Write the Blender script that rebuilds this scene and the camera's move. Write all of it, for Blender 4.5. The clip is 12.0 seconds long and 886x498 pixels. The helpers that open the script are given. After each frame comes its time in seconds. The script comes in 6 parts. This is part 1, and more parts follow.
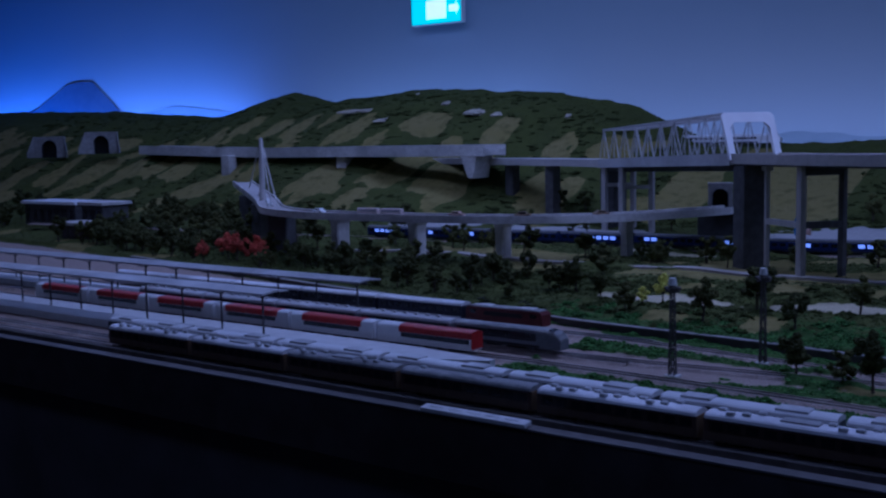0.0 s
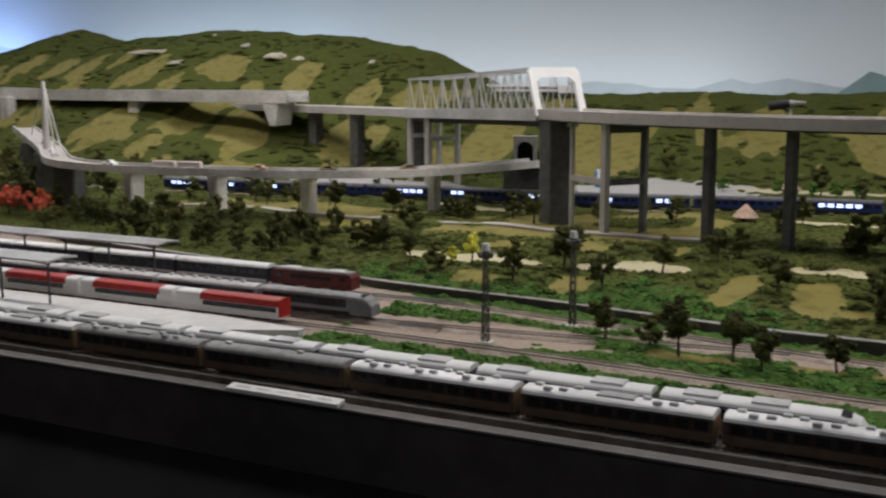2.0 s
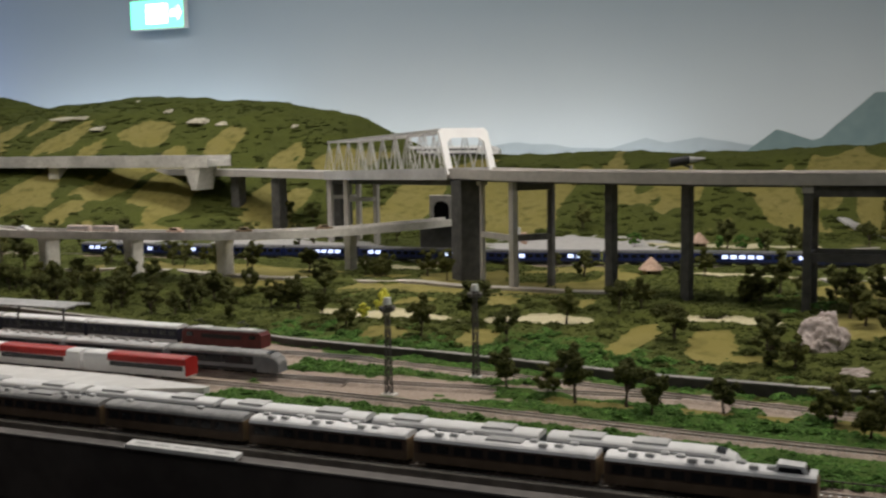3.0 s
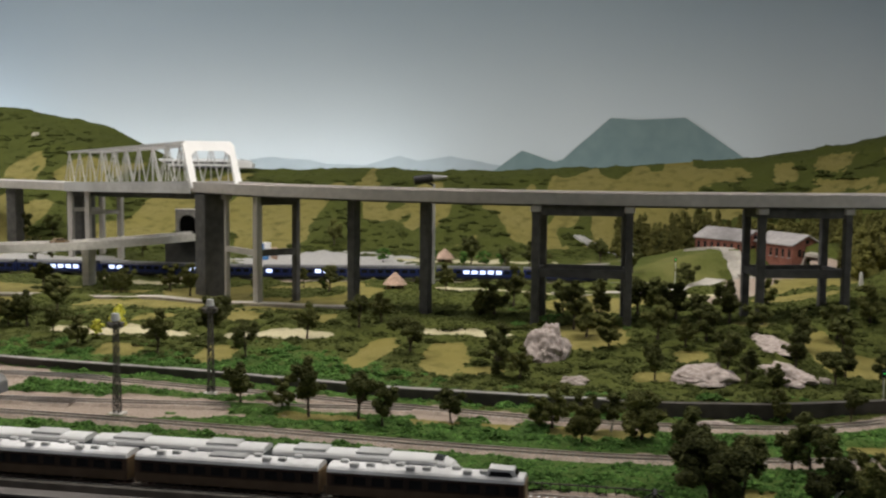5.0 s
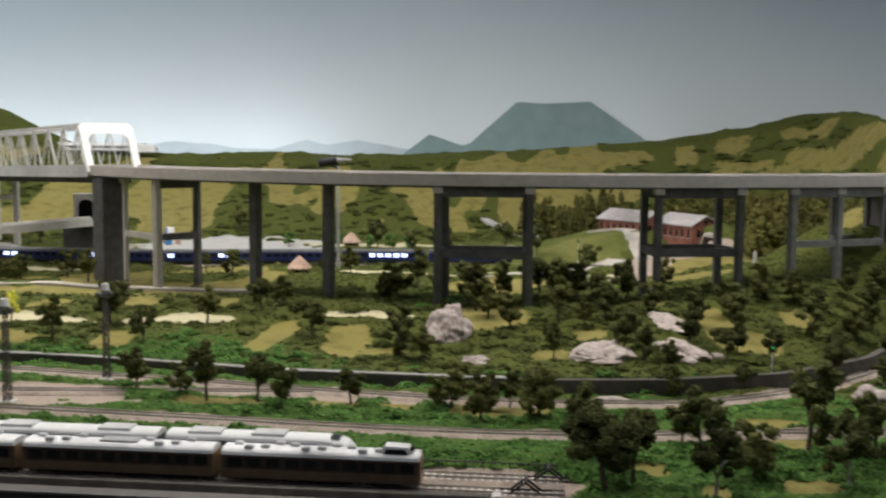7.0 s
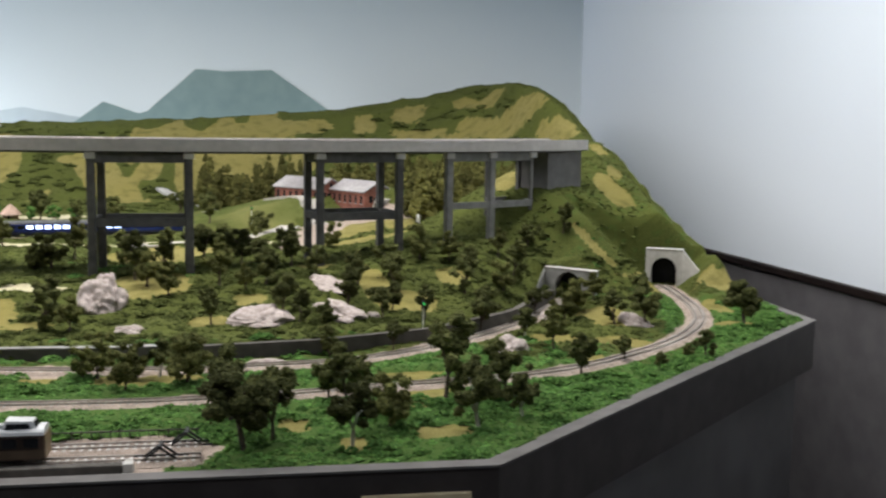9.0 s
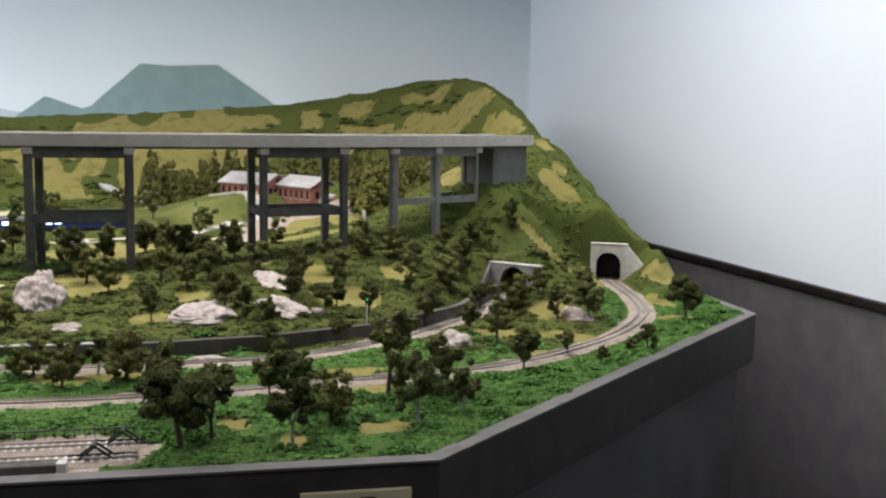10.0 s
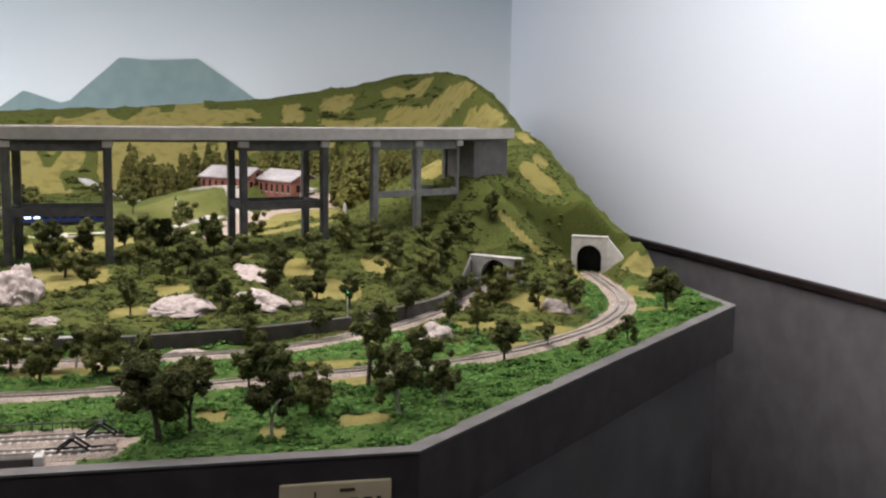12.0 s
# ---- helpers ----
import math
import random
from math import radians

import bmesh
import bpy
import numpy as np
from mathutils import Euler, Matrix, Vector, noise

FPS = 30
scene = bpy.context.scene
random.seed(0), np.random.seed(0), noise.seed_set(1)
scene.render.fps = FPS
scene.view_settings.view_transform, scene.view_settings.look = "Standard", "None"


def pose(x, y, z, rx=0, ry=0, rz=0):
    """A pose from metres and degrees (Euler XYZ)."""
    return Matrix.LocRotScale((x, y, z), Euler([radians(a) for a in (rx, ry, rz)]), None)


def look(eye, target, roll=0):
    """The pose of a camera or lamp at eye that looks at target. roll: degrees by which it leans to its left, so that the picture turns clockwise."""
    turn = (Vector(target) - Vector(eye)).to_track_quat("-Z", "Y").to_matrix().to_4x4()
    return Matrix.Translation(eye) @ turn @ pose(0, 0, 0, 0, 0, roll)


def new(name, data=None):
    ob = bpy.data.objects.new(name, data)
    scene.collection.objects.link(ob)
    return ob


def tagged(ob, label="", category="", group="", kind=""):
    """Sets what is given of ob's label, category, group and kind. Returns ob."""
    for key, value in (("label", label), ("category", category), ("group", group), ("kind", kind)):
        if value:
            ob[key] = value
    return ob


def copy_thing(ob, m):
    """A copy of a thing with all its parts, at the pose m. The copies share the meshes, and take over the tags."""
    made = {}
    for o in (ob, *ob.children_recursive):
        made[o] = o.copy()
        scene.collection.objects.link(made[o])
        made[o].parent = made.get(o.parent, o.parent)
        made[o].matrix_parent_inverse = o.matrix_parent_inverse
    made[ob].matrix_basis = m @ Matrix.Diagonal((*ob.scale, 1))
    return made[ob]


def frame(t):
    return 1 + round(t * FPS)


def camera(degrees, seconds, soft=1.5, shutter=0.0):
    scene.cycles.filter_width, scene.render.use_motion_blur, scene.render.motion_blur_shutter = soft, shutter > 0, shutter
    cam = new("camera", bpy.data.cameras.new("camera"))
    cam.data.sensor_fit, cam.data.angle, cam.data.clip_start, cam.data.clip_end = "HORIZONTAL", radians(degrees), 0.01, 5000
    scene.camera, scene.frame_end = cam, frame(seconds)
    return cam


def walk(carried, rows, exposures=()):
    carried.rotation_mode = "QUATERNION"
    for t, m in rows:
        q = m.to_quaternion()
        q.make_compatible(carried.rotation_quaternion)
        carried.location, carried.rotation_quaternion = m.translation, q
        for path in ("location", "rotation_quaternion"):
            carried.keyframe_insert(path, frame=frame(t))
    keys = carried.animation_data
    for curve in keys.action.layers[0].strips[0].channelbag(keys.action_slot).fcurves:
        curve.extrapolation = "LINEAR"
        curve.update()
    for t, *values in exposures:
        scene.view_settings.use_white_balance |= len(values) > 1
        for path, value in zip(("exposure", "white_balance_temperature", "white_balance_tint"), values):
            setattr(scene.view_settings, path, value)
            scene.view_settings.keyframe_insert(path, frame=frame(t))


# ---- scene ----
cam = camera(45.03, 12.0, soft=2.25, shutter=0.5)
ROWS = [  # seconds, x, y, z, yaw, pitch, roll
    (0, 0.061, 0.211, 1.409, 37.386, -5.864, 1.203),
    (0.5, 0.054, 0.262, 1.407, 36.133, -5.828, 1.642),
    (1, 0.036, 0.282, 1.410, 34.889, -6.301, 1.852),
    (1.5, 0.006, 0.298, 1.416, 31.697, -7.636, 0.493),
    (2, 0.005, 0.272, 1.443, 26.807, -9.211, 0.213),
    (2.5, 0.045, 0.266, 1.435, 25.134, -7.231, 0.205),
    (3, 0.083, 0.254, 1.434, 23.353, -5.859, 0.933),
    (3.5, 0.104, 0.256, 1.435, 20.347, -5.492, 0.616),
    (5.5, 0.142, 0.249, 1.434, 9.597, -5.109, -0.427),
    (6, 0.144, 0.246, 1.435, 9.450, -5.322, -0.343),
    (6.5, 0.148, 0.248, 1.433, 8.857, -5.435, -0.259),
    (7, 0.163, 0.254, 1.426, 6.267, -5.797, -0.454),
    (7.5, 0.185, 0.256, 1.422, 2.608, -6.389, -0.424),
    (9.3, 0.258, 0.249, 1.409, -10.918, -7.175, -0.838),
    (9.5, 0.262, 0.251, 1.409, -11.428, -7.241, -0.821),
    (10, 0.265, 0.250, 1.408, -12.172, -7.243, -0.944),
    (10.5, 0.267, 0.251, 1.406, -12.448, -7.231, -0.942),
    (11, 0.267, 0.250, 1.403, -12.707, -7.155, -0.904),
    (11.5, 0.271, 0.249, 1.403, -12.952, -7.377, -0.839),
    (12, 0.270, 0.250, 1.403, -13.103, -7.494, -0.866),
]
EXPOSURES = [  # seconds, stops, kelvin, tint: camera adapting, early rows standing in for the blue lights' fade
    (0.0, -2.2, 3950, 40), (0.5, -1.75, 4600, 37), (1.0, -1.22, 5500, 27), (1.5, -0.82, 6300, 16), (2.0, -0.35, 6450, 14), (2.5, -0.18, 6650, 13), (3.0, -0.3, 6850, 12), (3.5, -0.42, 7000, 12), (5.5, 0.03, 6650, 11),
    (6.5, 0.12, 6600, 11), (7.5, 0.42, 6500, 11), (9.5, 0.72, 6250, 11), (10.5, 0.79, 6300, 13), (12.0, 0.84, 6450, 17),
]
walk(cam, [(t, pose(x, y, z, 90 + pitch, roll, yaw)) for t, x, y, z, yaw, pitch, roll in ROWS], EXPOSURES)

# ---------------------------------------------------------------- light: a closed gallery lit by ceiling strips over the layout
world = bpy.data.worlds.new("gallery")
scene.world = world
world.use_nodes = True
world.node_tree.nodes["Background"].inputs[0].default_value = (0.6, 0.7, 0.8, 1)
world.node_tree.nodes["Background"].inputs[1].default_value = 0.02


def area_lamp(x, y, z, sx, sy, watts, colour):
    data = bpy.data.lights.new("unseen_lamp", "AREA")
    data.shape, data.size, data.size_y, data.energy, data.color = "RECTANGLE", sx, sy, watts, colour
    ob = new("unseen_lamp", data)
    ob.matrix_world = pose(x, y, z)
    return ob


# strips over the layout
for x, w in ((-6.9, 2.5), (-4.8, 7), (-2.7, 22), (-0.9, 25), (0.7, 24)):
    area_lamp(x, 2.6, 2.93, 1.5, 0.25, w, (1.0, 0.96, 0.90))
for x, w in ((-6.9, 6), (-4.8, 14), (-2.7, 22), (-0.6, 9)):
    area_lamp(x, 3.9, 2.93, 1.5, 0.25, w, (0.97, 0.98, 1.0))
# unseen lamps above visitors and side wall, added to brighten wall, trains and fascia
area_lamp(-0.1, 0.4, 2.93, 0.8, 0.8, 8, (0.88, 0.94, 1.0))
area_lamp(1.2, 2.5, 2.93, 0.2, 1.2, 3.8, (0.90, 0.95, 1.0))
area_lamp(-2.4, 0.3, 2.93, 1.6, 0.4, 7, (1.0, 0.95, 0.90))
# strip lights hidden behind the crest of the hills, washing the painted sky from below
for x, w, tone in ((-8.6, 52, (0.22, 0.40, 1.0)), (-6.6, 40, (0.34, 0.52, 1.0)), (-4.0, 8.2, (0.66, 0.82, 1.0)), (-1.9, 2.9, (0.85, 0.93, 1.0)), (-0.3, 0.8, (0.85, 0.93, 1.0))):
    strip = area_lamp(x, 5.16, 1.24, 1.9, 0.05, w, tone)
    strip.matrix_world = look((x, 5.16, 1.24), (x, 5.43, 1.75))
# ---------------------------------------------------------------- the lie of the land
TABLE = np.random.RandomState(7).rand(256, 256)
BOARD_Z = 0.993                      # level of the station yard
EDGE_X, FRONT_Y, BACK_Y = 1.39, 1.457, 5.40
CUT_A, CUT_B = (0.528, 1.457), (1.391, 2.291)   # the cut-off corner of the board


def vnoise(x, y, scale=1.0, shift=0.0):
    """Smooth value noise from 0 to 1."""
    u, v = np.asarray(x, float) * scale + shift, np.asarray(y, float) * scale + shift * 1.7
    iu, iv = np.floor(u).astype(int), np.floor(v).astype(int)
    fu, fv = u - iu, v - iv
    fu, fv = fu * fu * (3 - 2 * fu), fv * fv * (3 - 2 * fv)
    a, b = TABLE[iu % 256, iv % 256], TABLE[(iu + 1) % 256, iv % 256]
    c, d = TABLE[iu % 256, (iv + 1) % 256], TABLE[(iu + 1) % 256, (iv + 1) % 256]
    return (a * (1 - fu) + b * fu) * (1 - fv) + (c * (1 - fu) + d * fu) * fv


def fbm(x, y, scale=1.0, shift=0.0):
    return 0.55 * vnoise(x, y, scale, shift) + 0.3 * vnoise(x, y, scale * 2.1, shift + 9) + 0.15 * vnoise(x, y, scale * 4.3, shift + 23)


def ss(a):
    a = np.clip(a, 0, 1)
    return a * a * (3 - 2 * a)


def wall_line(x):
    """The retaining wall behind the yard."""
    return np.interp(x, (-9, -4, -2, -1.1, -0.73, -0.31, 0.16, 0.35, 0.56, 0.75, 0.87, 0.95, 1.4),
                     (3.3, 2.75, 2.36, 2.215, 2.175, 2.10, 2.072, 2.085, 2.165, 2.33, 2.53, 2.66, 2.7))


def wall_height(x):
    return np.interp(x, (-2.0, -1.0, 0.0, 0.35), (0.014, 0.015, 0.021, 0.028))


# the two lines that run into the tunnels, and how the land is cut away beside them
CUTTINGS = [((0.96, 2.074), (1.108, 2.25), (1.186, 2.43), (1.228, 2.66), (1.242, 2.775)), ((0.58, 2.14), (0.73, 2.29), (0.86, 2.47), (0.935, 2.575))]


def cutting(x, y, line):
    best = np.full(np.shape(x), 9.0)
    for (ax, ay), (bx, by) in zip(line, line[1:]):
        dx, dy = bx - ax, by - ay
        t = np.clip(((x - ax) * dx + (y - ay) * dy) / (dx * dx + dy * dy), 0, 1)
        best = np.minimum(best, np.hypot(x - ax - t * dx, y - ay - t * dy))
    return best


def ridge(x):
    return np.interp(x, (-9, -6.56, -5.39, -4.965, -4.705, -4.367, -3.722, -2.875, -2.376, -2.216, -1.98, -1.44, -1.11, -0.77, 0, 0.59, 0.93, 1.2, 1.4),
                     (1.715, 1.655, 1.577, 1.663, 1.713, 1.639, 1.685, 1.636, 1.547, 1.472, 1.362, 1.352, 1.372, 1.357, 1.385, 1.43, 1.49, 1.54, 1.56))


def hill_foot(x):
    return np.interp(x, (-9, -3, -2, -1, 0.3, 0.9, 1.4), (3.45, 3.7, 3.95, 4.1, 4.25, 3.9, 3.5))


def ground(x, y):
    """Height of the land at x, y."""
    x, y = np.asarray(x, float), np.asarray(y, float)
    yw = wall_line(x)
    back = ss((y - yw - 0.004) / 0.012)
    z = BOARD_Z + back * (wall_height(x) + 0.05 * ss((y - yw) / 0.5))
    z = z + back * 0.045 * ss((x - 0.25) / 0.5) * ss((y - 2.3) / 0.4)
    z = z + back * 0.012 * (fbm(x, y, 3.0) - 0.5) * 2 * ss((y - yw) / 0.15)
    # the mound between the two lines on the way to the tunnels
    z = z + 0.03 * np.exp(-(((x - 1.0) / 0.09) ** 2 + ((y - 2.42) / 0.16) ** 2))
    # the terrace of the brick works, and the bed of the far line
    z = z + 0.06 * np.exp(-(((x - 0.45) / 0.31) ** 4 + ((y - 3.76) / 0.31) ** 4))
    far_y = np.interp(x, (-4.5, -2.1, -1.6, -0.95, -0.58, 0.0, 0.35, 0.7), (3.0, 3.15, 3.22, 3.24, 3.33, 3.41, 3.47, 3.62))
    z = np.where(x < 0.6, np.minimum(z, 1.0545 + np.clip(np.abs(y - far_y) - 0.05, 0, 9) * 0.5), z)
    # far range
    f = hill_foot(x)
    u = np.clip((y - f) / (4.95 - f), 0, 1)
    rise = ss(u) * 0.55 + u * 0.45
    folds = (fbm(x + 0.35 * y, y * 0.45, 1.9, 3.0) - 0.5) * 0.16 * np.sin(np.pi * u)
    top = ridge(x) + (vnoise(x, y, 6.0, 4) - 0.5) * 0.012
    hill = z + (top - z) * rise + folds * np.clip(top - 1.15, 0, 0.4) / 0.4
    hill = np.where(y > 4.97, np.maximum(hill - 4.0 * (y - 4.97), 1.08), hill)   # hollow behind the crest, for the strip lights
    z = np.maximum(z, np.where(y > f, hill, z))
    # the spur over the tunnels, where the viaduct ends
    prof = np.interp(y, (2.48, 2.62, 2.72, 2.85, 3.0, 3.12, 3.6, 4.0, 4.6, 5.1), (0.993, 1.02, 1.085, 1.155, 1.27, 1.322, 1.36, 1.42, 1.52, 1.2))
    w = ss((x - (0.58 + 0.34 * ss((y - 3.02) / 0.25))) / 0.42)
    z = np.where(prof > z, z + (prof - z) * w, z)
    z = z + 0.075 * np.exp(-(((x - 0.97) / 0.14) ** 2 + ((y - 2.83) / 0.1) ** 2))
    # the open flank of the spur, one long straight slope up to the crest
    near = np.interp(y, (2.48, 2.61, 2.70, 2.89, 3.06, 3.25, 3.46, 3.68, 3.95, 4.21, 4.6), (1.05, 1.105, 1.133, 1.187, 1.240, 1.315, 1.350, 1.432, 1.498, 1.54, 1.56))
    edge = np.interp(y, (2.48, 2.665, 2.80, 2.90, 3.106, 3.29, 3.49, 3.72, 3.96, 4.25, 4.53, 4.9), (1.0, 1.045, 1.086, 1.105, 1.166, 1.226, 1.31, 1.350, 1.438, 1.506, 1.55, 1.56))
    t = np.clip((x - 1.25) / 0.08, 0, 1)
    flank = near * (1 - t) + edge * t - 0.014 * ss((y - 3.3) / 0.3) + 0.008 * (vnoise(x, y, 14.0, 8) - 0.5)
    z = z + (flank - z) * ss((x - 1.14) / 0.12) * ss((y - 2.62) / 0.22) * (y < 4.93)
    # cuttings in front of the portals
    for line, slope in zip(CUTTINGS, (1.0, 0.9)):
        ex, ey = line[-1]
        px, py = line[-2]
        ahead = ((x - ex) * (ex - px) + (y - ey) * (ey - py)) / math.hypot(ex - px, ey - py)
        lim = BOARD_Z + np.clip(cutting(x, y, line) - 0.034, 0, 9) * slope + np.clip(ahead - 0.034, 0, 9) * 8.0
        z = np.minimum(z, np.maximum(lim, BOARD_Z))
    # falls away to the open end of the board
    z = z - (z - 0.99) * 0.8 * ss((x - 1.352) / 0.04)
    return z


def gz(x, y):
    return float(ground(x, y))


# bare olive patches below the crest of the right hill: x, y, half width, half depth, turn
HILLTOP = [(0.87, 4.79, 0.08, 0.085, -0.3), (0.68, 4.77, 0.05, 0.09, 0), (1.134, 4.63, 0.19, 0.05, -1.21), (1.142, 4.234, 0.34, 0.052, -1.235), (1.209, 3.674, 0.17, 0.03, -1.416), (0.889, 4.60, 0.14, 0.033, -0.53), (0.36, 4.80, 0.20, 0.06, 0), (0.45, 4.56, 0.13, 0.08, 0.2), (0.78, 4.52, 0.10, 0.09, 0.3), (0.98, 4.42, 0.06, 0.12, 0.3), (0.6, 4.3, 0.1, 0.08, 0)]


def patch(x, y, cx, cy, rx, ry, a=0.0):
    """A bare patch with fairly straight sides and a ragged edge."""
    c, s = math.cos(a), math.sin(a)
    u, v = (x - cx) * c + (y - cy) * s, -(x - cx) * s + (y - cy) * c
    wob = (fbm(x, y, 24.0, 5) - 0.5) * 1.3 + (vnoise(x, y, 75.0, 2) - 0.5) * 0.5
    return np.clip((1 - np.abs(u / rx) ** 3 - np.abs(v / ry) ** 3 + wob) / 0.3, 0, 1)


def streaks(x, y):
    """Bare leaf-shaped runs of turf down the wooded left hill, in rows, broad at the foot and pointed above."""
    x, y = np.asarray(x, float), np.asarray(y, float)
    wob = (fbm(x, y * 0.6, 9.0, 71.0) - 0.5) * 2.6
    best = np.full(np.broadcast(x, y).shape, -9.0)
    for row, (cy, run, wide, step) in enumerate(((4.49, 0.105, 0.088, 0.225), (4.07, 0.20, 0.118, 0.29), (3.78, 0.15, 0.12, 0.36), (4.32, 0.09, 0.06, 0.30))):
        cell = np.floor(x / step)
        for k in (-1, 0, 1):
            i = (cell + k).astype(int)
            r = [TABLE[(i * 7 + row * 31 + 13 * q) % 256, (i * 3 + 57 * q + row) % 256] for q in range(4)]
            t = (y - cy - (r[1] - 0.5) * 0.24) / (run * (0.7 + 0.6 * r[2]))
            w = wide * (0.65 + 0.7 * r[3]) * (1.0 - 0.35 * np.clip(t, -0.8, 1))
            d = 1 - ((x - (i + 0.5 + (r[0] - 0.5) * 0.7) * step - 0.10 * (y - cy)) / w) ** 2 - np.abs(t) ** 2.5 + wob
            best = np.maximum(best, np.where(r[2] < 0.12, -9.0, d))
    return np.clip(best / 0.3, 0, 1)


def cover(x, y):
    """1 where dark foliage grows, 0 on bare olive turf."""
    n = fbm(x, y, 3.2, 11.0)
    k = ss((x + 2.4) / 0.5)
    right = ss((x - 0.25) / 0.3)
    low_hill = fbm(x, y * 0.5, 5.4, 37.0)
    high_hill = 0.80 - 0.5 * np.maximum.reduce([patch(x, y, *p) for p in HILLTOP])
    m = ss((y - hill_foot(x) + 0.1) / 0.3)
    far = ss((y - 4.72 + 0.06 * (1 - k)) / 0.2)               # wooded crest
    open_hill = low_hill * (1 - right) + high_hill * right
    v = n * (1 - m * k) + open_hill * m * k
    c = (v - (0.39 + 0.13 * m * k - 0.16 * far * (1 - 0.75 * right))) / 0.03
    crest = ss((y - 4.64 - 0.14 * (vnoise(x, 0 * x, 5.0, 17) - 0.5)) / 0.05)
    c = c * (1 - m * (1 - k)) + m * (1 - k) * (np.maximum(1 - streaks(x, y), crest) * 2 - 0.5)
    wood = ss((-2.5 - x) / 0.4) * ss((3.62 - y) / 0.25)       # dense wood below the left hill
    return np.clip(wood + c, 0, 1)


def moss(x, y):
    """Low cushions of flock over the bare land."""
    return 0.022 * np.clip(fbm(x, y, 15.0, 61.0) - 0.44, 0, 1) + 0.002 * vnoise(x, y, 38.0, 3)

# ---------------------------------------------------------------- materials
def mk(name, c1, c2, scale=40.0, rough=0.8, bump=0.15, metal=0.0, spec=0.3, vary=0.0, island=False, big=0.35, dist=0.002):
    """A two-tone surface: fine grain between c1 and c2, a broad stain over it, a little relief."""
    m = bpy.data.materials.new(name)
    m.use_nodes = True
    n, l = m.node_tree.nodes, m.node_tree.links
    b = n["Principled BSDF"]
    geo = n.new("ShaderNodeNewGeometry")
    fine, broad = n.new("ShaderNodeTexNoise"), n.new("ShaderNodeTexNoise")
    fine.inputs["Scale"].default_value, fine.inputs["Detail"].default_value = scale, 5
    broad.inputs["Scale"].default_value, broad.inputs["Detail"].default_value = scale * 0.09, 3
    l.new(geo.outputs["Position"], fine.inputs["Vector"])
    l.new(geo.outputs["Position"], broad.inputs["Vector"])
    mix = n.new("ShaderNodeMix")
    mix.data_type = "RGBA"
    mix.inputs["A"].default_value, mix.inputs["B"].default_value = (*c1, 1), (*c2, 1)
    ramp = n.new("ShaderNodeMapRange")
    ramp.inputs["From Min"].default_value, ramp.inputs["From Max"].default_value = 0.35, 0.65
    l.new(fine.outputs["Fac"], ramp.inputs["Value"])
    l.new(ramp.outputs["Result"], mix.inputs["Factor"])
    hsv = n.new("ShaderNodeHueSaturation")
    val = n.new("ShaderNodeMapRange")
    val.inputs["From Min"].default_value, val.inputs["From Max"].default_value = 0.3, 0.7
    val.inputs["To Min"].default_value, val.inputs["To Max"].default_value = 1 - big, 1 + big * 0.6
    l.new(broad.outputs["Fac"], val.inputs["Value"])
    last = val.outputs["Result"]
    if vary:
        if island:
            src = geo.outputs["Random Per Island"]
        else:
            src = n.new("ShaderNodeObjectInfo").outputs["Random"]
        r = n.new("ShaderNodeMapRange")
        r.inputs["To Min"].default_value, r.inputs["To Max"].default_value = 1 - vary, 1 + vary
        l.new(src, r.inputs["Value"])
        mul = n.new("ShaderNodeMath")
        mul.operation = "MULTIPLY"
        l.new(last, mul.inputs[0])
        l.new(r.outputs["Result"], mul.inputs[1])
        last = mul.outputs[0]
    l.new(last, hsv.inputs["Value"])
    l.new(mix.outputs["Result"], hsv.inputs["Color"])
    l.new(hsv.outputs["Color"], b.inputs["Base Color"])
    b.inputs["Roughness"].default_value, b.inputs["Metallic"].default_value = rough, metal
    b.inputs["Specular IOR Level"].default_value = spec
    if bump:
        bp = n.new("ShaderNodeBump")
        bp.inputs["Strength"].default_value, bp.inputs["Distance"].default_value = bump, dist
        l.new(fine.outputs["Fac"], bp.inputs["Height"])
        l.new(bp.outputs["Normal"], b.inputs["Normal"])
    return m


def glow(name, colour, strength):
    m = bpy.data.materials.new(name)
    m.use_nodes = True
    b = m.node_tree.nodes["Principled BSDF"]
    b.inputs["Base Color"].default_value = (*[0.8 * c for c in colour], 1)
    b.inputs["Emission Color"].default_value, b.inputs["Emission Strength"].default_value = (*colour, 1), strength
    return m


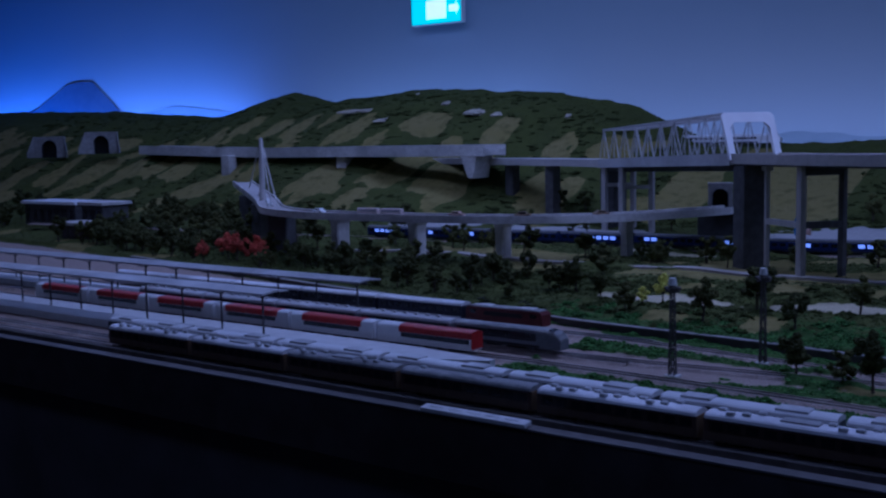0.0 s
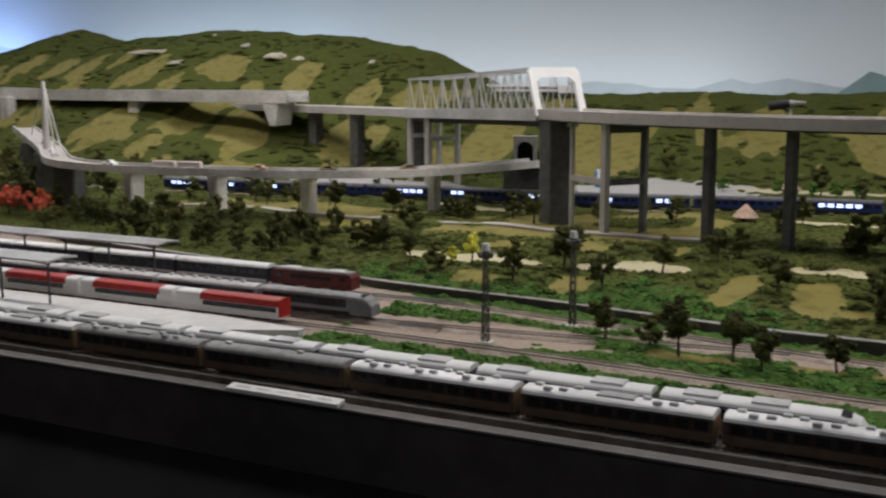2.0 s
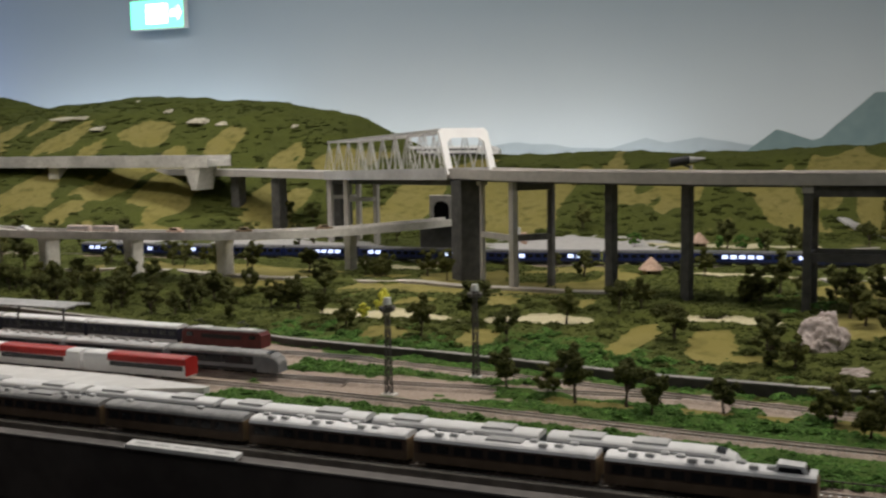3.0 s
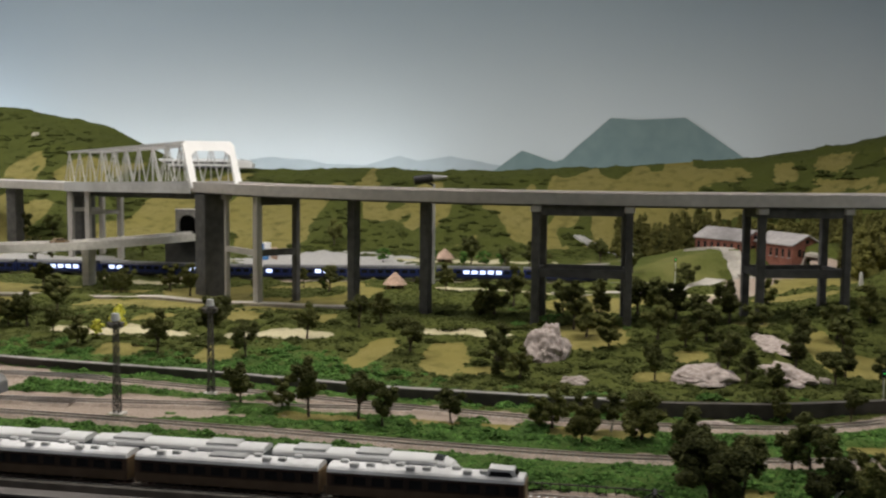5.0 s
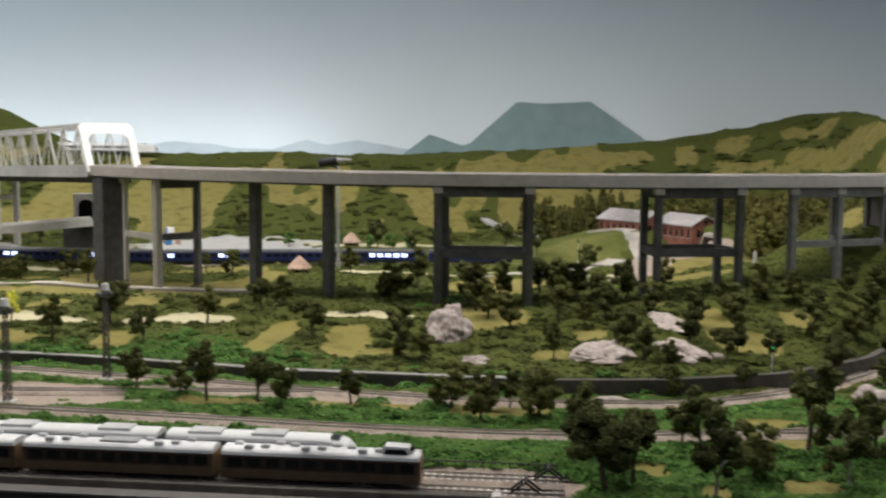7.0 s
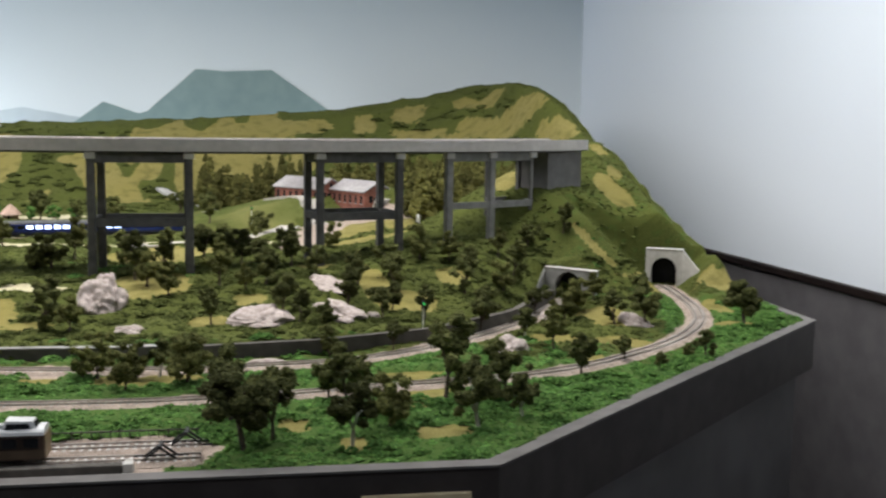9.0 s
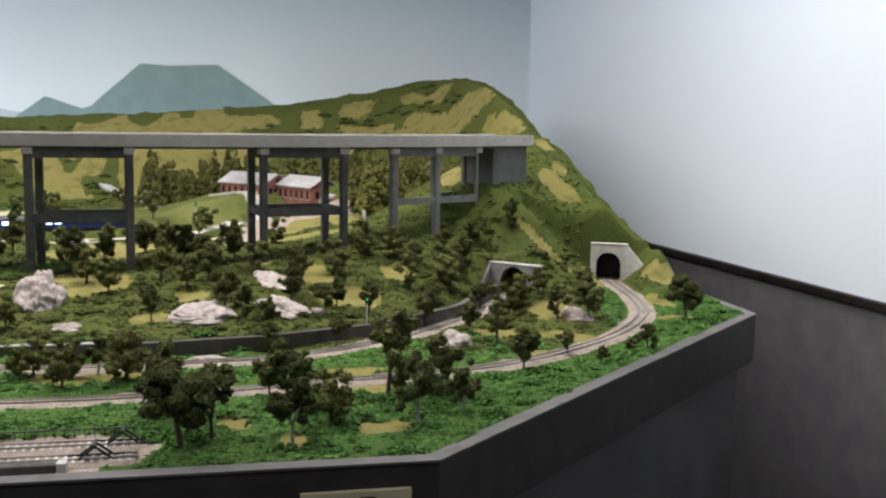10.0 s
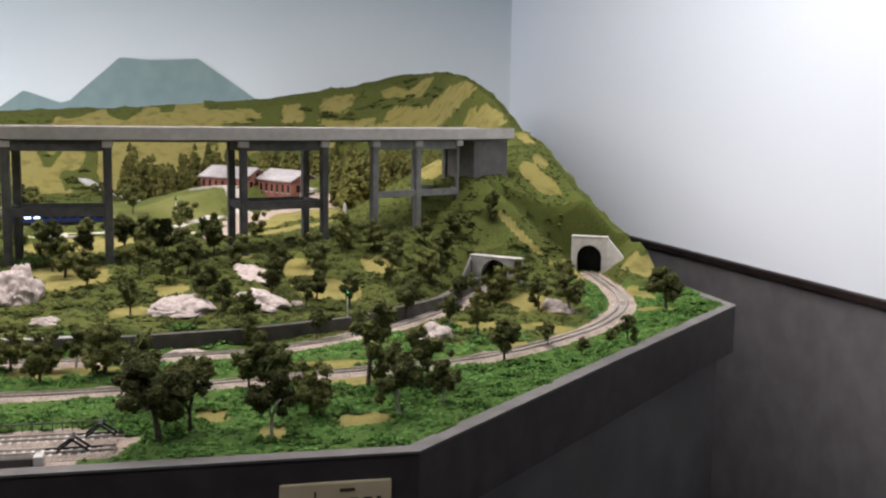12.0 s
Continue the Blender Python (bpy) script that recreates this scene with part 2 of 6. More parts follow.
def painted_sky(name, low, high, z0, z1):
    """Backdrop paint, pale at the horizon and deeper above, with faint brushed clouds."""
    m = bpy.data.materials.new(name)
    m.use_nodes = True
    n, l = m.node_tree.nodes, m.node_tree.links
    b = n["Principled BSDF"]
    geo, sep = n.new("ShaderNodeNewGeometry"), n.new("ShaderNodeSeparateXYZ")
    l.new(geo.outputs["Position"], sep.inputs[0])
    r = n.new("ShaderNodeMapRange")
    r.interpolation_type = "SMOOTHSTEP"
    r.inputs["From Min"].default_value, r.inputs["From Max"].default_value = z0, z1
    l.new(sep.outputs["Z"], r.inputs["Value"])
    tex = n.new("ShaderNodeTexNoise")
    tex.inputs["Scale"].default_value, tex.inputs["Detail"].default_value = 0.9, 4
    l.new(geo.outputs["Position"], tex.inputs["Vector"])
    add = n.new("ShaderNodeMath")
    add.operation = "MULTIPLY_ADD"
    add.inputs[1].default_value, add.inputs[2].default_value = 0.35, -0.17
    l.new(tex.outputs["Fac"], add.inputs[0])
    s = n.new("ShaderNodeMath")
    s.use_clamp = True
    l.new(add.outputs[0], s.inputs[0])
    l.new(r.outputs["Result"], s.inputs[1])
    mix = n.new("ShaderNodeMix")
    mix.data_type = "RGBA"
    mix.inputs["A"].default_value, mix.inputs["B"].default_value = (*low, 1), (*high, 1)
    l.new(s.outputs[0], mix.inputs["Factor"])
    l.new(mix.outputs["Result"], b.inputs["Base Color"])
    b.inputs["Roughness"].default_value, b.inputs["Specular IOR Level"].default_value = 0.6, 0.2
    return m


def land_material():
    """Scatter turf: bare olive flock, dark woodland flock, fresh green flock in front, ballast and sand."""
    m = bpy.data.materials.new("landscape_flock")
    m.use_nodes = True
    n, l = m.node_tree.nodes, m.node_tree.links
    b = n["Principled BSDF"]
    geo = n.new("ShaderNodeNewGeometry")

    def noise_at(scale, detail=4):
        t = n.new("ShaderNodeTexNoise")
        t.inputs["Scale"].default_value, t.inputs["Detail"].default_value = scale, detail
        l.new(geo.outputs["Position"], t.inputs["Vector"])
        return t.outputs["Fac"]

    def two(a, c, fac, lo=0.35, hi=0.65):
        r = n.new("ShaderNodeMapRange")
        r.inputs["From Min"].default_value, r.inputs["From Max"].default_value = lo, hi
        l.new(fac, r.inputs["Value"])
        x = n.new("ShaderNodeMix")
        x.data_type = "RGBA"
        for k, v in (("A", a), ("B", c)):
            if isinstance(v, tuple):
                x.inputs[k].default_value = (*v, 1)
            else:
                l.new(v, x.inputs[k])
        l.new(r.outputs["Result"], x.inputs["Factor"])
        return x.outputs["Result"]

    def mask(name):
        a = n.new("ShaderNodeAttribute")
        a.attribute_name = name
        j = n.new("ShaderNodeMath")
        j.operation = "MULTIPLY_ADD"
        j.inputs[1].default_value = 1.3
        l.new(edge, j.inputs[0])
        l.new(a.outputs["Fac"], j.inputs[2])
        k = n.new("ShaderNodeMath")
        k.operation = "SUBTRACT"
        k.inputs[1].default_value = 0.65
        l.new(j.outputs[0], k.inputs[0])
        return k.outputs[0]

    grain, edge, wide = noise_at(300, 5), noise_at(45, 7), noise_at(7, 4)
    turf = two(two((0.175, 0.155, 0.048), (0.29, 0.25, 0.092), grain), (0.225, 0.196, 0.06), wide)
    turf = two(turf, (0.135, 0.122, 0.036), noise_at(24, 5), 0.5, 0.72)
    dark = two(two((0.040, 0.050, 0.013), (0.105, 0.118, 0.030), grain), (0.082, 0.096, 0.022), wide)
    # ground green set below the tuft colour, painting dark gaps between tufts
    fresh = two(two((0.028, 0.065, 0.015), (0.08, 0.15, 0.034), grain), (0.075, 0.125, 0.028), wide)
    leafy = two(dark, fresh, mask("fresh"), 0.3, 0.7)
    cov = two(turf, leafy, mask("cover"), 0.42, 0.58)
    grass = two(two((0.062, 0.08, 0.018), (0.118, 0.135, 0.036), grain), (0.165, 0.165, 0.055), wide, 0.45, 0.7)
    cov = two(cov, grass, mask("lawn"), 0.42, 0.58)
    stones = two((0.26, 0.205, 0.165), (0.46, 0.375, 0.315), grain)
    bal = two(cov, stones, mask("ballast"), 0.42, 0.58)
    lot = two((0.34, 0.33, 0.315), (0.50, 0.485, 0.46), grain)
    bal = two(bal, lot, mask("gravel"), 0.42, 0.58)
    sandy = two((0.42, 0.38, 0.24), (0.58, 0.53, 0.36), grain)
    out = two(bal, sandy, mask("sand"), 0.42, 0.58)
    l.new(out, b.inputs["Base Color"])
    b.inputs["Roughness"].default_value, b.inputs["Specular IOR Level"].default_value = 0.95, 0.1
    bp = n.new("ShaderNodeBump")
    bp.inputs["Strength"].default_value, bp.inputs["Distance"].default_value = 0.6, 0.003
    l.new(noise_at(260, 4), bp.inputs["Height"])
    l.new(bp.outputs["Normal"], b.inputs["Normal"])
    return m


LAND = land_material()
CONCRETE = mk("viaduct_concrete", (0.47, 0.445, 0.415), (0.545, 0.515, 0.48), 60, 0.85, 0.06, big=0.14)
# concrete darkened to carry the shade below the decks
SHADED_GREY = mk("shaded_concrete", (0.085, 0.083, 0.082), (0.125, 0.122, 0.118), 60, 0.85, 0.1)
# abutment tone includes the shade under the deck end
SHADED_ABUT = mk("shaded_abutment_concrete", (0.15, 0.143, 0.138), (0.19, 0.182, 0.175), 40, 0.85, 0.06, big=0.15)
MASTGREY = mk("dark_mast_steel", (0.085, 0.078, 0.072), (0.12, 0.11, 0.10), 90, 0.6, 0.1)
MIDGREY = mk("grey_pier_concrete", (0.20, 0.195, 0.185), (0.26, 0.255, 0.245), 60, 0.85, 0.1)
PALE = mk("pale_concrete", (0.54, 0.52, 0.48), (0.66, 0.64, 0.60), 70, 0.85, 0.12)
WHITE = mk("white_enamel", (0.86, 0.86, 0.85), (0.90, 0.90, 0.89), 30, 0.4, 0.03, big=0.06)
TRUSS = mk("silver_grey_truss", (0.46, 0.455, 0.445), (0.54, 0.535, 0.525), 80, 0.5, 0.05, big=0.2)
SILVER = mk("silver_grey_steel", (0.55, 0.55, 0.56), (0.63, 0.63, 0.64), 80, 0.45, 0.05, 0.0, big=0.1)
PORTAL = mk("portal_grey_concrete", (0.27, 0.265, 0.25), (0.36, 0.35, 0.33), 60, 0.9, 0.15)
WALLDARK = mk("retaining_wall_grey", (0.080, 0.072, 0.063), (0.115, 0.105, 0.092), 50, 0.9, 0.15)
FASCIA = mk("dark_painted_fascia", (0.039, 0.033, 0.031), (0.055, 0.047, 0.044), 25, 0.55, 0.05)
RIM = mk("grey_rim_board", (0.11, 0.102, 0.096), (0.15, 0.14, 0.132), 30, 0.6, 0.06)
PANEL = mk("grey_cabinet_panel", (0.072, 0.068, 0.067), (0.108, 0.102, 0.1), 6, 0.7, 0.04, big=0.3)
WAINSCOT = mk("dark_wainscot", (0.115, 0.108, 0.112), (0.145, 0.137, 0.14), 12, 0.6, 0.03, big=0.15)
RAILWOOD = mk("dark_dado_wood", (0.016, 0.011, 0.010), (0.028, 0.019, 0.017), 40, 0.4, 0.05)
CARPET = mk("dark_carpet", (0.05, 0.05, 0.055), (0.08, 0.08, 0.085), 200, 0.95, 0.3)
# walls and ceiling out of view, lightened to bounce fill light
BLACKWALL = mk("dark_gallery_wall", (0.14, 0.14, 0.145), (0.18, 0.18, 0.185), 20, 0.8, 0.05)
# sky paint whose paler low colour also carries part of the horizon glow
SKY_N = painted_sky("sky_paint_back", (0.68, 0.74, 0.76), (0.40, 0.485, 0.55), 1.35, 2.25)
SKY_E = painted_sky("sky_paint_side", (0.86, 0.91, 0.97), (0.78, 0.86, 0.95), 1.0, 2.6)
FAR_BLUE = mk("painted_far_mountain", (0.20, 0.285, 0.285), (0.235, 0.325, 0.32), 12, 0.7, 0.0, big=0.12)
FAR_VIOLET = mk("painted_violet_peak", (0.15, 0.18, 0.27), (0.18, 0.21, 0.30), 12, 0.7, 0.0, big=0.12)
FAR_PALE = mk("painted_hazy_mountain", (0.44, 0.51, 0.54), (0.49, 0.56, 0.59), 8, 0.7, 0.0, big=0.1)
ROCK = mk("pale_plaster_rock", (0.32, 0.265, 0.24), (0.53, 0.455, 0.42), 110, 0.9, 0.6, big=0.2, dist=0.003)
CREAMROCK = mk("cream_hill_rock", (0.44, 0.40, 0.30), (0.60, 0.55, 0.43), 90, 0.9, 0.5, big=0.2, dist=0.003)
FOLIAGE = mk("tree_foliage_dark", (0.036, 0.044, 0.015), (0.128, 0.134, 0.044), 240, 0.95, 0.9, spec=0.1, vary=0.3, big=0.3, dist=0.003)
FOLIAGE_B = mk("tree_foliage_olive", (0.046, 0.054, 0.017), (0.15, 0.15, 0.046), 240, 0.95, 0.9, spec=0.1, vary=0.3, big=0.3, dist=0.003)
CONIFER = mk("conifer_foliage", (0.05, 0.054, 0.015), (0.15, 0.14, 0.042), 260, 0.95, 0.9, spec=0.1, vary=0.4, big=0.3, dist=0.003)
FRESH = mk("fresh_green_flock", (0.046, 0.112, 0.027), (0.125, 0.235, 0.054), 300, 0.95, 0.7, spec=0.1, vary=0.35, island=True, dist=0.002)
DARKFLOCK = mk("dark_green_flock", (0.040, 0.052, 0.014), (0.108, 0.124, 0.034), 300, 0.95, 0.9, spec=0.1, vary=0.3, island=True, dist=0.002)
REDLEAF = mk("autumn_red_foliage", (0.35, 0.06, 0.035), (0.62, 0.16, 0.10), 260, 0.95, 0.8, spec=0.1, vary=0.2, island=True, dist=0.002)
YELLOWLEAF = mk("yellow_blossom", (0.55, 0.55, 0.06), (0.85, 0.82, 0.18), 260, 0.9, 0.8, spec=0.1, dist=0.002)
BARK = mk("tree_bark", (0.06, 0.045, 0.035), (0.13, 0.10, 0.08), 200, 0.9, 0.5)
PALEBARK = mk("birch_pale_bark", (0.36, 0.34, 0.31), (0.55, 0.53, 0.49), 200, 0.9, 0.4)
BALLAST = mk("track_ballast", (0.26, 0.205, 0.165), (0.46, 0.375, 0.315), 400, 0.95, 0.8)
SLEEPER = mk("concrete_sleeper", (0.34, 0.305, 0.27), (0.46, 0.42, 0.38), 150, 0.85, 0.2)
WHITESLEEPER = mk("white_model_sleeper", (0.62, 0.60, 0.57), (0.74, 0.72, 0.69), 150, 0.85, 0.2)
STEELRAIL = mk("rail_steel", (0.40, 0.37, 0.34), (0.52, 0.49, 0.46), 150, 0.35, 0.05, 0.8)
BLACKIRON = mk("black_iron", (0.012, 0.012, 0.013), (0.022, 0.022, 0.023), 100, 0.5, 0.1)
# near-black colour stands in for the darkness inside the tunnels
TUNNELDARK = mk("tunnel_darkness", (0.012, 0.012, 0.012), (0.02, 0.02, 0.02), 50, 0.95, 0.1)
BROWN = mk("dark_brown_train_paint", (0.066, 0.041, 0.031), (0.088, 0.056, 0.042), 60, 0.35, 0.02, big=0.15)
SILLBROWN = mk("ochre_brown_sill", (0.085, 0.058, 0.038), (0.115, 0.08, 0.053), 60, 0.4, 0.02, big=0.15)
WINDOWBROWN = mk("dark_window_panel", (0.026, 0.018, 0.015), (0.04, 0.028, 0.022), 60, 0.3, 0.0)
TAN = mk("ochre_train_stripe", (0.19, 0.13, 0.072), (0.24, 0.165, 0.092), 60, 0.4, 0.02, big=0.15)
ROOFGREY = mk("light_grey_train_roof", (0.80, 0.795, 0.79), (0.89, 0.885, 0.88), 90, 0.32, 0.05)
ROOFMID = mk("grey_roof_panel", (0.52, 0.52, 0.515), (0.60, 0.60, 0.595), 90, 0.5, 0.05)
ROOFDARK = mk("weathered_grey_train_roof", (0.24, 0.24, 0.24), (0.34, 0.34, 0.33), 90, 0.6, 0.05)
ACGREY = mk("roof_unit_grey", (0.34, 0.34, 0.335), (0.46, 0.46, 0.455), 90, 0.5, 0.05)
GLASSDARK = mk("dark_train_glass", (0.010, 0.011, 0.013), (0.016, 0.017, 0.02), 40, 0.22, 0.0, spec=0.4)
TRAINWHITE = mk("white_train_paint", (0.76, 0.76, 0.75), (0.82, 0.82, 0.81), 40, 0.35, 0.02, big=0.06)
TRAINRED = mk("red_train_paint", (0.34, 0.02, 0.018), (0.44, 0.034, 0.028), 40, 0.35, 0.02, big=0.1)
MAROON = mk("maroon_locomotive_paint", (0.10, 0.022, 0.022), (0.14, 0.032, 0.03), 60, 0.45, 0.03)
SLATESIDE = mk("slate_grey_train_side", (0.16, 0.17, 0.185), (0.22, 0.23, 0.245), 60, 0.35, 0.03)
STEELBLUE = mk("slate_blue_train_paint", (0.075, 0.085, 0.10), (0.11, 0.12, 0.135), 60, 0.4, 0.03)
DARKCOACH = mk("blue_black_train_paint", (0.018, 0.020, 0.034), (0.028, 0.030, 0.048), 60, 0.4, 0.03)
NIGHTBLUE = mk("night_blue_train_paint", (0.012, 0.025, 0.12), (0.02, 0.035, 0.16), 60, 0.4, 0.03)
NIGHTROOF = mk("dusty_dark_train_roof", (0.09, 0.092, 0.10), (0.14, 0.142, 0.15), 70, 0.6, 0.04)
LITWINDOW = glow("lit_coach_window", (0.55, 0.67, 1.0), 2.4)
BRICK = mk("red_brick", (0.21, 0.082, 0.058), (0.30, 0.125, 0.092), 200, 0.9, 0.3)
SLATE = mk("grey_white_roof", (0.30, 0.28, 0.275), (0.40, 0.375, 0.37), 80, 0.8, 0.2)
BUSPINK = mk("pinkish_white_coach", (0.56, 0.47, 0.42), (0.64, 0.54, 0.49), 60, 0.5, 0.02, big=0.1)
THATCH = mk("pinkish_thatch", (0.40, 0.27, 0.20), (0.58, 0.42, 0.34), 300, 0.95, 0.6)
ASPHALT = mk("model_road_grey", (0.40, 0.37, 0.325), (0.51, 0.475, 0.42), 120, 0.9, 0.15)
GRAVEL = mk("grey_gravel_lot", (0.36, 0.35, 0.34), (0.50, 0.49, 0.47), 220, 0.95, 0.4)
CREAM = mk("cream_plaque", (0.62, 0.50, 0.30), (0.70, 0.58, 0.37), 20, 0.5, 0.02, big=0.1)
INK = mk("dark_lettering", (0.04, 0.03, 0.025), (0.06, 0.045, 0.04), 40, 0.7, 0.0)
LABELWHITE = mk("white_label_plate", (0.62, 0.62, 0.60), (0.70, 0.70, 0.68), 40, 0.5, 0.03, big=0.1)
LETTERGREY = mk("faint_lettering", (0.42, 0.42, 0.41), (0.50, 0.50, 0.49), 40, 0.6, 0.0)
GREENGLOW = glow("exit_sign_face", (0.12, 0.95, 0.55), 3.0)
WHITEGLOW = glow("exit_sign_white", (0.95, 1.0, 0.97), 4.0)
SIGNALGREEN = glow("green_signal_lamp", (0.05, 1.0, 0.15), 0.5)
SIGNBLUE = mk("blue_panel_paint", (0.05, 0.16, 0.36), (0.08, 0.22, 0.45), 60, 0.5, 0.02)

# ---------------------------------------------------------------- mesh tools
class Mesh:
    """Gathers simple solids into one mesh."""

    def __init__(self):
        self.v, self.f = [], []

    def add(self, verts, faces, m=None):
        o = len(self.v)
        self.v += [tuple(m @ Vector(p)) if m else tuple(p) for p in verts]
        self.f += [tuple(i + o for i in q) for q in faces]
        return self

    def box(self, x0, y0, z0, x1, y1, z1, m=None, c=0.0):
        """A box with its upright and upper edges taken off by c."""
        if not c:
            vs = [(x, y, z) for z in (z0, z1) for x, y in ((x0, y0), (x1, y0), (x1, y1), (x0, y1))]
            return self.add(vs, [(3, 2, 1, 0), (4, 5, 6, 7), (0, 1, 5, 4), (1, 2, 6, 5), (2, 3, 7, 6), (3, 0, 4, 7)], m)
        ring = [(x0 + c, y0), (x1 - c, y0), (x1, y0 + c), (x1, y1 - c), (x1 - c, y1), (x0 + c, y1), (x0, y1 - c), (x0, y0 + c)]
        ax, ay = (x0 + x1) / 2, (y0 + y1) / 2
        top = [(ax + (x - ax) * (1 - 2 * c / max(x1 - x0, 1e-6)), ay + (y - ay) * (1 - 2 * c / max(y1 - y0, 1e-6))) for x, y in ring]
        vs = [(x, y, z0) for x, y in ring] + [(x, y, z1 - c) for x, y in ring] + [(x, y, z1) for x, y in top]
        fs = [tuple(range(7, -1, -1)), tuple(range(16, 24))]
        for k in (0, 8):
            fs += [(k + i, k + (i + 1) % 8, k + 8 + (i + 1) % 8, k + 8 + i) for i in range(8)]
        return self.add(vs, fs, m)

    def tube(self, p, q, r, r2=None, n=8):
        p, q = Vector(p), Vector(q)
        r2 = r if r2 is None else r2
        t = (q - p).to_track_quat("Z", "Y").to_matrix()
        vs = []
        for c, rad in ((p, r), (q, r2)):
            vs += [tuple(c + t @ Vector((rad * math.cos(a), rad * math.sin(a), 0))) for a in (2 * math.pi * i / n for i in range(n))]
        fs = [(i, (i + 1) % n, n + (i + 1) % n, n + i) for i in range(n)] + [tuple(range(n - 1, -1, -1)), tuple(range(n, 2 * n))]
        return self.add(vs, fs)

    def bar(self, p, q, w, h, up=(0, 0, 1)):
        """A square bar from p to q, w wide and h high."""
        p, q, up = Vector(p), Vector(q), Vector(up)
        d = (q - p).normalized()
        s = d.cross(up).normalized() * (w / 2)
        u = s.cross(d).normalized() * (h / 2)
        vs = [tuple(c + a * s + b * u) for c in (p, q) for a, b in ((-1, -1), (1, -1), (1, 1), (-1, 1))]
        return self.add(vs, [(3, 2, 1, 0), (4, 5, 6, 7), (0, 1, 5, 4), (1, 2, 6, 5), (2, 3, 7, 6), (3, 0, 4, 7)])

    def loft(self, rings, closed=True, caps=True):
        """Joins rings of equal count."""
        o, n = len(self.v), len(rings[0])
        for r in rings:
            self.v += [tuple(p) for p in r]
        for k in range(len(rings) - 1):
            a, b = o + k * n, o + (k + 1) * n
            for i in range(n if closed else n - 1):
                j = (i + 1) % n
                self.f.append((a + i, a + j, b + j, b + i))
        if caps and closed:
            self.f.append(tuple(range(o + n - 1, o - 1, -1)))
            self.f.append(tuple(range(o + (len(rings) - 1) * n, o + len(rings) * n)))
        return self

    def data(self, name, mat=None, smooth=False):
        me = bpy.data.meshes.new(name)
        me.from_pydata(self.v, [], self.f)
        if mat:
            me.materials.append(mat)
        if smooth:
            me.polygons.foreach_set("use_smooth", [True] * len(me.polygons))
        bm = bmesh.new()
        bm.from_mesh(me)
        bmesh.ops.recalc_face_normals(bm, faces=bm.faces)
        bm.to_mesh(me)
        bm.free()
        me.update()
        return me


def part(name, mesh, mat, parent, label="", smooth=False):
    """One mesh object under a thing or a part."""
    me = mesh.data(name, mat, smooth) if isinstance(mesh, Mesh) else mesh
    ob = new(name, me)
    ob.parent = parent
    return tagged(ob, label)


def solid(name, mesh, mat, label, category, kind="", group="", smooth=False):
    """A top-level thing of one mesh."""
    return tagged(new(name, mesh.data(name, mat, smooth)), label, category, group, kind)


def thing(name, m, label, category, group="", kind=""):
    ob = new(name)
    ob.empty_display_size = 0.02
    ob.matrix_basis = m
    return tagged(ob, label, category, group, kind)


def along(points, step=0.02):
    """Points on a smooth curve through the given ones (Catmull-Rom), about step apart."""
    p = [Vector(a) for a in points]
    p = [2 * p[0] - p[1]] + p + [2 * p[-1] - p[-2]]
    out = []
    for i in range(1, len(p) - 2):
        a, b, c, d = p[i - 1:i + 3]
        n = max(1, round((c - b).length / step))
        for k in range(n):
            t = k / n
            out.append(0.5 * (2 * b + (c - a) * t + (2 * a - 5 * b + 4 * c - d) * t * t + (3 * b - a - 3 * c + d) * t ** 3))
    return out + [p[-2]]


def normals2(pts):
    out = []
    for i in range(len(pts)):
        d = pts[min(i + 1, len(pts) - 1)] - pts[max(i - 1, 0)]
        out.append(Vector((-d.y, d.x, 0)).normalized())
    return out


def ribbon(mesh, pts, a, b, z0, z1, z_of=None):
    """A band along pts from offset a to offset b (to the left of the way), between heights z0 and z1 above z_of or the points."""
    rings = []
    for p, n in zip(pts, normals2(pts)):
        base = z_of(p.x, p.y) if z_of else p.z
        l, r = p + n * b, p + n * a
        rings.append([(r.x, r.y, base + z0), (l.x, l.y, base + z0), (l.x, l.y, base + z1), (r.x, r.y, base + z1)])
    return mesh.loft(rings)


# ---------------------------------------------------------------- the gallery round the layout
WEST, EAST, NORTH, SOUTH, TOP = -11.0, 1.818, 5.43, -2.6, 3.0
SIDE = 2.6                           # where the slanting east wall ends in the south
SLANT = Matrix.Translation((EAST, NORTH, 0)) @ Matrix.Rotation(math.radians(4.3), 4, "Z") @ Matrix.Translation((-EAST, -NORTH, 0))
solid("floor", Mesh().box(WEST, SOUTH, -0.1, SIDE, NORTH, 0), CARPET, "dark grey carpeted gallery floor", "floor", "structure")
solid("ceiling", Mesh().box(WEST - .1, SOUTH - .1, TOP, SIDE + .1, NORTH + .1, TOP + 0.1), BLACKWALL, "plain dark gallery ceiling", "ceiling", "structure")
solid("wall_north", Mesh().box(WEST, NORTH, -0.1, EAST, NORTH + 0.1, TOP), SKY_N, "backdrop wall painted as pale blue sky", "wall", "structure")
solid("wall_east", Mesh().box(EAST, SOUTH, 0.920, EAST + 0.1, NORTH + 0.05, TOP), SKY_E, "side wall painted as pale cloudy sky", "wall", "structure").matrix_basis = SLANT
solid("wall_south", Mesh().box(WEST, SOUTH - 0.1, -0.1, SIDE + 0.1, SOUTH, TOP), BLACKWALL, "plain dark gallery wall", "wall", "structure")
solid("wall_west", Mesh().box(WEST - 0.1, SOUTH - 0.1, -0.1, WEST, NORTH + 0.1, TOP), SKY_E, "plain painted gallery wall", "wall", "structure")
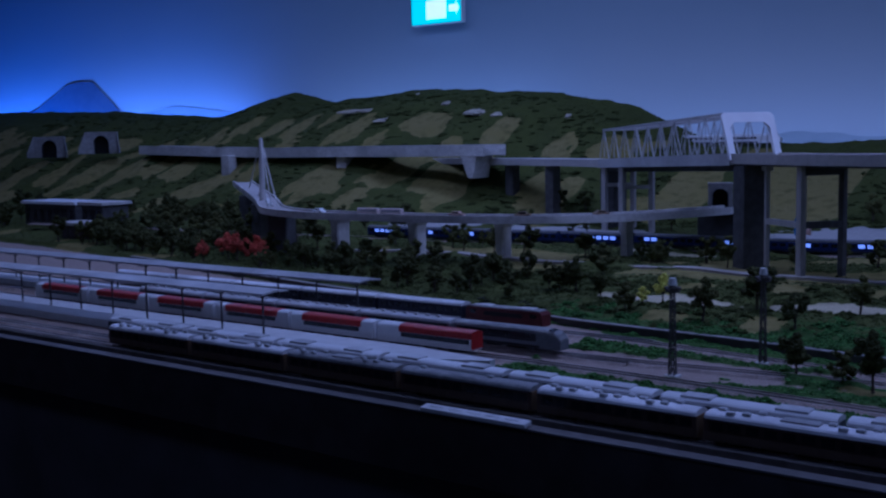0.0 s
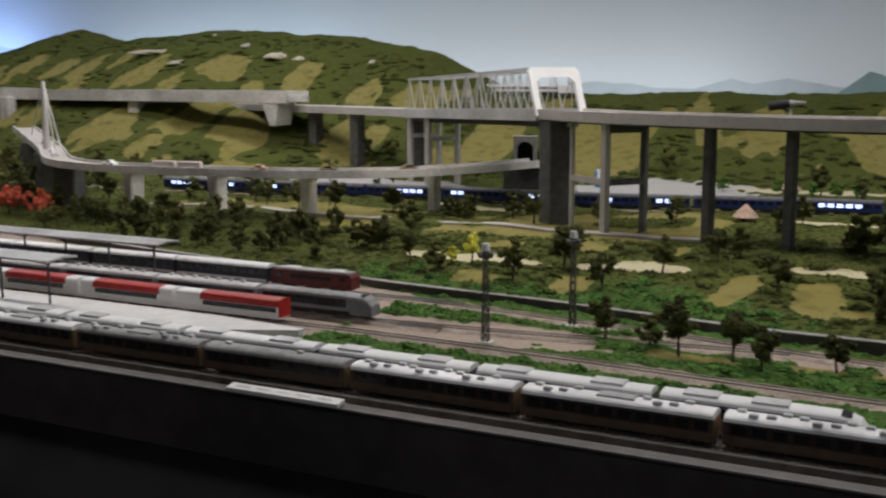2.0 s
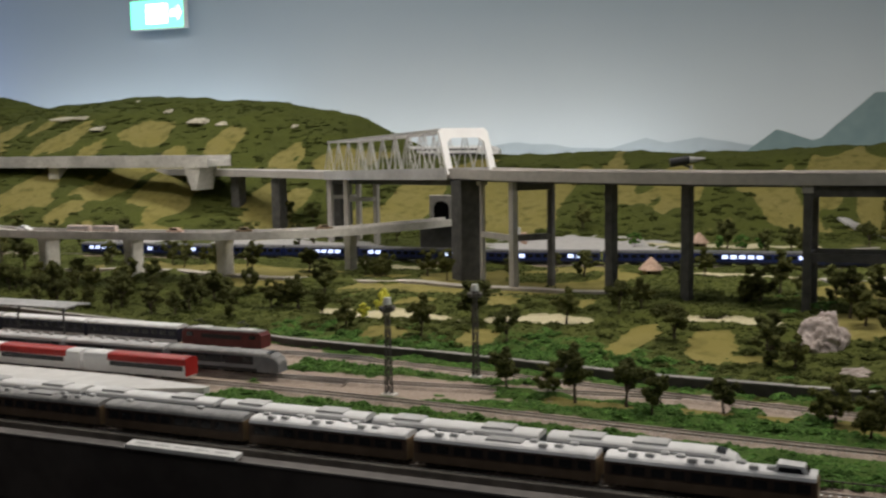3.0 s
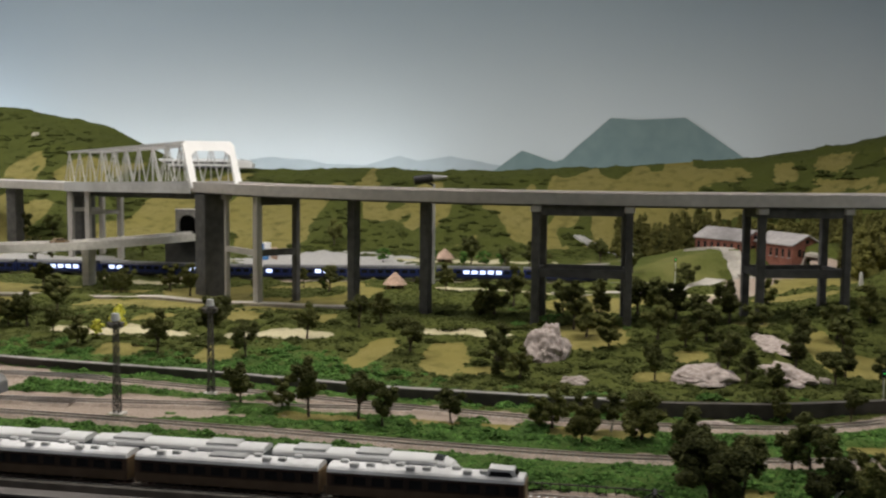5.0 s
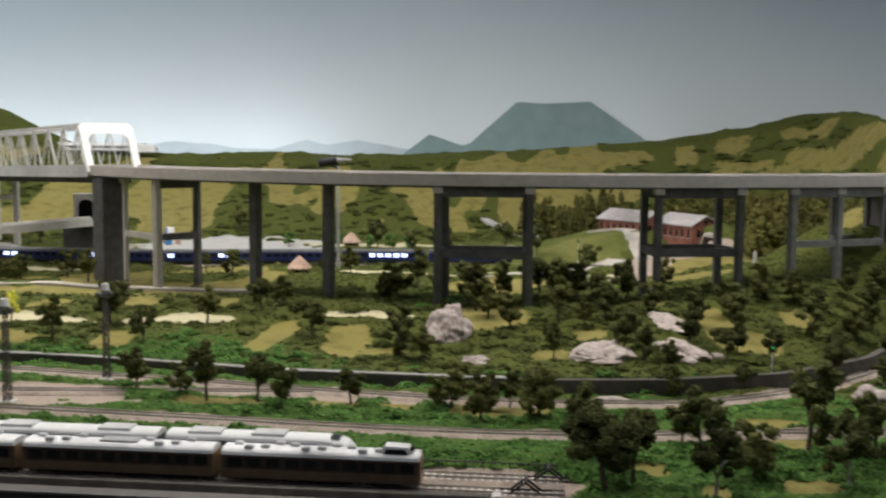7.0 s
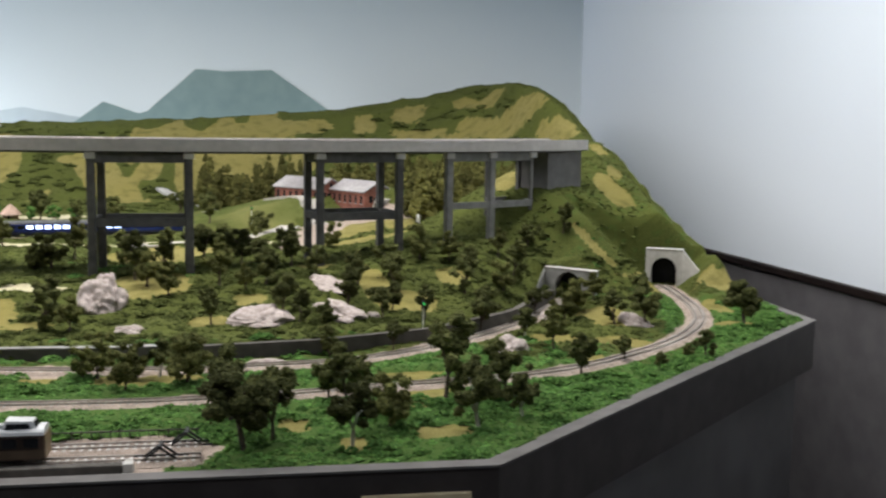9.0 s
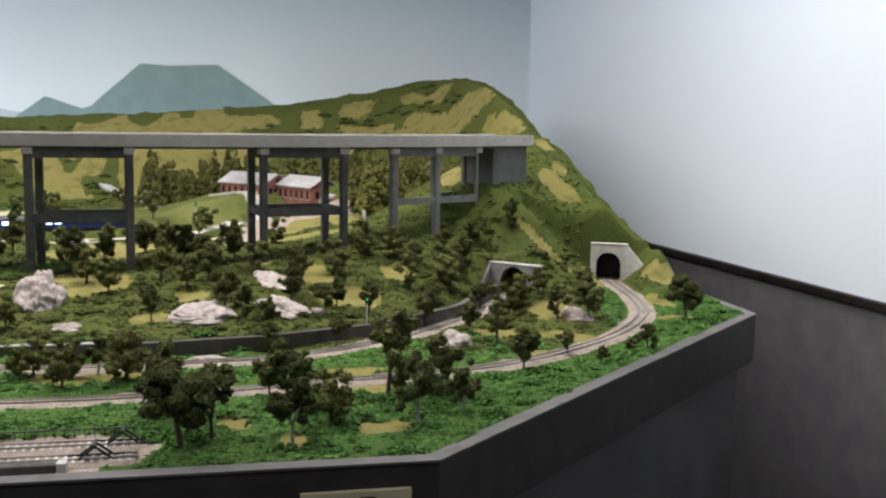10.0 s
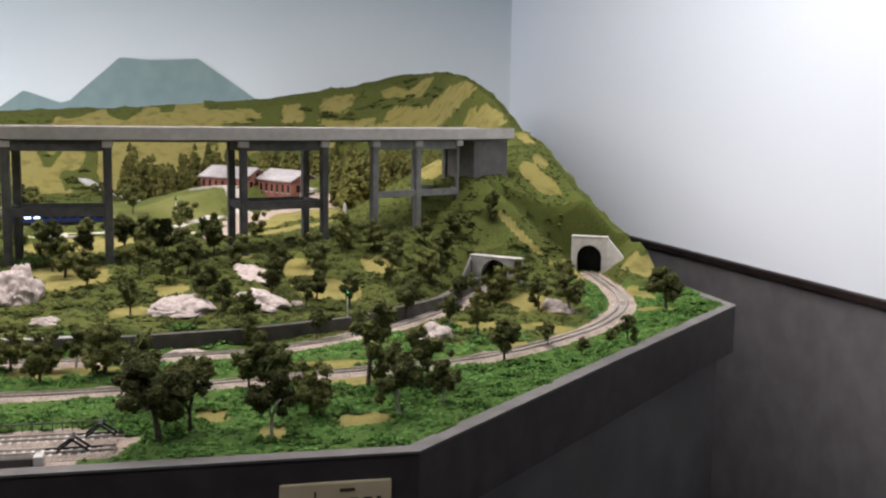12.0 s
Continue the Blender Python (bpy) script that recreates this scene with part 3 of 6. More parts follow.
solid("wainscot", Mesh().box(EAST - 0.004, SOUTH, -0.1, EAST + 0.1, NORTH, 0.904), WAINSCOT, "dark grey lower wall below the dado rail", "wainscot", "structure").matrix_basis = SLANT
rail = Mesh().box(EAST - 0.018, SOUTH, 0.903, EAST + 0.004, NORTH, 0.926, None, 0.004)
solid("trim", rail, RAILWOOD, "dark brown wooden dado rail", "dado rail", "structure").matrix_basis = SLANT


def painted_range(xs, zs, y, mat, label):
    """A mountain outline painted on the backdrop."""
    n = len(xs)
    vs = [(x, y, 1.0) for x in xs] + [(x, y, z) for x, z in zip(xs, zs)]
    fs = [(i, i + 1, n + i + 1, n + i) for i in range(n - 1)]
    return solid("backdrop", Mesh().add(vs, fs), mat, label, "backdrop", "structure")


def outline(knots_x, knots_z, rough, seed):
    xs = np.linspace(knots_x[0], knots_x[-1], 160)
    return xs, np.interp(xs, knots_x, knots_z) + (vnoise(xs, xs * 0 + seed, 9) - 0.5) * rough


painted_range(*outline((-2.3, -1.95, -1.72, -1.45, -1.25, -1.08, -0.98, -0.82, -0.62, -0.4), (1.36, 1.39, 1.412, 1.385, 1.375, 1.425, 1.40, 1.428, 1.385, 1.37), 0.01, 2),
              NORTH - 0.004, FAR_PALE, "hazy pale mountains painted on the backdrop")
painted_range(*outline((-0.75, -0.6, -0.47, -0.31, -0.27, -0.05, 0.075, 0.3, 0.45, 0.58, 0.75, 0.95), (1.33, 1.36, 1.455, 1.405, 1.415, 1.612, 1.604, 1.616, 1.51, 1.42, 1.37, 1.34), 0.006, 5),
              NORTH - 0.008, FAR_BLUE, "blue-green flat-topped volcano painted on the backdrop")
painted_range(*outline((-8.74, -8.24, -7.82, -7.64, -7.47, -7.06, -6.85), (1.63, 1.75, 1.92, 1.935, 1.925, 1.642, 1.57), 0.006, 8),
              NORTH - 0.008, FAR_VIOLET, "violet-blue peak painted on the backdrop")
painted_range(*outline((-7.16, -6.46, -6.16, -5.86, -5.36), (1.592, 1.708, 1.674, 1.635, 1.575), 0.01, 12),
              NORTH - 0.004, FAR_PALE, "hazy pale ridge painted on the backdrop")


# ---------------------------------------------------------------- the board that carries the layout
def build_board():
    root = thing("layout_table", pose(-2, 3, 0), "long display table with dark fascia and grey rim", "display table")
    inv = root.matrix_basis.inverted()
    path = [(-10.6, FRONT_Y), CUT_A, CUT_B, (EDGE_X + 0.001, BACK_Y)]

    def run(name, mat, off0, off1, z0, z1, label=""):
        pts = [Vector((*p, 0)) for p in path]
        ds = [(pts[i + 1] - pts[i]).normalized() for i in range(3)]
        ns = [Vector((-d.y, d.x, 0)) for d in ds]
        for i in range(3):
            ends = []
            for o in (off0, off1):
                def corner(k):
                    if k == 0 or k == 3:
                        return pts[k] + ns[0 if k == 0 else 2] * o
                    b = (ns[k - 1] + ns[k]).normalized()
                    return pts[k] + b * (o / b.dot(ns[k]))
                ends.append((corner(i), corner(i + 1)))
            (a, b), (d, c) = ends
            ring0 = [(q.x, q.y, z0) for q in (a, b, c, d)]
            ring1 = [(q.x, q.y, z1) for q in (a, b, c, d)]
            me = Mesh().loft([ring0, ring1])
            me.v = [tuple(inv @ Vector(v)) for v in me.v]
            part(name, me, mat, root, label)

    run("fascia", FASCIA, 0.0, 0.02, 0.895, 0.994, "dark fascia board")
    run("rim", RIM, -0.002, 0.022, 0.9945, 0.9975, "grey top edge")
    run("base_panel", PANEL, 0.03, 0.05, 0.0, 0.895, "grey cabinet panel")
    return root


build_board()


def build_land():
    """One sheet of landscape with finer steps near the front."""
    xs = np.concatenate([np.linspace(-9.6, -3.2, 260, endpoint=False), np.linspace(-3.2, EDGE_X - 0.001, 540)])
    ys = np.concatenate([np.linspace(FRONT_Y + 0.02, 3.0, 230, endpoint=False), np.linspace(3.0, BACK_Y, 170)])
    # follow the cut corner: push the front row back
    X, Y = np.meshgrid(xs, ys, indexing="ij")
    lim = np.where(X > CUT_A[0] - 0.01, CUT_A[1] + 0.026 + (X - CUT_A[0]) * (CUT_B[1] - CUT_A[1]) / (CUT_B[0] - CUT_A[0]), FRONT_Y + 0.02)
    T = (Y - (FRONT_Y + 0.02)) / (BACK_Y - FRONT_Y - 0.02)
    Y = np.where(T < 0.35, lim + (T / 0.35) * (FRONT_Y + 0.02 + 0.35 * (BACK_Y - FRONT_Y - 0.02) - lim), Y)
    Z = ground(X, Y)
    Z = Z + cover_all(X, Y) * (1 - ballast(X, Y)) * (1 - sand(X, Y)) * (0.001 + moss(X, Y)) * ss((Y - FRONT_Y - 0.03) / 0.03)
    nx, ny = X.shape
    co = np.stack([X, Y, Z], -1).reshape(-1, 3)
    idx = np.arange(nx * ny).reshape(nx, ny)
    faces = np.stack([idx[:-1, :-1], idx[1:, :-1], idx[1:, 1:], idx[:-1, 1:]], -1).reshape(-1, 4)
    # skirt along the open right end and the front
    edge = np.concatenate([idx[:, 0], idx[-1, 1:]])
    low = co[edge].copy()
    low[:, 2] = 0.93
    k = len(co)
    co = np.concatenate([co, low])
    e = np.arange(len(edge) - 1)
    faces = np.concatenate([faces, np.stack([edge[:-1], k + e, k + e + 1, edge[1:]], -1)])
    me = bpy.data.meshes.new("ground")
    me.from_pydata(co.tolist(), [], faces.tolist())
    me.materials.append(LAND)
    me.polygons.foreach_set("use_smooth", [True] * len(me.polygons))
    x, y = co[:, 0], co[:, 1]
    for key, values in (("cover", cover_all(x, y)), ("fresh", fresh(x, y)), ("ballast", ballast(x, y)), ("sand", sand(x, y)), ("gravel", gravel(x, y)), ("lawn", lawn(x, y))):
        a = me.attributes.new(key, "FLOAT", "POINT")
        a.data.foreach_set("value", np.asarray(values, np.float32))
    return tagged(new("ground", me), "modelled hills and meadows of olive turf and green flock", "landscape", "", "structure")


# centre lines of the tracks, from the left end of the yard to the right
TRACKS = {
    "front": [(-9.0, 1.532), (-4, 1.532), (0.175, 1.532)],
    "second": [(-9.0, 1.588), (-4, 1.588), (0.175, 1.586)],
    "main": [(-9.0, 1.845), (-2.0, 1.845), (-0.85, 1.845), (-0.1, 1.80), (0.18, 1.803), (0.42, 1.843), (0.72, 1.912), (0.96, 2.074), (1.108, 2.25), (1.186, 2.43), (1.228, 2.66), (1.242, 2.775), (1.26, 2.95)],
    "bay": [(-9.0, 1.935), (-1.6, 1.935), (-0.95, 1.94), (-0.5, 1.985), (-0.25, 2.015)],
    "back": [(-9.0, 2.13), (-1.6, 2.13), (-1.08, 2.135), (-0.586, 2.08), (-0.25, 2.028), (0.05, 1.995), (0.32, 2.013), (0.44, 2.05), (0.58, 2.14), (0.73, 2.29), (0.86, 2.47), (0.94, 2.62), (1.0, 2.8)],
    "lane": [(-2.3, 2.82), (-1.9, 2.795), (-1.46, 2.775), (-1.0, 2.777), (-0.64, 2.745), (-0.55, 2.735)],
    "drive": [(-0.10, 3.05), (0.10, 3.13), (0.24, 3.21), (0.33, 3.36), (0.385, 3.56), (0.40, 3.66), (0.37, 3.76), (0.27, 3.83)],
    "far": [(-4.5, 3.0), (-2.1, 3.15), (-1.6, 3.22), (-0.95, 3.24), (-0.58, 3.33), (0.0, 3.41), (0.35, 3.47), (0.58, 3.56)],
}


def near_track(x, y, names, reach):
    x, y = np.asarray(x, float), np.asarray(y, float)
    best = np.full(x.shape, 9.0)
    for name in names:
        pts = along([(a, b, 0) for a, b in TRACKS[name]], 0.05)
        for p, q in zip(pts, pts[1:]):
            dx, dy = q.x - p.x, q.y - p.y
            t = np.clip(((x - p.x) * dx + (y - p.y) * dy) / (dx * dx + dy * dy), 0, 1)
            best = np.minimum(best, np.hypot(x - p.x - t * dx, y - p.y - t * dy))
    return np.clip(1 - (best - reach) / 0.012, 0, 1)


def blob(x, y, cx, cy, rx, ry, a=0.0):
    c, s = math.cos(a), math.sin(a)
    u, v = (x - cx) * c + (y - cy) * s, -(x - cx) * s + (y - cy) * c
    wob = (fbm(x, y, 17.0, 5) - 0.5) * 1.5
    return np.clip((1 - (u / rx) ** 2 - (v / ry) ** 2 + wob) / 0.25, 0, 1)


def lawn(x, y):
    return blob(x, y, 0.13, 3.66, 0.30, 0.42)


def fresh(x, y):
    depth = 2.25 + 0.2 * ss((-0.1 - x) / 0.4) + 0.5 * ss((x - 0.98) / 0.15)
    return (np.clip(0.12 + 0.95 * ss((depth - y) / 0.4) + 0.7 * (fbm(x, y, 2.3, 50) - 0.5), 0, 1) * ss((4.0 - y) / 0.6) * ss((x + 1.7) / 0.7)
            + 0.2 * ss((x - 0.9) / 0.15) * ss((y - 2.6) / 0.15) * ss((3.3 - y) / 0.3))


def ballast(x, y):
    yard = ss((-0.98 - x) / 0.1) * (y < wall_line(x) - 0.01)
    tongue = np.maximum((y < 1.63) * ss((0.15 - x) / 0.03), blob(x, y, 0.12, 1.565, 0.09, 0.06))
    apron = np.maximum(blob(x, y, -0.9, 1.94, 0.45, 0.075, -0.02), blob(x, y, -0.35, 1.99, 0.45, 0.02, -0.05))
    lane = np.maximum(blob(x, y, 0.42, 3.3, 0.07, 0.4, -0.25), blob(x, y, 0.62, 3.42, 0.2, 0.1))
    return np.clip(np.maximum.reduce([yard, tongue, apron, lane, near_track(x, y, ("main", "back"), 0.022) * (y < np.where(x > 1.1, 2.78, 2.6))]), 0, 1)


def gravel(x, y):
    return np.maximum(blob(x, y, -0.98, 3.84, 0.38, 0.28), np.maximum(blob(x, y, -1.95, 3.62, 0.33, 0.17), patch(x, y, -2.61, 3.66, 0.20, 0.19, 0.6)))


def sand(x, y):
    s = [(-1.02, 2.44, 0.18, 0.045), (-0.64, 2.44, 0.125, 0.04), (-0.24, 2.46, 0.10, 0.025), (-0.50, 3.9, 0.35, 0.06), (-0.28, 3.10, 0.2, 0.035), (0.1, 3.12, 0.22, 0.03), (-1.3, 3.12, 0.2, 0.03)]
    return np.maximum.reduce([blob(x, y, a, b, c, d, -0.03) for a, b, c, d in s])


def cover_all(x, y):
    """Foliage cover with the bare turf patches of the near meadow."""
    c = cover(x, y)
    near = ss((2.75 - y) / 0.2) * (x > -2.4)
    bare = np.maximum.reduce([patch(x, y, *b) for b in BARE + HILLTOP])
    spur = ss((x - 0.86) / 0.1) * ss((y - 2.6) / 0.1) * ss((4.1 - y) / 0.4)      # the mossy spur at the right end
    return np.clip((c * (1 - near) * (1 - spur) + np.maximum(near, spur) * (1 - bare)), 0, 1) * (1 - blob(x, y, 0.5, 2.975, 0.13, 0.07))


# bare turf in the meadow: x, y, half width, half depth, turn
BARE = [(-0.405, 2.33, 0.036, 0.105, -0.22), (-0.25, 2.30, 0.05, 0.10, 0.11), (-0.17, 2.245, 0.045, 0.028, 0), (-0.729, 2.30, 0.05, 0.06, 0), (-0.95, 2.30, 0.05, 0.04, 0), (-0.99, 2.56, 0.05, 0.05, 0), (-0.785, 2.585, 0.05, 0.045, 0),
        (-0.584, 2.58, 0.03, 0.05, 0), (-0.595, 1.947, 0.05, 0.022, 0), (-0.39, 1.93, 0.075, 0.03, 0), (-0.20, 1.94, 0.04, 0.035, 0), (-0.087, 1.95, 0.035, 0.04, 0), (0.066, 1.935, 0.09, 0.04, 0),
        (0.03, 2.49, 0.075, 0.11, 0.25), (0.15, 2.22, 0.04, 0.035, 0), (0.226, 2.34, 0.035, 0.035, 0), (0.479, 2.44, 0.035, 0.12, 0.1), (0.53, 2.34, 0.07, 0.065, 0), (0.656, 2.50, 0.035, 0.04, 0),
        (0.494, 1.917, 0.06, 0.022, 0.1), (0.293, 1.656, 0.02, 0.03, 0), (0.50, 1.80, 0.05, 0.028, 0.1), (0.946, 2.32, 0.045, 0.08, 0.3), (0.91, 2.13, 0.05, 0.05, 0.7), (0.79, 2.18, 0.05, 0.05, 0.5),
        (0.81, 2.005, 0.035, 0.03, 0.5), (1.245, 2.46, 0.03, 0.07, 0), (1.36, 2.6, 0.03, 0.08, 0), (1.155, 2.93, 0.066, 0.042, -1.1), (1.195, 3.033, 0.067, 0.022, -2.0), (1.22, 3.29, 0.09, 0.026, -1.6), (1.315, 2.64, 0.028, 0.06, 0.1), (1.165, 2.62, 0.028, 0.08, -0.2), (1.16, 3.2, 0.04, 0.08, 0.3), (1.04, 2.72, 0.07, 0.012, -0.8),
        (1.2, 2.28, 0.05, 0.03, 0.6), (1.165, 2.70, 0.03, 0.075, 0.25), (0.483, 1.61, 0.048, 0.03, 0.15), (0.364, 1.565, 0.022, 0.032, 0), (0.286, 1.664, 0.022, 0.024, 0), (0.459, 1.74, 0.022, 0.022, 0), (0.46, 1.817, 0.048, 0.02, 0.1), (0.81, 2.363, 0.03, 0.06, 0.2), (0.36, 2.60, 0.05, 0.04, 0), (0.72, 2.72, 0.05, 0.06, 0), (-0.45, 2.72, 0.08, 0.03, 0), (0.20, 2.82, 0.06, 0.04, 0)]

build_land()


# ---------------------------------------------------------------- retaining wall, tracks
def build_retaining_wall():
    root = thing("retaining_wall", pose(0, 2.1, BOARD_Z), "dark grey retaining wall with a pale coping", "retaining wall", "", "structure")
    root.matrix_basis = pose(0, 0, 0)
    pts = [Vector((x, float(wall_line(x)), BOARD_Z + float(wall_height(x)))) for x in np.linspace(-3.2, 0.90, 150)]
    part("wall_face", ribbon(Mesh(), pts, -0.006, 0.008, -0.04, 0.001), WALLDARK, root)
    part("coping", ribbon(Mesh(), [p for p in pts if p.x < 0.1], -0.007, 0.009, 0.0015, 0.0035), PORTAL, root, "grey worn coping")


build_retaining_wall()


def build_track(name, sleepers=(-9, 2), mat=SLEEPER, label="model railway track with pale sleepers on ballast"):
    pts = along([(a, b, 0) for a, b in TRACKS[name]], 0.02)
    level = {"far": 1.0555}.get(name, BOARD_Z)
    zf = lambda x, y: level
    root = thing("railway_track", pose(0, 0, 0), label, "track", "tracks")
    bed = Mesh()
    rings = []
    for p, n in zip(pts, normals2(pts)):
        z = zf(p.x, p.y)
        row = [p + n * o for o in (-0.026, -0.017, 0.017, 0.026)]
        rings.append([(q.x, q.y, z + h) for q, h in zip(row, (0.0008, 0.004, 0.004, 0.0008))])
    bed.loft(rings, closed=False)
    part("ballast_bed", bed, BALLAST, root)
    for side in (-0.00825, 0.00825):
        part("rail", ribbon(Mesh(), [Vector((p.x, p.y, zf(p.x, p.y))) for p in pts], side - 0.0008, side + 0.0008, 0.0046, 0.0072), STEELRAIL, root)
    tie = Mesh().box(-0.0018, -0.0155, 0, 0.0018, 0.0155, 0.0012).data("sleeper", mat)
    # even spacing along the line
    count, step, acc = 0, 0.0105, 0.0
    joined = Mesh()
    for a, b in zip(pts, pts[1:]):
        seg = (b - a).length
        while acc <= seg:
            q = a + (b - a) * (acc / seg)
            d = (b - a).normalized()
            m = Matrix.Translation((q.x, q.y, zf(q.x, q.y) + 0.0034)) @ Matrix.Rotation(math.atan2(d.y, d.x), 4, "Z")
            if sleepers[0] < q.x < sleepers[1] and count < 300:
                ob = new("sleeper", tie)
                ob.parent, ob.matrix_basis = root, m
                count += 1
            elif q.x > -4:
                joined.box(-0.0018, -0.0155, 0, 0.0018, 0.0155, 0.0012, m)
            acc += step
        acc -= seg
    if joined.v:
        tagged(part("sleeper_bed", joined, mat, root), kind="stuff")
    return root


# ---------------------------------------------------------------- the viaduct
DECK_TOP, DECK_LOW = 1.355, 1.328
EDGE = [(-1.06, 2.93), (-0.85, 2.765), (-0.6, 2.655), (-0.35, 2.575), (-0.1, 2.54), (0.13, 2.55), (0.36, 2.585), (0.6, 2.65), (0.85, 2.76), (1.075, 2.903)]
DECK_W = 0.135


def deck_frame(x):
    """Point of the near deck edge at x, and the way across the deck."""
    pts = along([(a, b, 0) for a, b in EDGE], 0.01)
    i = min(range(len(pts)), key=lambda k: abs(pts[k].x - x))
    return pts[i], normals2(pts)[i]


def build_viaduct():
    root = thing("railway_viaduct", pose(0, 0, 0), "long grey concrete railway viaduct on tall frame piers", "viaduct")
    pts = along([(a, b, 0) for a, b in EDGE], 0.03)
    part("deck_slab", ribbon(Mesh(), pts, 0.0, DECK_W, DECK_LOW + 0.004, DECK_TOP - 0.006), CONCRETE, root)
    part("parapet", ribbon(Mesh(), pts, -0.002, 0.006, DECK_LOW + 0.001, DECK_TOP), CONCRETE, root)
    part("parapet", ribbon(Mesh(), pts, DECK_W - 0.006, DECK_W + 0.002, DECK_LOW + 0.001, DECK_TOP), CONCRETE, root)
    # girder coloured dark for the shade under the slab
    part("girder", ribbon(Mesh(), pts, 0.018, DECK_W - 0.018, DECK_LOW - 0.004, DECK_LOW + 0.004), SHADED_GREY, root)

    def column(p, w, top, mat=SHADED_GREY, foot=None, d=None):
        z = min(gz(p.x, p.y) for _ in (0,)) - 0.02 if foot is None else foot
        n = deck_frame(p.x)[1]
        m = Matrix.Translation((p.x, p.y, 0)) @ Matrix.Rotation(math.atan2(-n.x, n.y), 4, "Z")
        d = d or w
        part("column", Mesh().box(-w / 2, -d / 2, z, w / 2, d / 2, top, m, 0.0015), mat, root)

    def beam(p, q, z, h, w, mat=SHADED_GREY, name="crossbeam"):
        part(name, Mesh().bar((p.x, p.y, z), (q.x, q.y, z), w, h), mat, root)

    def cap(p, z, mat=SHADED_GREY):
        n = deck_frame(p.x)[1]
        m = Matrix.Translation((p.x, p.y, 0)) @ Matrix.Rotation(math.atan2(-n.x, n.y), 4, "Z")
        part("bearing_cap", Mesh().box(-0.011, -0.011, z - 0.014, 0.011, 0.011, z, m, 0.002), CONCRETE, root)

    # four-legged towers
    for x0, x1, w, zm in ((-0.100, 0.099, 0.0165, 1.180), (0.380, 0.560, 0.016, 1.186)):
        legs = []
        for x in (x0, x1):
            p, n = deck_frame(x)
            legs.append((p + n * 0.014, p + n * (DECK_W - 0.016)))
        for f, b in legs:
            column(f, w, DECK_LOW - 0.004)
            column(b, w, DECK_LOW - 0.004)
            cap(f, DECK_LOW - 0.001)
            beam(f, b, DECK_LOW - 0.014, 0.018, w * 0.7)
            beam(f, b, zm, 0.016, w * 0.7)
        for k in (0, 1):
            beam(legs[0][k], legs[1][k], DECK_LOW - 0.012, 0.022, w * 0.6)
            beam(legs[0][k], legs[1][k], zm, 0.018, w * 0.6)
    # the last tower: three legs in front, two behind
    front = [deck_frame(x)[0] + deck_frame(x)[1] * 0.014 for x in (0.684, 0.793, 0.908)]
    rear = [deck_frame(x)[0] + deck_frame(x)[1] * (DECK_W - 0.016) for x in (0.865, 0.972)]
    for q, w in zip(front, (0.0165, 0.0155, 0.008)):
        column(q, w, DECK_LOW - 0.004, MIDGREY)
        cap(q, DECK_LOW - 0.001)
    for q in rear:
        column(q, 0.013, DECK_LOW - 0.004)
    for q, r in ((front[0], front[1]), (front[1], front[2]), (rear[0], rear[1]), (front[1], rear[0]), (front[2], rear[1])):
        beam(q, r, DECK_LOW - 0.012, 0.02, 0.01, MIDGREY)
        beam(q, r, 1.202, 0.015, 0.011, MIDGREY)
    # single thick columns
    for x in (-0.558, -0.371):
        p, n = deck_frame(x)
        column(p + n * 0.05, 0.0205, DECK_LOW - 0.002, SHADED_GREY, None, 0.026)
    # forked bent and slim posts by the truss
    p, n = deck_frame(-0.822)
    q, n2 = deck_frame(-0.80)
    a, b = p + n * 0.02, q + n2 * (DECK_W - 0.01)
    column(a, 0.018, DECK_LOW - 0.003, CONCRETE)
    column(b, 0.016, DECK_LOW - 0.003, SHADED_GREY)
    beam(a, b, DECK_LOW - 0.014, 0.02, 0.016)
    beam(a, b, 1.185, 0.016, 0.014)
    s, n3 = deck_frame(-0.953)
    s = s + n3 * 0.03
    column(s, 0.011, DECK_LOW - 0.003, CONCRETE)
    cap(s, DECK_LOW - 0.001)
    beam(s, a, 1.185, 0.014, 0.012, CONCRETE)
    # dark pylon below the portal
    t, n4 = deck_frame(-0.985)
    t = t + n4 * 0.055 + Vector((-0.055, 0.02, 0))
    column(t, 0.058, DECK_LOW - 0.003, SHADED_GREY, None, 0.07)
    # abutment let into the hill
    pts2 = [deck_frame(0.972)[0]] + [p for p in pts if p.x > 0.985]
    part("abutment", ribbon(Mesh(), pts2, 0.02, DECK_W - 0.01, 1.0, DECK_LOW - 0.005), SHADED_ABUT, root, "plain abutment wall, shade put in its colour")
    return root


build_viaduct()


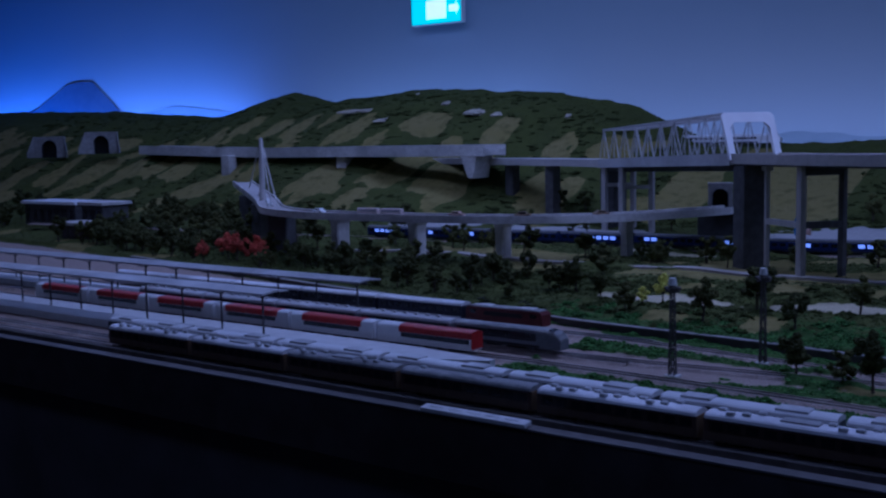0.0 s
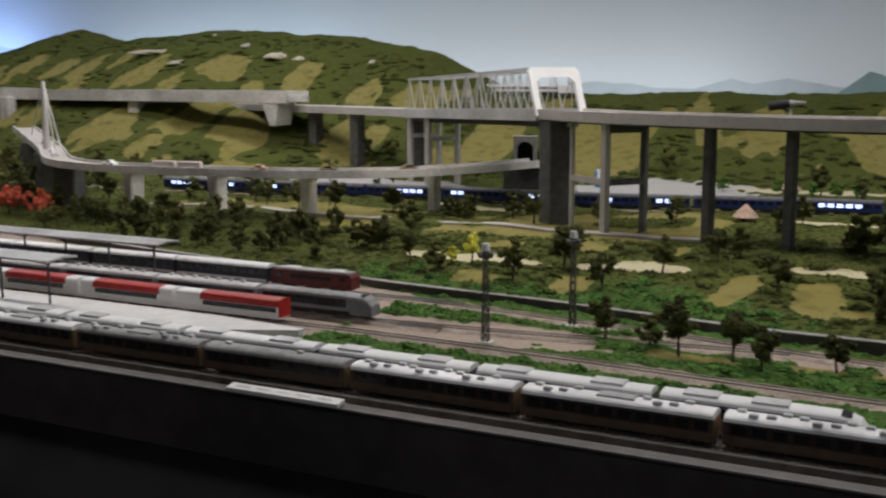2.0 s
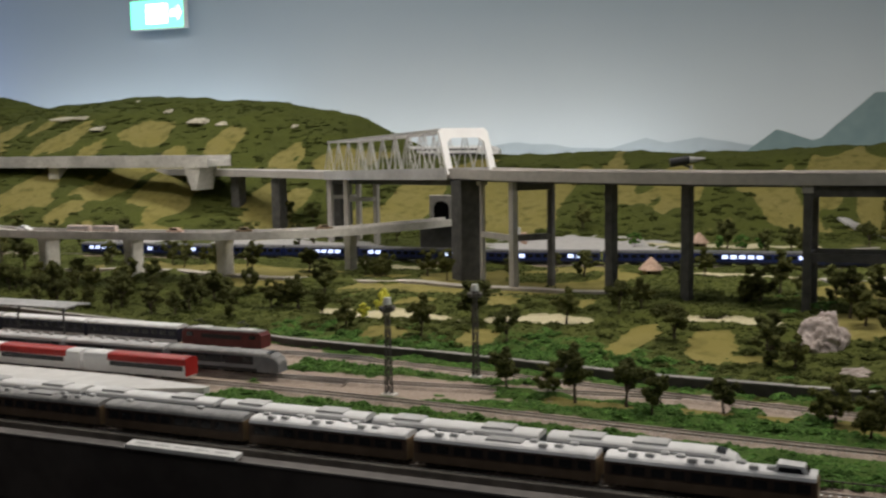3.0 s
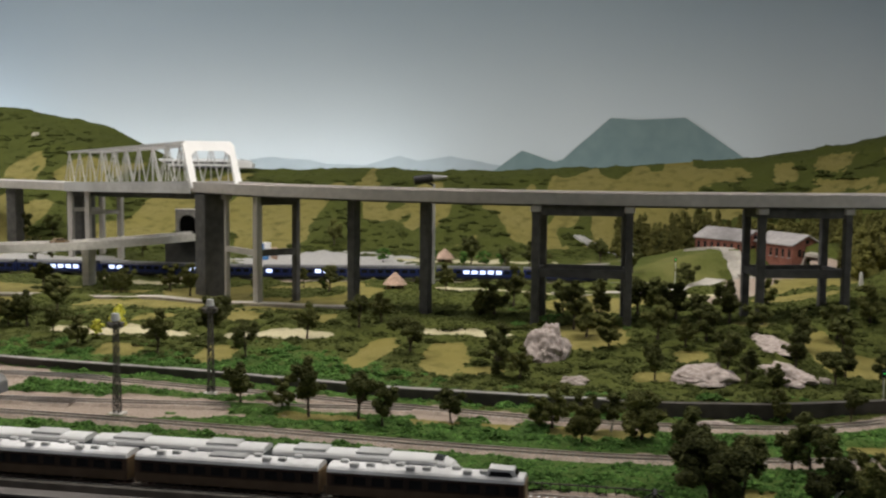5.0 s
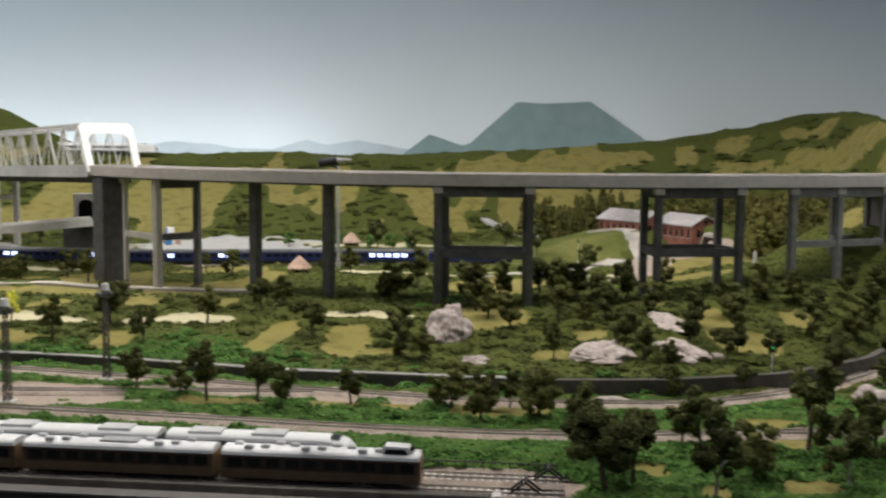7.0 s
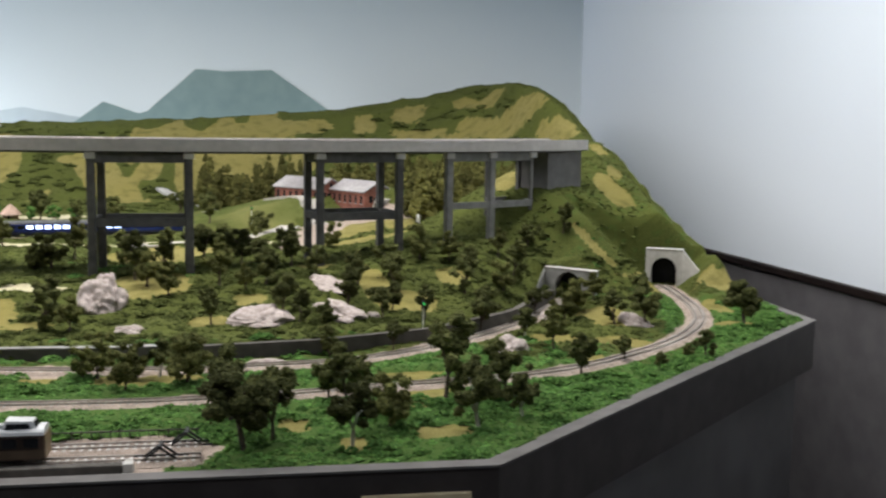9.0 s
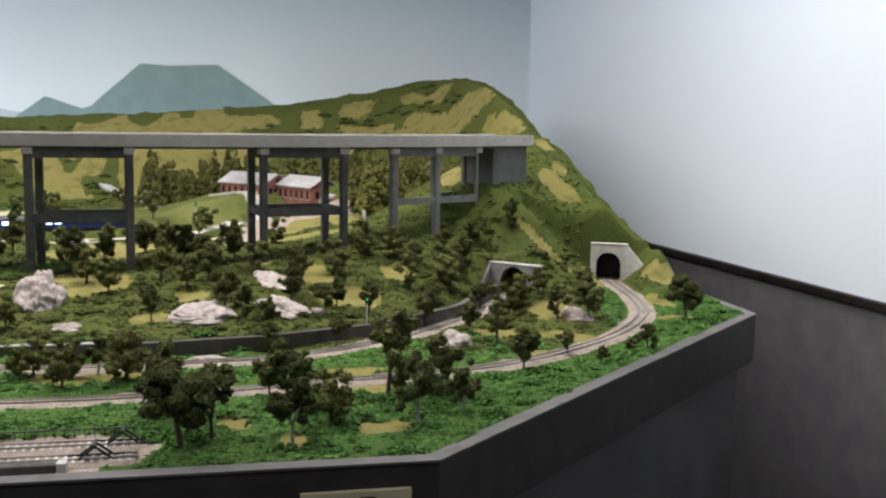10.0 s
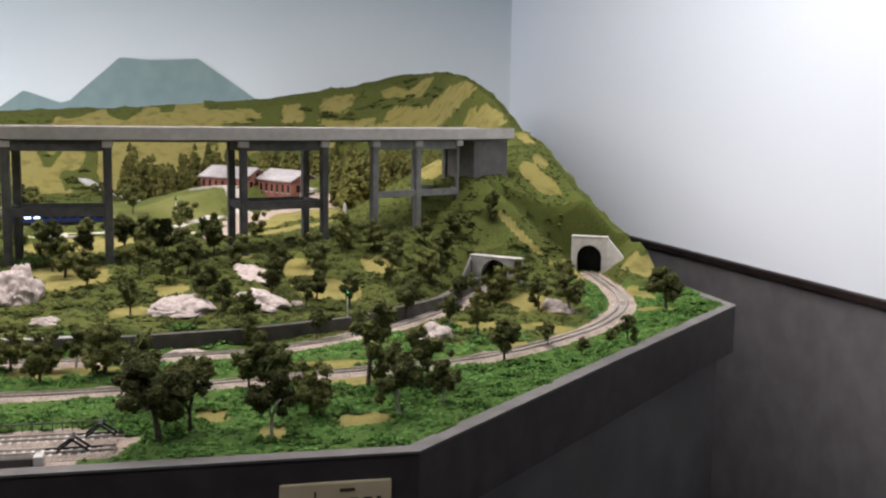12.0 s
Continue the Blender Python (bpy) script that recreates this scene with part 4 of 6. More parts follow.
def build_truss():
    """The white through-truss between its portals."""
    a, b = Vector((-1.06, 2.93, 0)), Vector((-1.93, 3.78, 0))
    ax = (b - a).normalized()
    nx = Vector((ax.y, -ax.x, 0))
    if nx.y < 0:
        nx = -nx
    wide, z0, z1, inset = 0.135, 1.352, 1.462, 0.004
    length = (b - a).length
    root = thing("truss_bridge", pose(0, 0, 0), "silver steel truss railway bridge with white portal", "bridge")
    at = lambda s, o, z: a + ax * s + nx * o + Vector((0, 0, z - (0.034 * s / length if z else 0)))   # falls gently to the far end
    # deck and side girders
    for lo, hi, za, zb, name, mat in ((0, wide, 1.326, 1.346, "deck_slab", CONCRETE), (-0.003, 0.008, 1.324, 1.356, "side_girder", TRUSS), (wide - 0.008, wide + 0.003, 1.324, 1.356, "side_girder", TRUSS), (0.02, wide - 0.02, 1.308, 1.328, "under_girder", SHADED_GREY)):
        rings = [[at(s, lo, za), at(s, hi, za), at(s, hi, zb), at(s, lo, zb)] for s in (0, length)]
        part(name, Mesh().loft([[tuple(p) for p in r] for r in rings]), mat, root)
    # the near portal: one flat white frame that leans back along the bridge
    lean = 0.055
    rings = []
    for back in (0.0, 0.013):
        out = [(-0.006, z0 - 0.014), (-0.006, z1 - 0.006), (0.004, z1 + 0.004), (wide - 0.004, z1 + 0.004), (wide + 0.006, z1 - 0.006), (wide + 0.006, z0 - 0.014)]
        inn = [(0.012, z0 - 0.014), (0.012, z1 - 0.036), (0.026, z1 - 0.023), (wide - 0.026, z1 - 0.023), (wide - 0.012, z1 - 0.036), (wide - 0.012, z0 - 0.014)]
        rings.append([tuple(at(-0.008 + back + lean * (z - z0) / (z1 - z0), o, z)) for o, z in out + inn])
    me = Mesh()
    me.v = rings[0] + rings[1]
    for i in range(5):
        me.f += [(i, i + 1, 7 + i, 6 + i), (12 + i, 18 + i, 19 + i, 13 + i), (i, 12 + i, 13 + i, i + 1), (6 + i, 7 + i, 19 + i, 18 + i)]
    me.f += [(0, 6, 18, 12), (5, 17, 23, 11)]
    part("portal", me, WHITE, root, "white enamelled portal frame")
    panels = 10
    step = length / panels
    for o_low, o_top in ((0.004, inset), (wide - 0.004, wide - inset)):
        part("top_chord", Mesh().bar(at(0.055, o_top, z1), at(length - 0.05, o_top, z1), 0.006, 0.007), TRUSS, root)
        part("bottom_chord", Mesh().bar(at(0, o_low, z0), at(length, o_low, z0), 0.008, 0.008), TRUSS, root)
        for i in range(panels):
            s = i * step
            top = min(max(s + step / 2, 0.06), length - 0.05)
            part("post", Mesh().bar(at(top, o_low, z0), at(top, o_top, z1), 0.0022, 0.0022, tuple(nx)), TRUSS, root)
            part("diagonal", Mesh().bar(at(s, o_low, z0), at(top, o_top, z1), 0.0028, 0.0034), TRUSS, root)
            part("diagonal", Mesh().bar(at(top, o_top, z1), at(s + step, o_low, z0), 0.0024, 0.0028), TRUSS, root)
    for i in range(panels):
        s = min((i + 0.5) * step, length - 0.05)
        part("cross_strut", Mesh().bar(at(s, inset, z1), at(s, wide - inset, z1), 0.004, 0.005), TRUSS, root)
        if i:
            part("cross_strut", Mesh().bar(at(s - step, inset, z1), at(s, wide - inset, z1), 0.003, 0.003), TRUSS, root)
    # bents below the far end
    for s in (length * 0.80, length * 0.97):
        feet = []
        for o in (0.012, wide - 0.012):
            p = at(s, o, 0)
            feet.append(p)
            part("column", Mesh().box(p.x - 0.009, p.y - 0.009, gz(p.x, p.y) - 0.02, p.x + 0.009, p.y + 0.009, 1.298, None, 0.0015), CONCRETE, root)
        part("crossbeam", Mesh().bar((*feet[0].xy, 1.225), (*feet[1].xy, 1.225), 0.012, 0.014), CONCRETE, root)
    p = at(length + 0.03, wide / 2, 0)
    part("pylon", Mesh().box(p.x - 0.03, p.y - 0.05, gz(p.x, p.y) - 0.02, p.x + 0.03, p.y + 0.05, 1.291, None, 0.003), SHADED_GREY, root)
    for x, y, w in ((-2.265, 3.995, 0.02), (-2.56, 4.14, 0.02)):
        part("pylon", Mesh().box(x - w, y - 0.03, gz(x, y) - 0.05, x + w, y + 0.03, 1.291, None, 0.003), SHADED_GREY, root)
    # approach deck running on behind the road beam
    app = [at(length, wide / 2, 0), Vector((-2.35, 4.05, 0)), Vector((-3.1, 4.35, 0))]
    part("approach_deck", ribbon(Mesh(), along([tuple(v) for v in app], 0.05), -0.06, 0.06, 1.292, 1.320), CONCRETE, root)
    return root


build_truss()


def build_road_beam():
    """The broad pale road viaduct high on the left slope."""
    root = thing("road_viaduct", pose(0, 0, 0), "broad pale concrete road viaduct across the hillside", "viaduct")
    pts = along([(-2.614, 4.02, 1.356), (-3.38, 4.08, 1.357), (-4.275, 4.16, 1.359), (-5.32, 4.26, 1.381)], 0.1)
    part("deck_slab", ribbon(Mesh(), pts, -0.13, 0.02, -0.02, 0.008), PALE, root)
    part("parapet", ribbon(Mesh(), pts, 0.012, 0.022, -0.024, 0.026), PALE, root)
    part("parapet", ribbon(Mesh(), pts, -0.134, -0.124, -0.024, 0.026), PALE, root)
    me = Mesh().loft([[(-2.749, 4.01, 1.338), (-2.659, 4.01, 1.338), (-2.684, 4.01, 1.236), (-2.709, 4.01, 1.236)], [(-2.749, 4.13, 1.338), (-2.659, 4.13, 1.338), (-2.684, 4.13, 1.236), (-2.709, 4.13, 1.236)]])
    part("end_pier", me, PALE, root, "tapered pale end pier")
    for x in (-3.55, -4.4):
        part("column", Mesh().box(x - 0.03, 4.10, gz(x, 4.12) - 0.03, x + 0.03, 4.16, 1.346, None, 0.003), PALE, root)
    return root


build_road_beam()


LOW = [(-3.585, 3.54, 1.238), (-3.266, 3.32, 1.211), (-2.968, 3.10, 1.194), (-2.77, 2.93, 1.189), (-2.612, 2.80, 1.188), (-2.444, 2.715, 1.188), (-2.216, 2.68, 1.188), (-1.727, 2.74, 1.187), (-1.48, 2.88, 1.186), (-1.36, 3.10, 1.184), (-1.28, 3.42, 1.18)]


def build_low_bridge():
    """The lower road that curves in front of the hill on slim piers, and its tower with stays."""
    root = thing("road_bridge", pose(0, 0, 0), "low curved pale concrete road bridge on round piers", "bridge")
    pts = along(LOW, 0.05)
    part("deck_slab", ribbon(Mesh(), pts, -0.075, 0.0, -0.016, -0.004), CONCRETE, root)
    part("parapet", ribbon(Mesh(), pts, 0.0, 0.006, -0.018, 0.004), PALE, root)
    part("parapet", ribbon(Mesh(), pts, -0.081, -0.075, -0.018, 0.004), PALE, root)
    for x, y, r in ((-1.978, 2.71, 0.021), (-1.695, 2.76, 0.019), (-1.416, 2.995, 0.016), (-2.278, 2.69, 0.022)):
        ring = lambda k, z: [(x + a * r * k, y + 0.03 + b * r * 1.3, z) for a, b in ((-1, -0.8), (-0.8, -1), (0.8, -1), (1, -0.8), (1, 0.8), (0.8, 1), (-0.8, 1), (-1, 0.8))]
        part("column", Mesh().loft([ring(0.72, gz(x, y) - 0.03), ring(0.72, 1.127), ring(0.86, 1.15), ring(1.5, 1.168), ring(1.5, 1.173)]), PALE, root)
    for x, y, top, mat in ((-2.60, 2.80, 1.172, SHADED_GREY), (-2.77, 2.92, 1.173, MIDGREY), (-2.97, 3.06, 1.178, SHADED_GREY), (-3.29, 3.29, 1.195, SHADED_GREY)):
        part("column", Mesh().box(x - 0.045, y - 0.05, gz(x, y) - 0.03, x + 0.045, y, top, None, 0.004), mat, root)
    part("abutment", Mesh().box(-1.345, 3.36, 1.03, -1.215, 3.55, 1.164, None, 0.003), SHADED_GREY, root, "dark block below the tunnel mouth")
    # stay tower
    tip = (-2.985, 3.05, 1.428)
    part("tower", Mesh().tube((-2.995, 3.05, gz(-2.995, 3.05) - 0.02), tip, 0.012, 0.007, 10), CONCRETE, root)
    for q in ((-2.72, 2.84, 1.198), (-2.84, 2.93, 1.198), (-2.60, 2.755, 1.197), (-3.30, 3.27, 1.225)):
        part("stay", Mesh().tube(tip, q, 0.0022, None, 6), PALE, root)
    return root


build_low_bridge()


def build_tunnel(name, x, y, z, yaw, w, h, wing_l, wing_r, r, label, mat=PORTAL):
    """A concrete portal with an arched mouth, a shallow recess painted black as the dark bore, and sloping wing walls.
    """
    root = thing("tunnel_portal", pose(x, y, z, 0, 0, yaw), label, "tunnel portal", "tunnel portals")
    n = 14
    zc = h * 0.46
    arch = [(-r, 0.0)] + [(r * math.cos(math.pi - math.pi * i / n), zc + r * math.sin(math.pi * i / n)) for i in range(n + 1)] + [(r, 0.0)]
    outer = [(-w / 2, 0.0)]
    for i in range(n + 1):
        t = i / n
        outer.append((-w / 2 + w * t, h))
    outer.append((w / 2, 0.0))
    me = Mesh()
    for yy in (0.0, 0.022):
        me.v += [(a, yy, b) for a, b in outer] + [(a, yy, b) for a, b in arch]
    k = len(outer)
    for i in range(k - 1):
        me.f += [(i, i + 1, k + i + 1, k + i), (2 * k + i, 2 * k + k + i, 2 * k + k + i + 1, 2 * k + i + 1), (i, 2 * k + i, 2 * k + i + 1, i + 1), (k + i, k + i + 1, 3 * k + i + 1, 3 * k + i)]
    part("head_wall", me, mat, root)
    # pale strip drawn for the thin light edge line; no coping stands there
    part("coping", Mesh().box(-w / 2 - 0.001, -0.0015, h, w / 2 + 0.001, 0.0235, h + 0.002), PALE, root)
    part("bore", Mesh().loft([[(a * 1.0, yy, b) for a, b in arch] for yy in (0.004, 0.034)], True, False).add([(a, 0.034, b) for a, b in arch], [tuple(range(len(arch)))]), TUNNELDARK, root, "shallow recess coloured black as tunnel darkness")
    for side, (dx, dy, hh) in ((-1, wing_l), (1, wing_r)):
        if hh:
            p0, p1 = (side * w / 2, 0.0), (side * (w / 2 + dx), -dy)
            me = Mesh().loft([[(p0[0], p0[1], 0), (p1[0], p1[1], 0), (p1[0], p1[1], hh), (p0[0], p0[1], h)], [(p0[0], p0[1] + 0.012, 0), (p1[0] + side * 0.002, p1[1] + 0.012, 0), (p1[0] + side * 0.002, p1[1] + 0.012, hh), (p0[0], p0[1] + 0.012, h)]])
            part("wing_wall", me, mat, root)
    return root


build_tunnel("right", 1.238, 2.762, BOARD_Z, -28, 0.09, 0.095, (0.0, 0.0, 0), (0.041, 0.0133, 0.049), 0.031, "pale concrete tunnel portal at the foot of the hill", PALE)
build_tunnel("middle", 0.94, 2.585, BOARD_Z, -44, 0.128, 0.073, (-0.03, 0.10, 0.025), (0.01, 0.01, 0.05), 0.034, "grey concrete tunnel portal half hidden by trees")
build_tunnel("left_hill", -1.295, 3.42, 1.174, 18, 0.074, 0.078, (0.0, 0.0, 0), (0.0, 0.0, 0), 0.026, "grey road tunnel portal behind the pylon")
for x, y, z, yaw in ((-5.59, 4.16, 1.365, 32), (-6.085, 4.12, 1.345, 34)):
    build_tunnel("high", x, y, z, yaw, 0.20, 0.13, (0.02, 0.06, 0.03), (0.05, 0.09, 0.03), 0.05, "grey road tunnel portal high on the hillside")

# ---------------------------------------------------------------- fittings on the table and the walls
def build_rim_label():
    root = thing("label_plate", pose(-0.848, 1.452, 0.998), "white label plate lying on the grey rim", "label")
    part("plate", Mesh().box(-0.095, 0, 0, 0.095, 0.02, 0.006, pose(0, 0, 0, 8), 0.001), LABELWHITE, root)
    for i in range(5):
        part("lettering", Mesh().box(-0.08 + i * 0.034, 0.008, 0.0062, -0.056 + i * 0.034, 0.011, 0.0066, pose(0, 0, 0, 8)), LETTERGREY, root, "faint grey lettering bar")


build_rim_label()


def build_plaque():
    root = thing("name_plaque", pose(0.428, FRONT_Y - 0.0005, 0.935), "cream name plaque with dark lettering on the fascia", "plaque")
    part("plate", Mesh().box(-0.066, -0.006, -0.03, 0.066, 0, 0.032, None, 0.0015), CREAM, root)
    for x0, x1, z0, z1 in ((-0.05, -0.03, -0.012, 0.005), (-0.026, -0.024, -0.012, 0.022), (-0.015, 0.01, -0.004, 0.008), (0.016, 0.026, -0.004, 0.012), (0.032, 0.042, -0.004, 0.012), (0.048, 0.053, -0.004, 0.012), (0.004, 0.022, 0.021, 0.024)):
        part("lettering", Mesh().box(x0, -0.0072, z0, x1, -0.006, z1), INK, root, "dark lettering bar")


build_plaque()


def build_exit_sign():
    root = thing("exit_sign", pose(-3.895, 5.345, 2.178), "lit green and white emergency exit sign", "exit sign")
    part("housing", Mesh().box(-0.19, 0.0, -0.085, 0.19, 0.045, 0.085, None, 0.006), WHITE, root)
    part("face", Mesh().box(-0.182, -0.004, -0.078, 0.182, -0.0005, 0.078), GREENGLOW, root, "glowing green face")
    part("pictogram", Mesh().box(-0.07, -0.008, -0.055, 0.08, -0.0045, 0.055), WHITEGLOW, root, "glowing white panel")
    part("arrow", Mesh().add([(0.10, -0.006, -0.02), (0.15, -0.006, -0.02), (0.15, -0.006, -0.045), (0.175, -0.006, 0.0), (0.15, -0.006, 0.045), (0.15, -0.006, 0.02), (0.10, -0.006, 0.02)], [tuple(range(7))]), WHITEGLOW, root)
    part("bracket", Mesh().box(-0.03, 0.045, -0.03, 0.03, 0.081, 0.03), WHITE, root)


build_exit_sign()


def build_low_wall():
    root = thing("yard_wall", pose(0, 0, 0), "low dark wall along the front of the yard", "low wall")
    part("wall_face", Mesh().box(-9.5, 1.489, 0.985, 0.088, 1.503, 1.004, None, 0.001), WALLDARK, root)
    part("end_post", Mesh().box(0.089, 1.487, 0.985, 0.10, 1.505, 1.006, None, 0.001), PALE, root)
    root2 = thing("picket_fence", pose(0, 0, 0), "fine dark fence behind the sidings", "fence")
    picket = Mesh().box(-0.0006, 1.6285, 0.99, 0.0006, 1.6297, 1.005).data("picket", WALLDARK)
    for i in range(60):
        ob = new("picket", picket)
        ob.parent, ob.matrix_basis = root2, pose(0.165 - i * 0.012, 0, 0)
    part("fence_rail", Mesh().box(-0.55, 1.628, 1.0025, 0.168, 1.6302, 1.004), WALLDARK, root2)


build_low_wall()


def build_buffer(x, y):
    root = thing("buffer_stop", pose(x, y, BOARD_Z + 0.004), "black iron buffer stop at the track end", "buffer stop", "buffer stops")
    for s in (-1, 1):
        part("strut", Mesh().bar((-0.018, s * 0.008, 0.002), (0.0, s * 0.008, 0.0155), 0.0024, 0.0024), BLACKIRON, root)
        part("strut", Mesh().bar((0.018, s * 0.008, 0.002), (0.0, s * 0.008, 0.0155), 0.0024, 0.0024), BLACKIRON, root)
        part("foot_rail", Mesh().bar((-0.032, s * 0.008, 0.001), (0.032, s * 0.008, 0.001), 0.002, 0.002), BLACKIRON, root)
    part("crossbar", Mesh().bar((0, -0.013, 0.0165), (0, 0.013, 0.0165), 0.004, 0.004), BLACKIRON, root)


build_buffer(0.128, 1.532)
build_buffer(0.155, 1.586)


# ---------------------------------------------------------------- trains
def profile(w, h, z0, k=8, crown=0.35):
    """Cross section of a coach: straight sides and an arched roof, as (y, z)."""
    zs = z0 + h * (1 - crown * w / h * 0.62)
    pts = [(-w / 2, z0), (-w / 2 * 1.02, z0 + (zs - z0) * 0.4)]
    for i in range(k + 1):
        a = math.pi - math.pi * i / k
        c, q = math.cos(a), math.sin(a)
        pts.append((w / 2 * math.copysign(abs(c) ** 0.72, c), zs + (z0 + h - zs) * q ** 0.8))
    return pts + [(w / 2 * 1.02, z0 + (zs - z0) * 0.4), (w / 2, z0)], zs


def coach(name, m, length, side, roof, label, group, width=0.036, height=0.041, stripe=None, glass=GLASSDARK, windows=9, nose=0, units=(), vents=(), lit=None, band=None, unit_mat=None, dome=False, cap=None, sill=0.006):
    """A model coach: its left end at the origin of m, the track along x. nose 1: a rounded cab at the right end."""
    root = thing(name, m, label, "train", group)
    z0 = 0.0065
    ring, zs = profile(width, height - z0, z0)
    body_ring = [p for p in ring if p[1] <= zs + 1e-6]
    n = len(ring)
    xs = [(0.002, 1.0), (length - 0.002, 1.0)]
    if nose:
        xs = [(0.002, 1.0)] + [(length - d, s) for d, s in ((nose, 1.0), (nose * 0.66, 0.985), (nose * 0.36, 0.93), (nose * 0.14, 0.80), (0.0, 0.55))]

    def section(x, s, top=True):
        rows = ring if top else body_ring
        return [(x, y * (0.6 + 0.4 * s), z0 + (z - z0) * s) for y, z in rows]

    body = Mesh().loft([[(x, y * (0.6 + 0.4 * s), z0 + (min(z, zs) - z0) * s) for y, z in ring] for x, s in xs])
    part("body", body, side, root)
    lid = [(y, z) for y, z in ring if z >= zs - 1e-6]
    part("roof", Mesh().loft([[(x, y * (0.6 + 0.4 * s) * 1.012, z0 + (z - z0) * s + 0.0004) for y, z in lid] for x, s in xs]), roof, root, smooth=False)
    if cap:
        part("roof_panel", Mesh().loft([[(x, y * 1.035, z + 0.0009) for y, z in [(-width / 2, zs - 0.007)] + [r for r in ring if r[1] >= zs - 1e-6] + [(width / 2, zs - 0.007)]] for x in (cap[0], cap[1])]), cap[2], root, "bright red upper panel")
        for sgn in (-1, 1):
            part("window_band", Mesh().box(cap[0] + 0.006, sgn * width * 0.527 - 0.0004, zs - 0.016, cap[1] - 0.006, sgn * width * 0.527 + 0.0004, zs - 0.0072), GLASSDARK, root, "dark window band")
    wz0, wz1 = z0 + (zs - z0) * 0.52, z0 + (zs - z0) * 0.88
    clear = length - nose - 0.012
    for sgn in (-1, 1):
        if band:
            part("window_band", Mesh().box(0.008, sgn * width * 0.512 - 0.0004, wz0 - 0.002, length - nose - 0.008, sgn * width * 0.512 + 0.0004, wz1 + 0.0025), band, root)
        if stripe:
            part("stripe", Mesh().box(0.003, sgn * width * 0.514 - 0.0004, z0 + 0.0005, length - max(nose, 0.003), sgn * width * 0.514 + 0.0004, z0 + sill), stripe, root)
    pitch = clear / max(windows, 1)
    for i in range(windows):
        x = 0.008 + i * pitch + pitch * 0.16
        bright = lit is not None and i in lit
        for sgn in (-1, 1):
            part("window", Mesh().box(x, sgn * width * 0.522 - 0.0003, wz0, x + pitch * 0.68, sgn * width * 0.522 + 0.0003, wz1), LITWINDOW if bright else glass, root, "lit window" if bright else "")
    if stripe is SILLBROWN:
        for xe in (0.0012, length - 0.0012):
            if not (nose and xe > 0.1):
                part("end_wall", Mesh().box(xe - 0.0008, -width * 0.47, z0, xe + 0.0008, width * 0.47, zs), TAN, root, "ochre coach end")
    if cap and cap[1] > length - 0.003:
        part("cab_end", Mesh().box(length - 0.002, -width * 0.49, z0 + 0.003, length - 0.0002, width * 0.49, zs + 0.002), cap[2], root, "red driving end")
    if nose >= 0.04:
        glassy = [(y, z) for y, z in ring if abs(y) < width * 0.40 and z > zs]
        screen = [[(length - nose * q, y * (0.6 + 0.4 * k), z0 + (z - z0) * k + 0.0011) for y, z in glassy] for q, k in ((0.60, 0.978), (0.36, 0.93))]
        part("windscreen", Mesh().loft(screen, False, False), GLASSDARK, root, "black windscreen")
    for a, b, c in units:
        part("air_conditioner", Mesh().box(a, -width * c, height - 0.0015, b, width * c, height + 0.0022, None, 0.001), unit_mat or ACGREY, root)
    for a, y in vents:
        part("ventilator", Mesh().box(a, y - 0.004, height - 0.003, a + 0.011, y + 0.004, height + 0.0042, None, 0.0012), ROOFMID, root)
    for bx in (0.045, length - 0.045):
        bogie = part("bogie", Mesh().box(bx - 0.018, -0.0105, 0.0015, bx + 0.018, 0.0105, 0.0062, None, 0.001), BLACKIRON, root)
        for dx in (-0.0125, 0.0125):
            for sgn in (-1, 1):
                part("wheel", Mesh().tube((bx + dx, sgn * 0.0078, 0.0048), (bx + dx, sgn * 0.0096, 0.0048), 0.0048, None, 12), STEELRAIL, bogie)
    part("underframe", Mesh().box(length * 0.3, -0.012, 0.0025, length * 0.44, 0.012, 0.0064, None, 0.001).box(length * 0.5, -0.013, 0.002, length * 0.66, 0.013, 0.0064, None, 0.001), BLACKIRON, root)
    part("coupler", Mesh().box(-0.006, -0.003, 0.007, 0.002, 0.003, 0.012), BLACKIRON, root)
    if dome:
        hood = part("cab_hood", Mesh().loft([[(length - 0.052, -0.0135, height - 0.004), (length - 0.052, 0.0135, height - 0.004), (length - 0.046, 0.011, height + 0.008), (length - 0.046, -0.011, height + 0.008)],
                                             [(length - 0.008, -0.0135, height - 0.006), (length - 0.008, 0.0135, height - 0.006), (length - 0.016, 0.010, height + 0.007), (length - 0.016, -0.010, height + 0.007)]]), ROOFGREY, root)
        part("windscreen", Mesh().add([(length - 0.0075, -0.012, height - 0.004), (length - 0.0075, 0.012, height - 0.004), (length - 0.0145, 0.0095, height + 0.0055), (length - 0.0145, -0.0095, height + 0.0055)], [(0, 1, 2, 3)]), GLASSDARK, hood)
        part("side_glass", Mesh().add([(length - 0.046, -0.0137, height - 0.001), (length - 0.016, -0.0137, height - 0.001), (length - 0.020, -0.0122, height + 0.005), (length - 0.044, -0.0124, height + 0.005)], [(0, 1, 2, 3)]), GLASSDARK, hood)
    return root


RAIL_Z = BOARD_Z + 0.0072
vent_rows = [(0.014 + 0.036 * i, -0.006 if i % 2 else 0.003) for i in range(6)] + [(0.030 + 0.036 * i, 0.008 if i % 2 else -0.010) for i in range(6)]
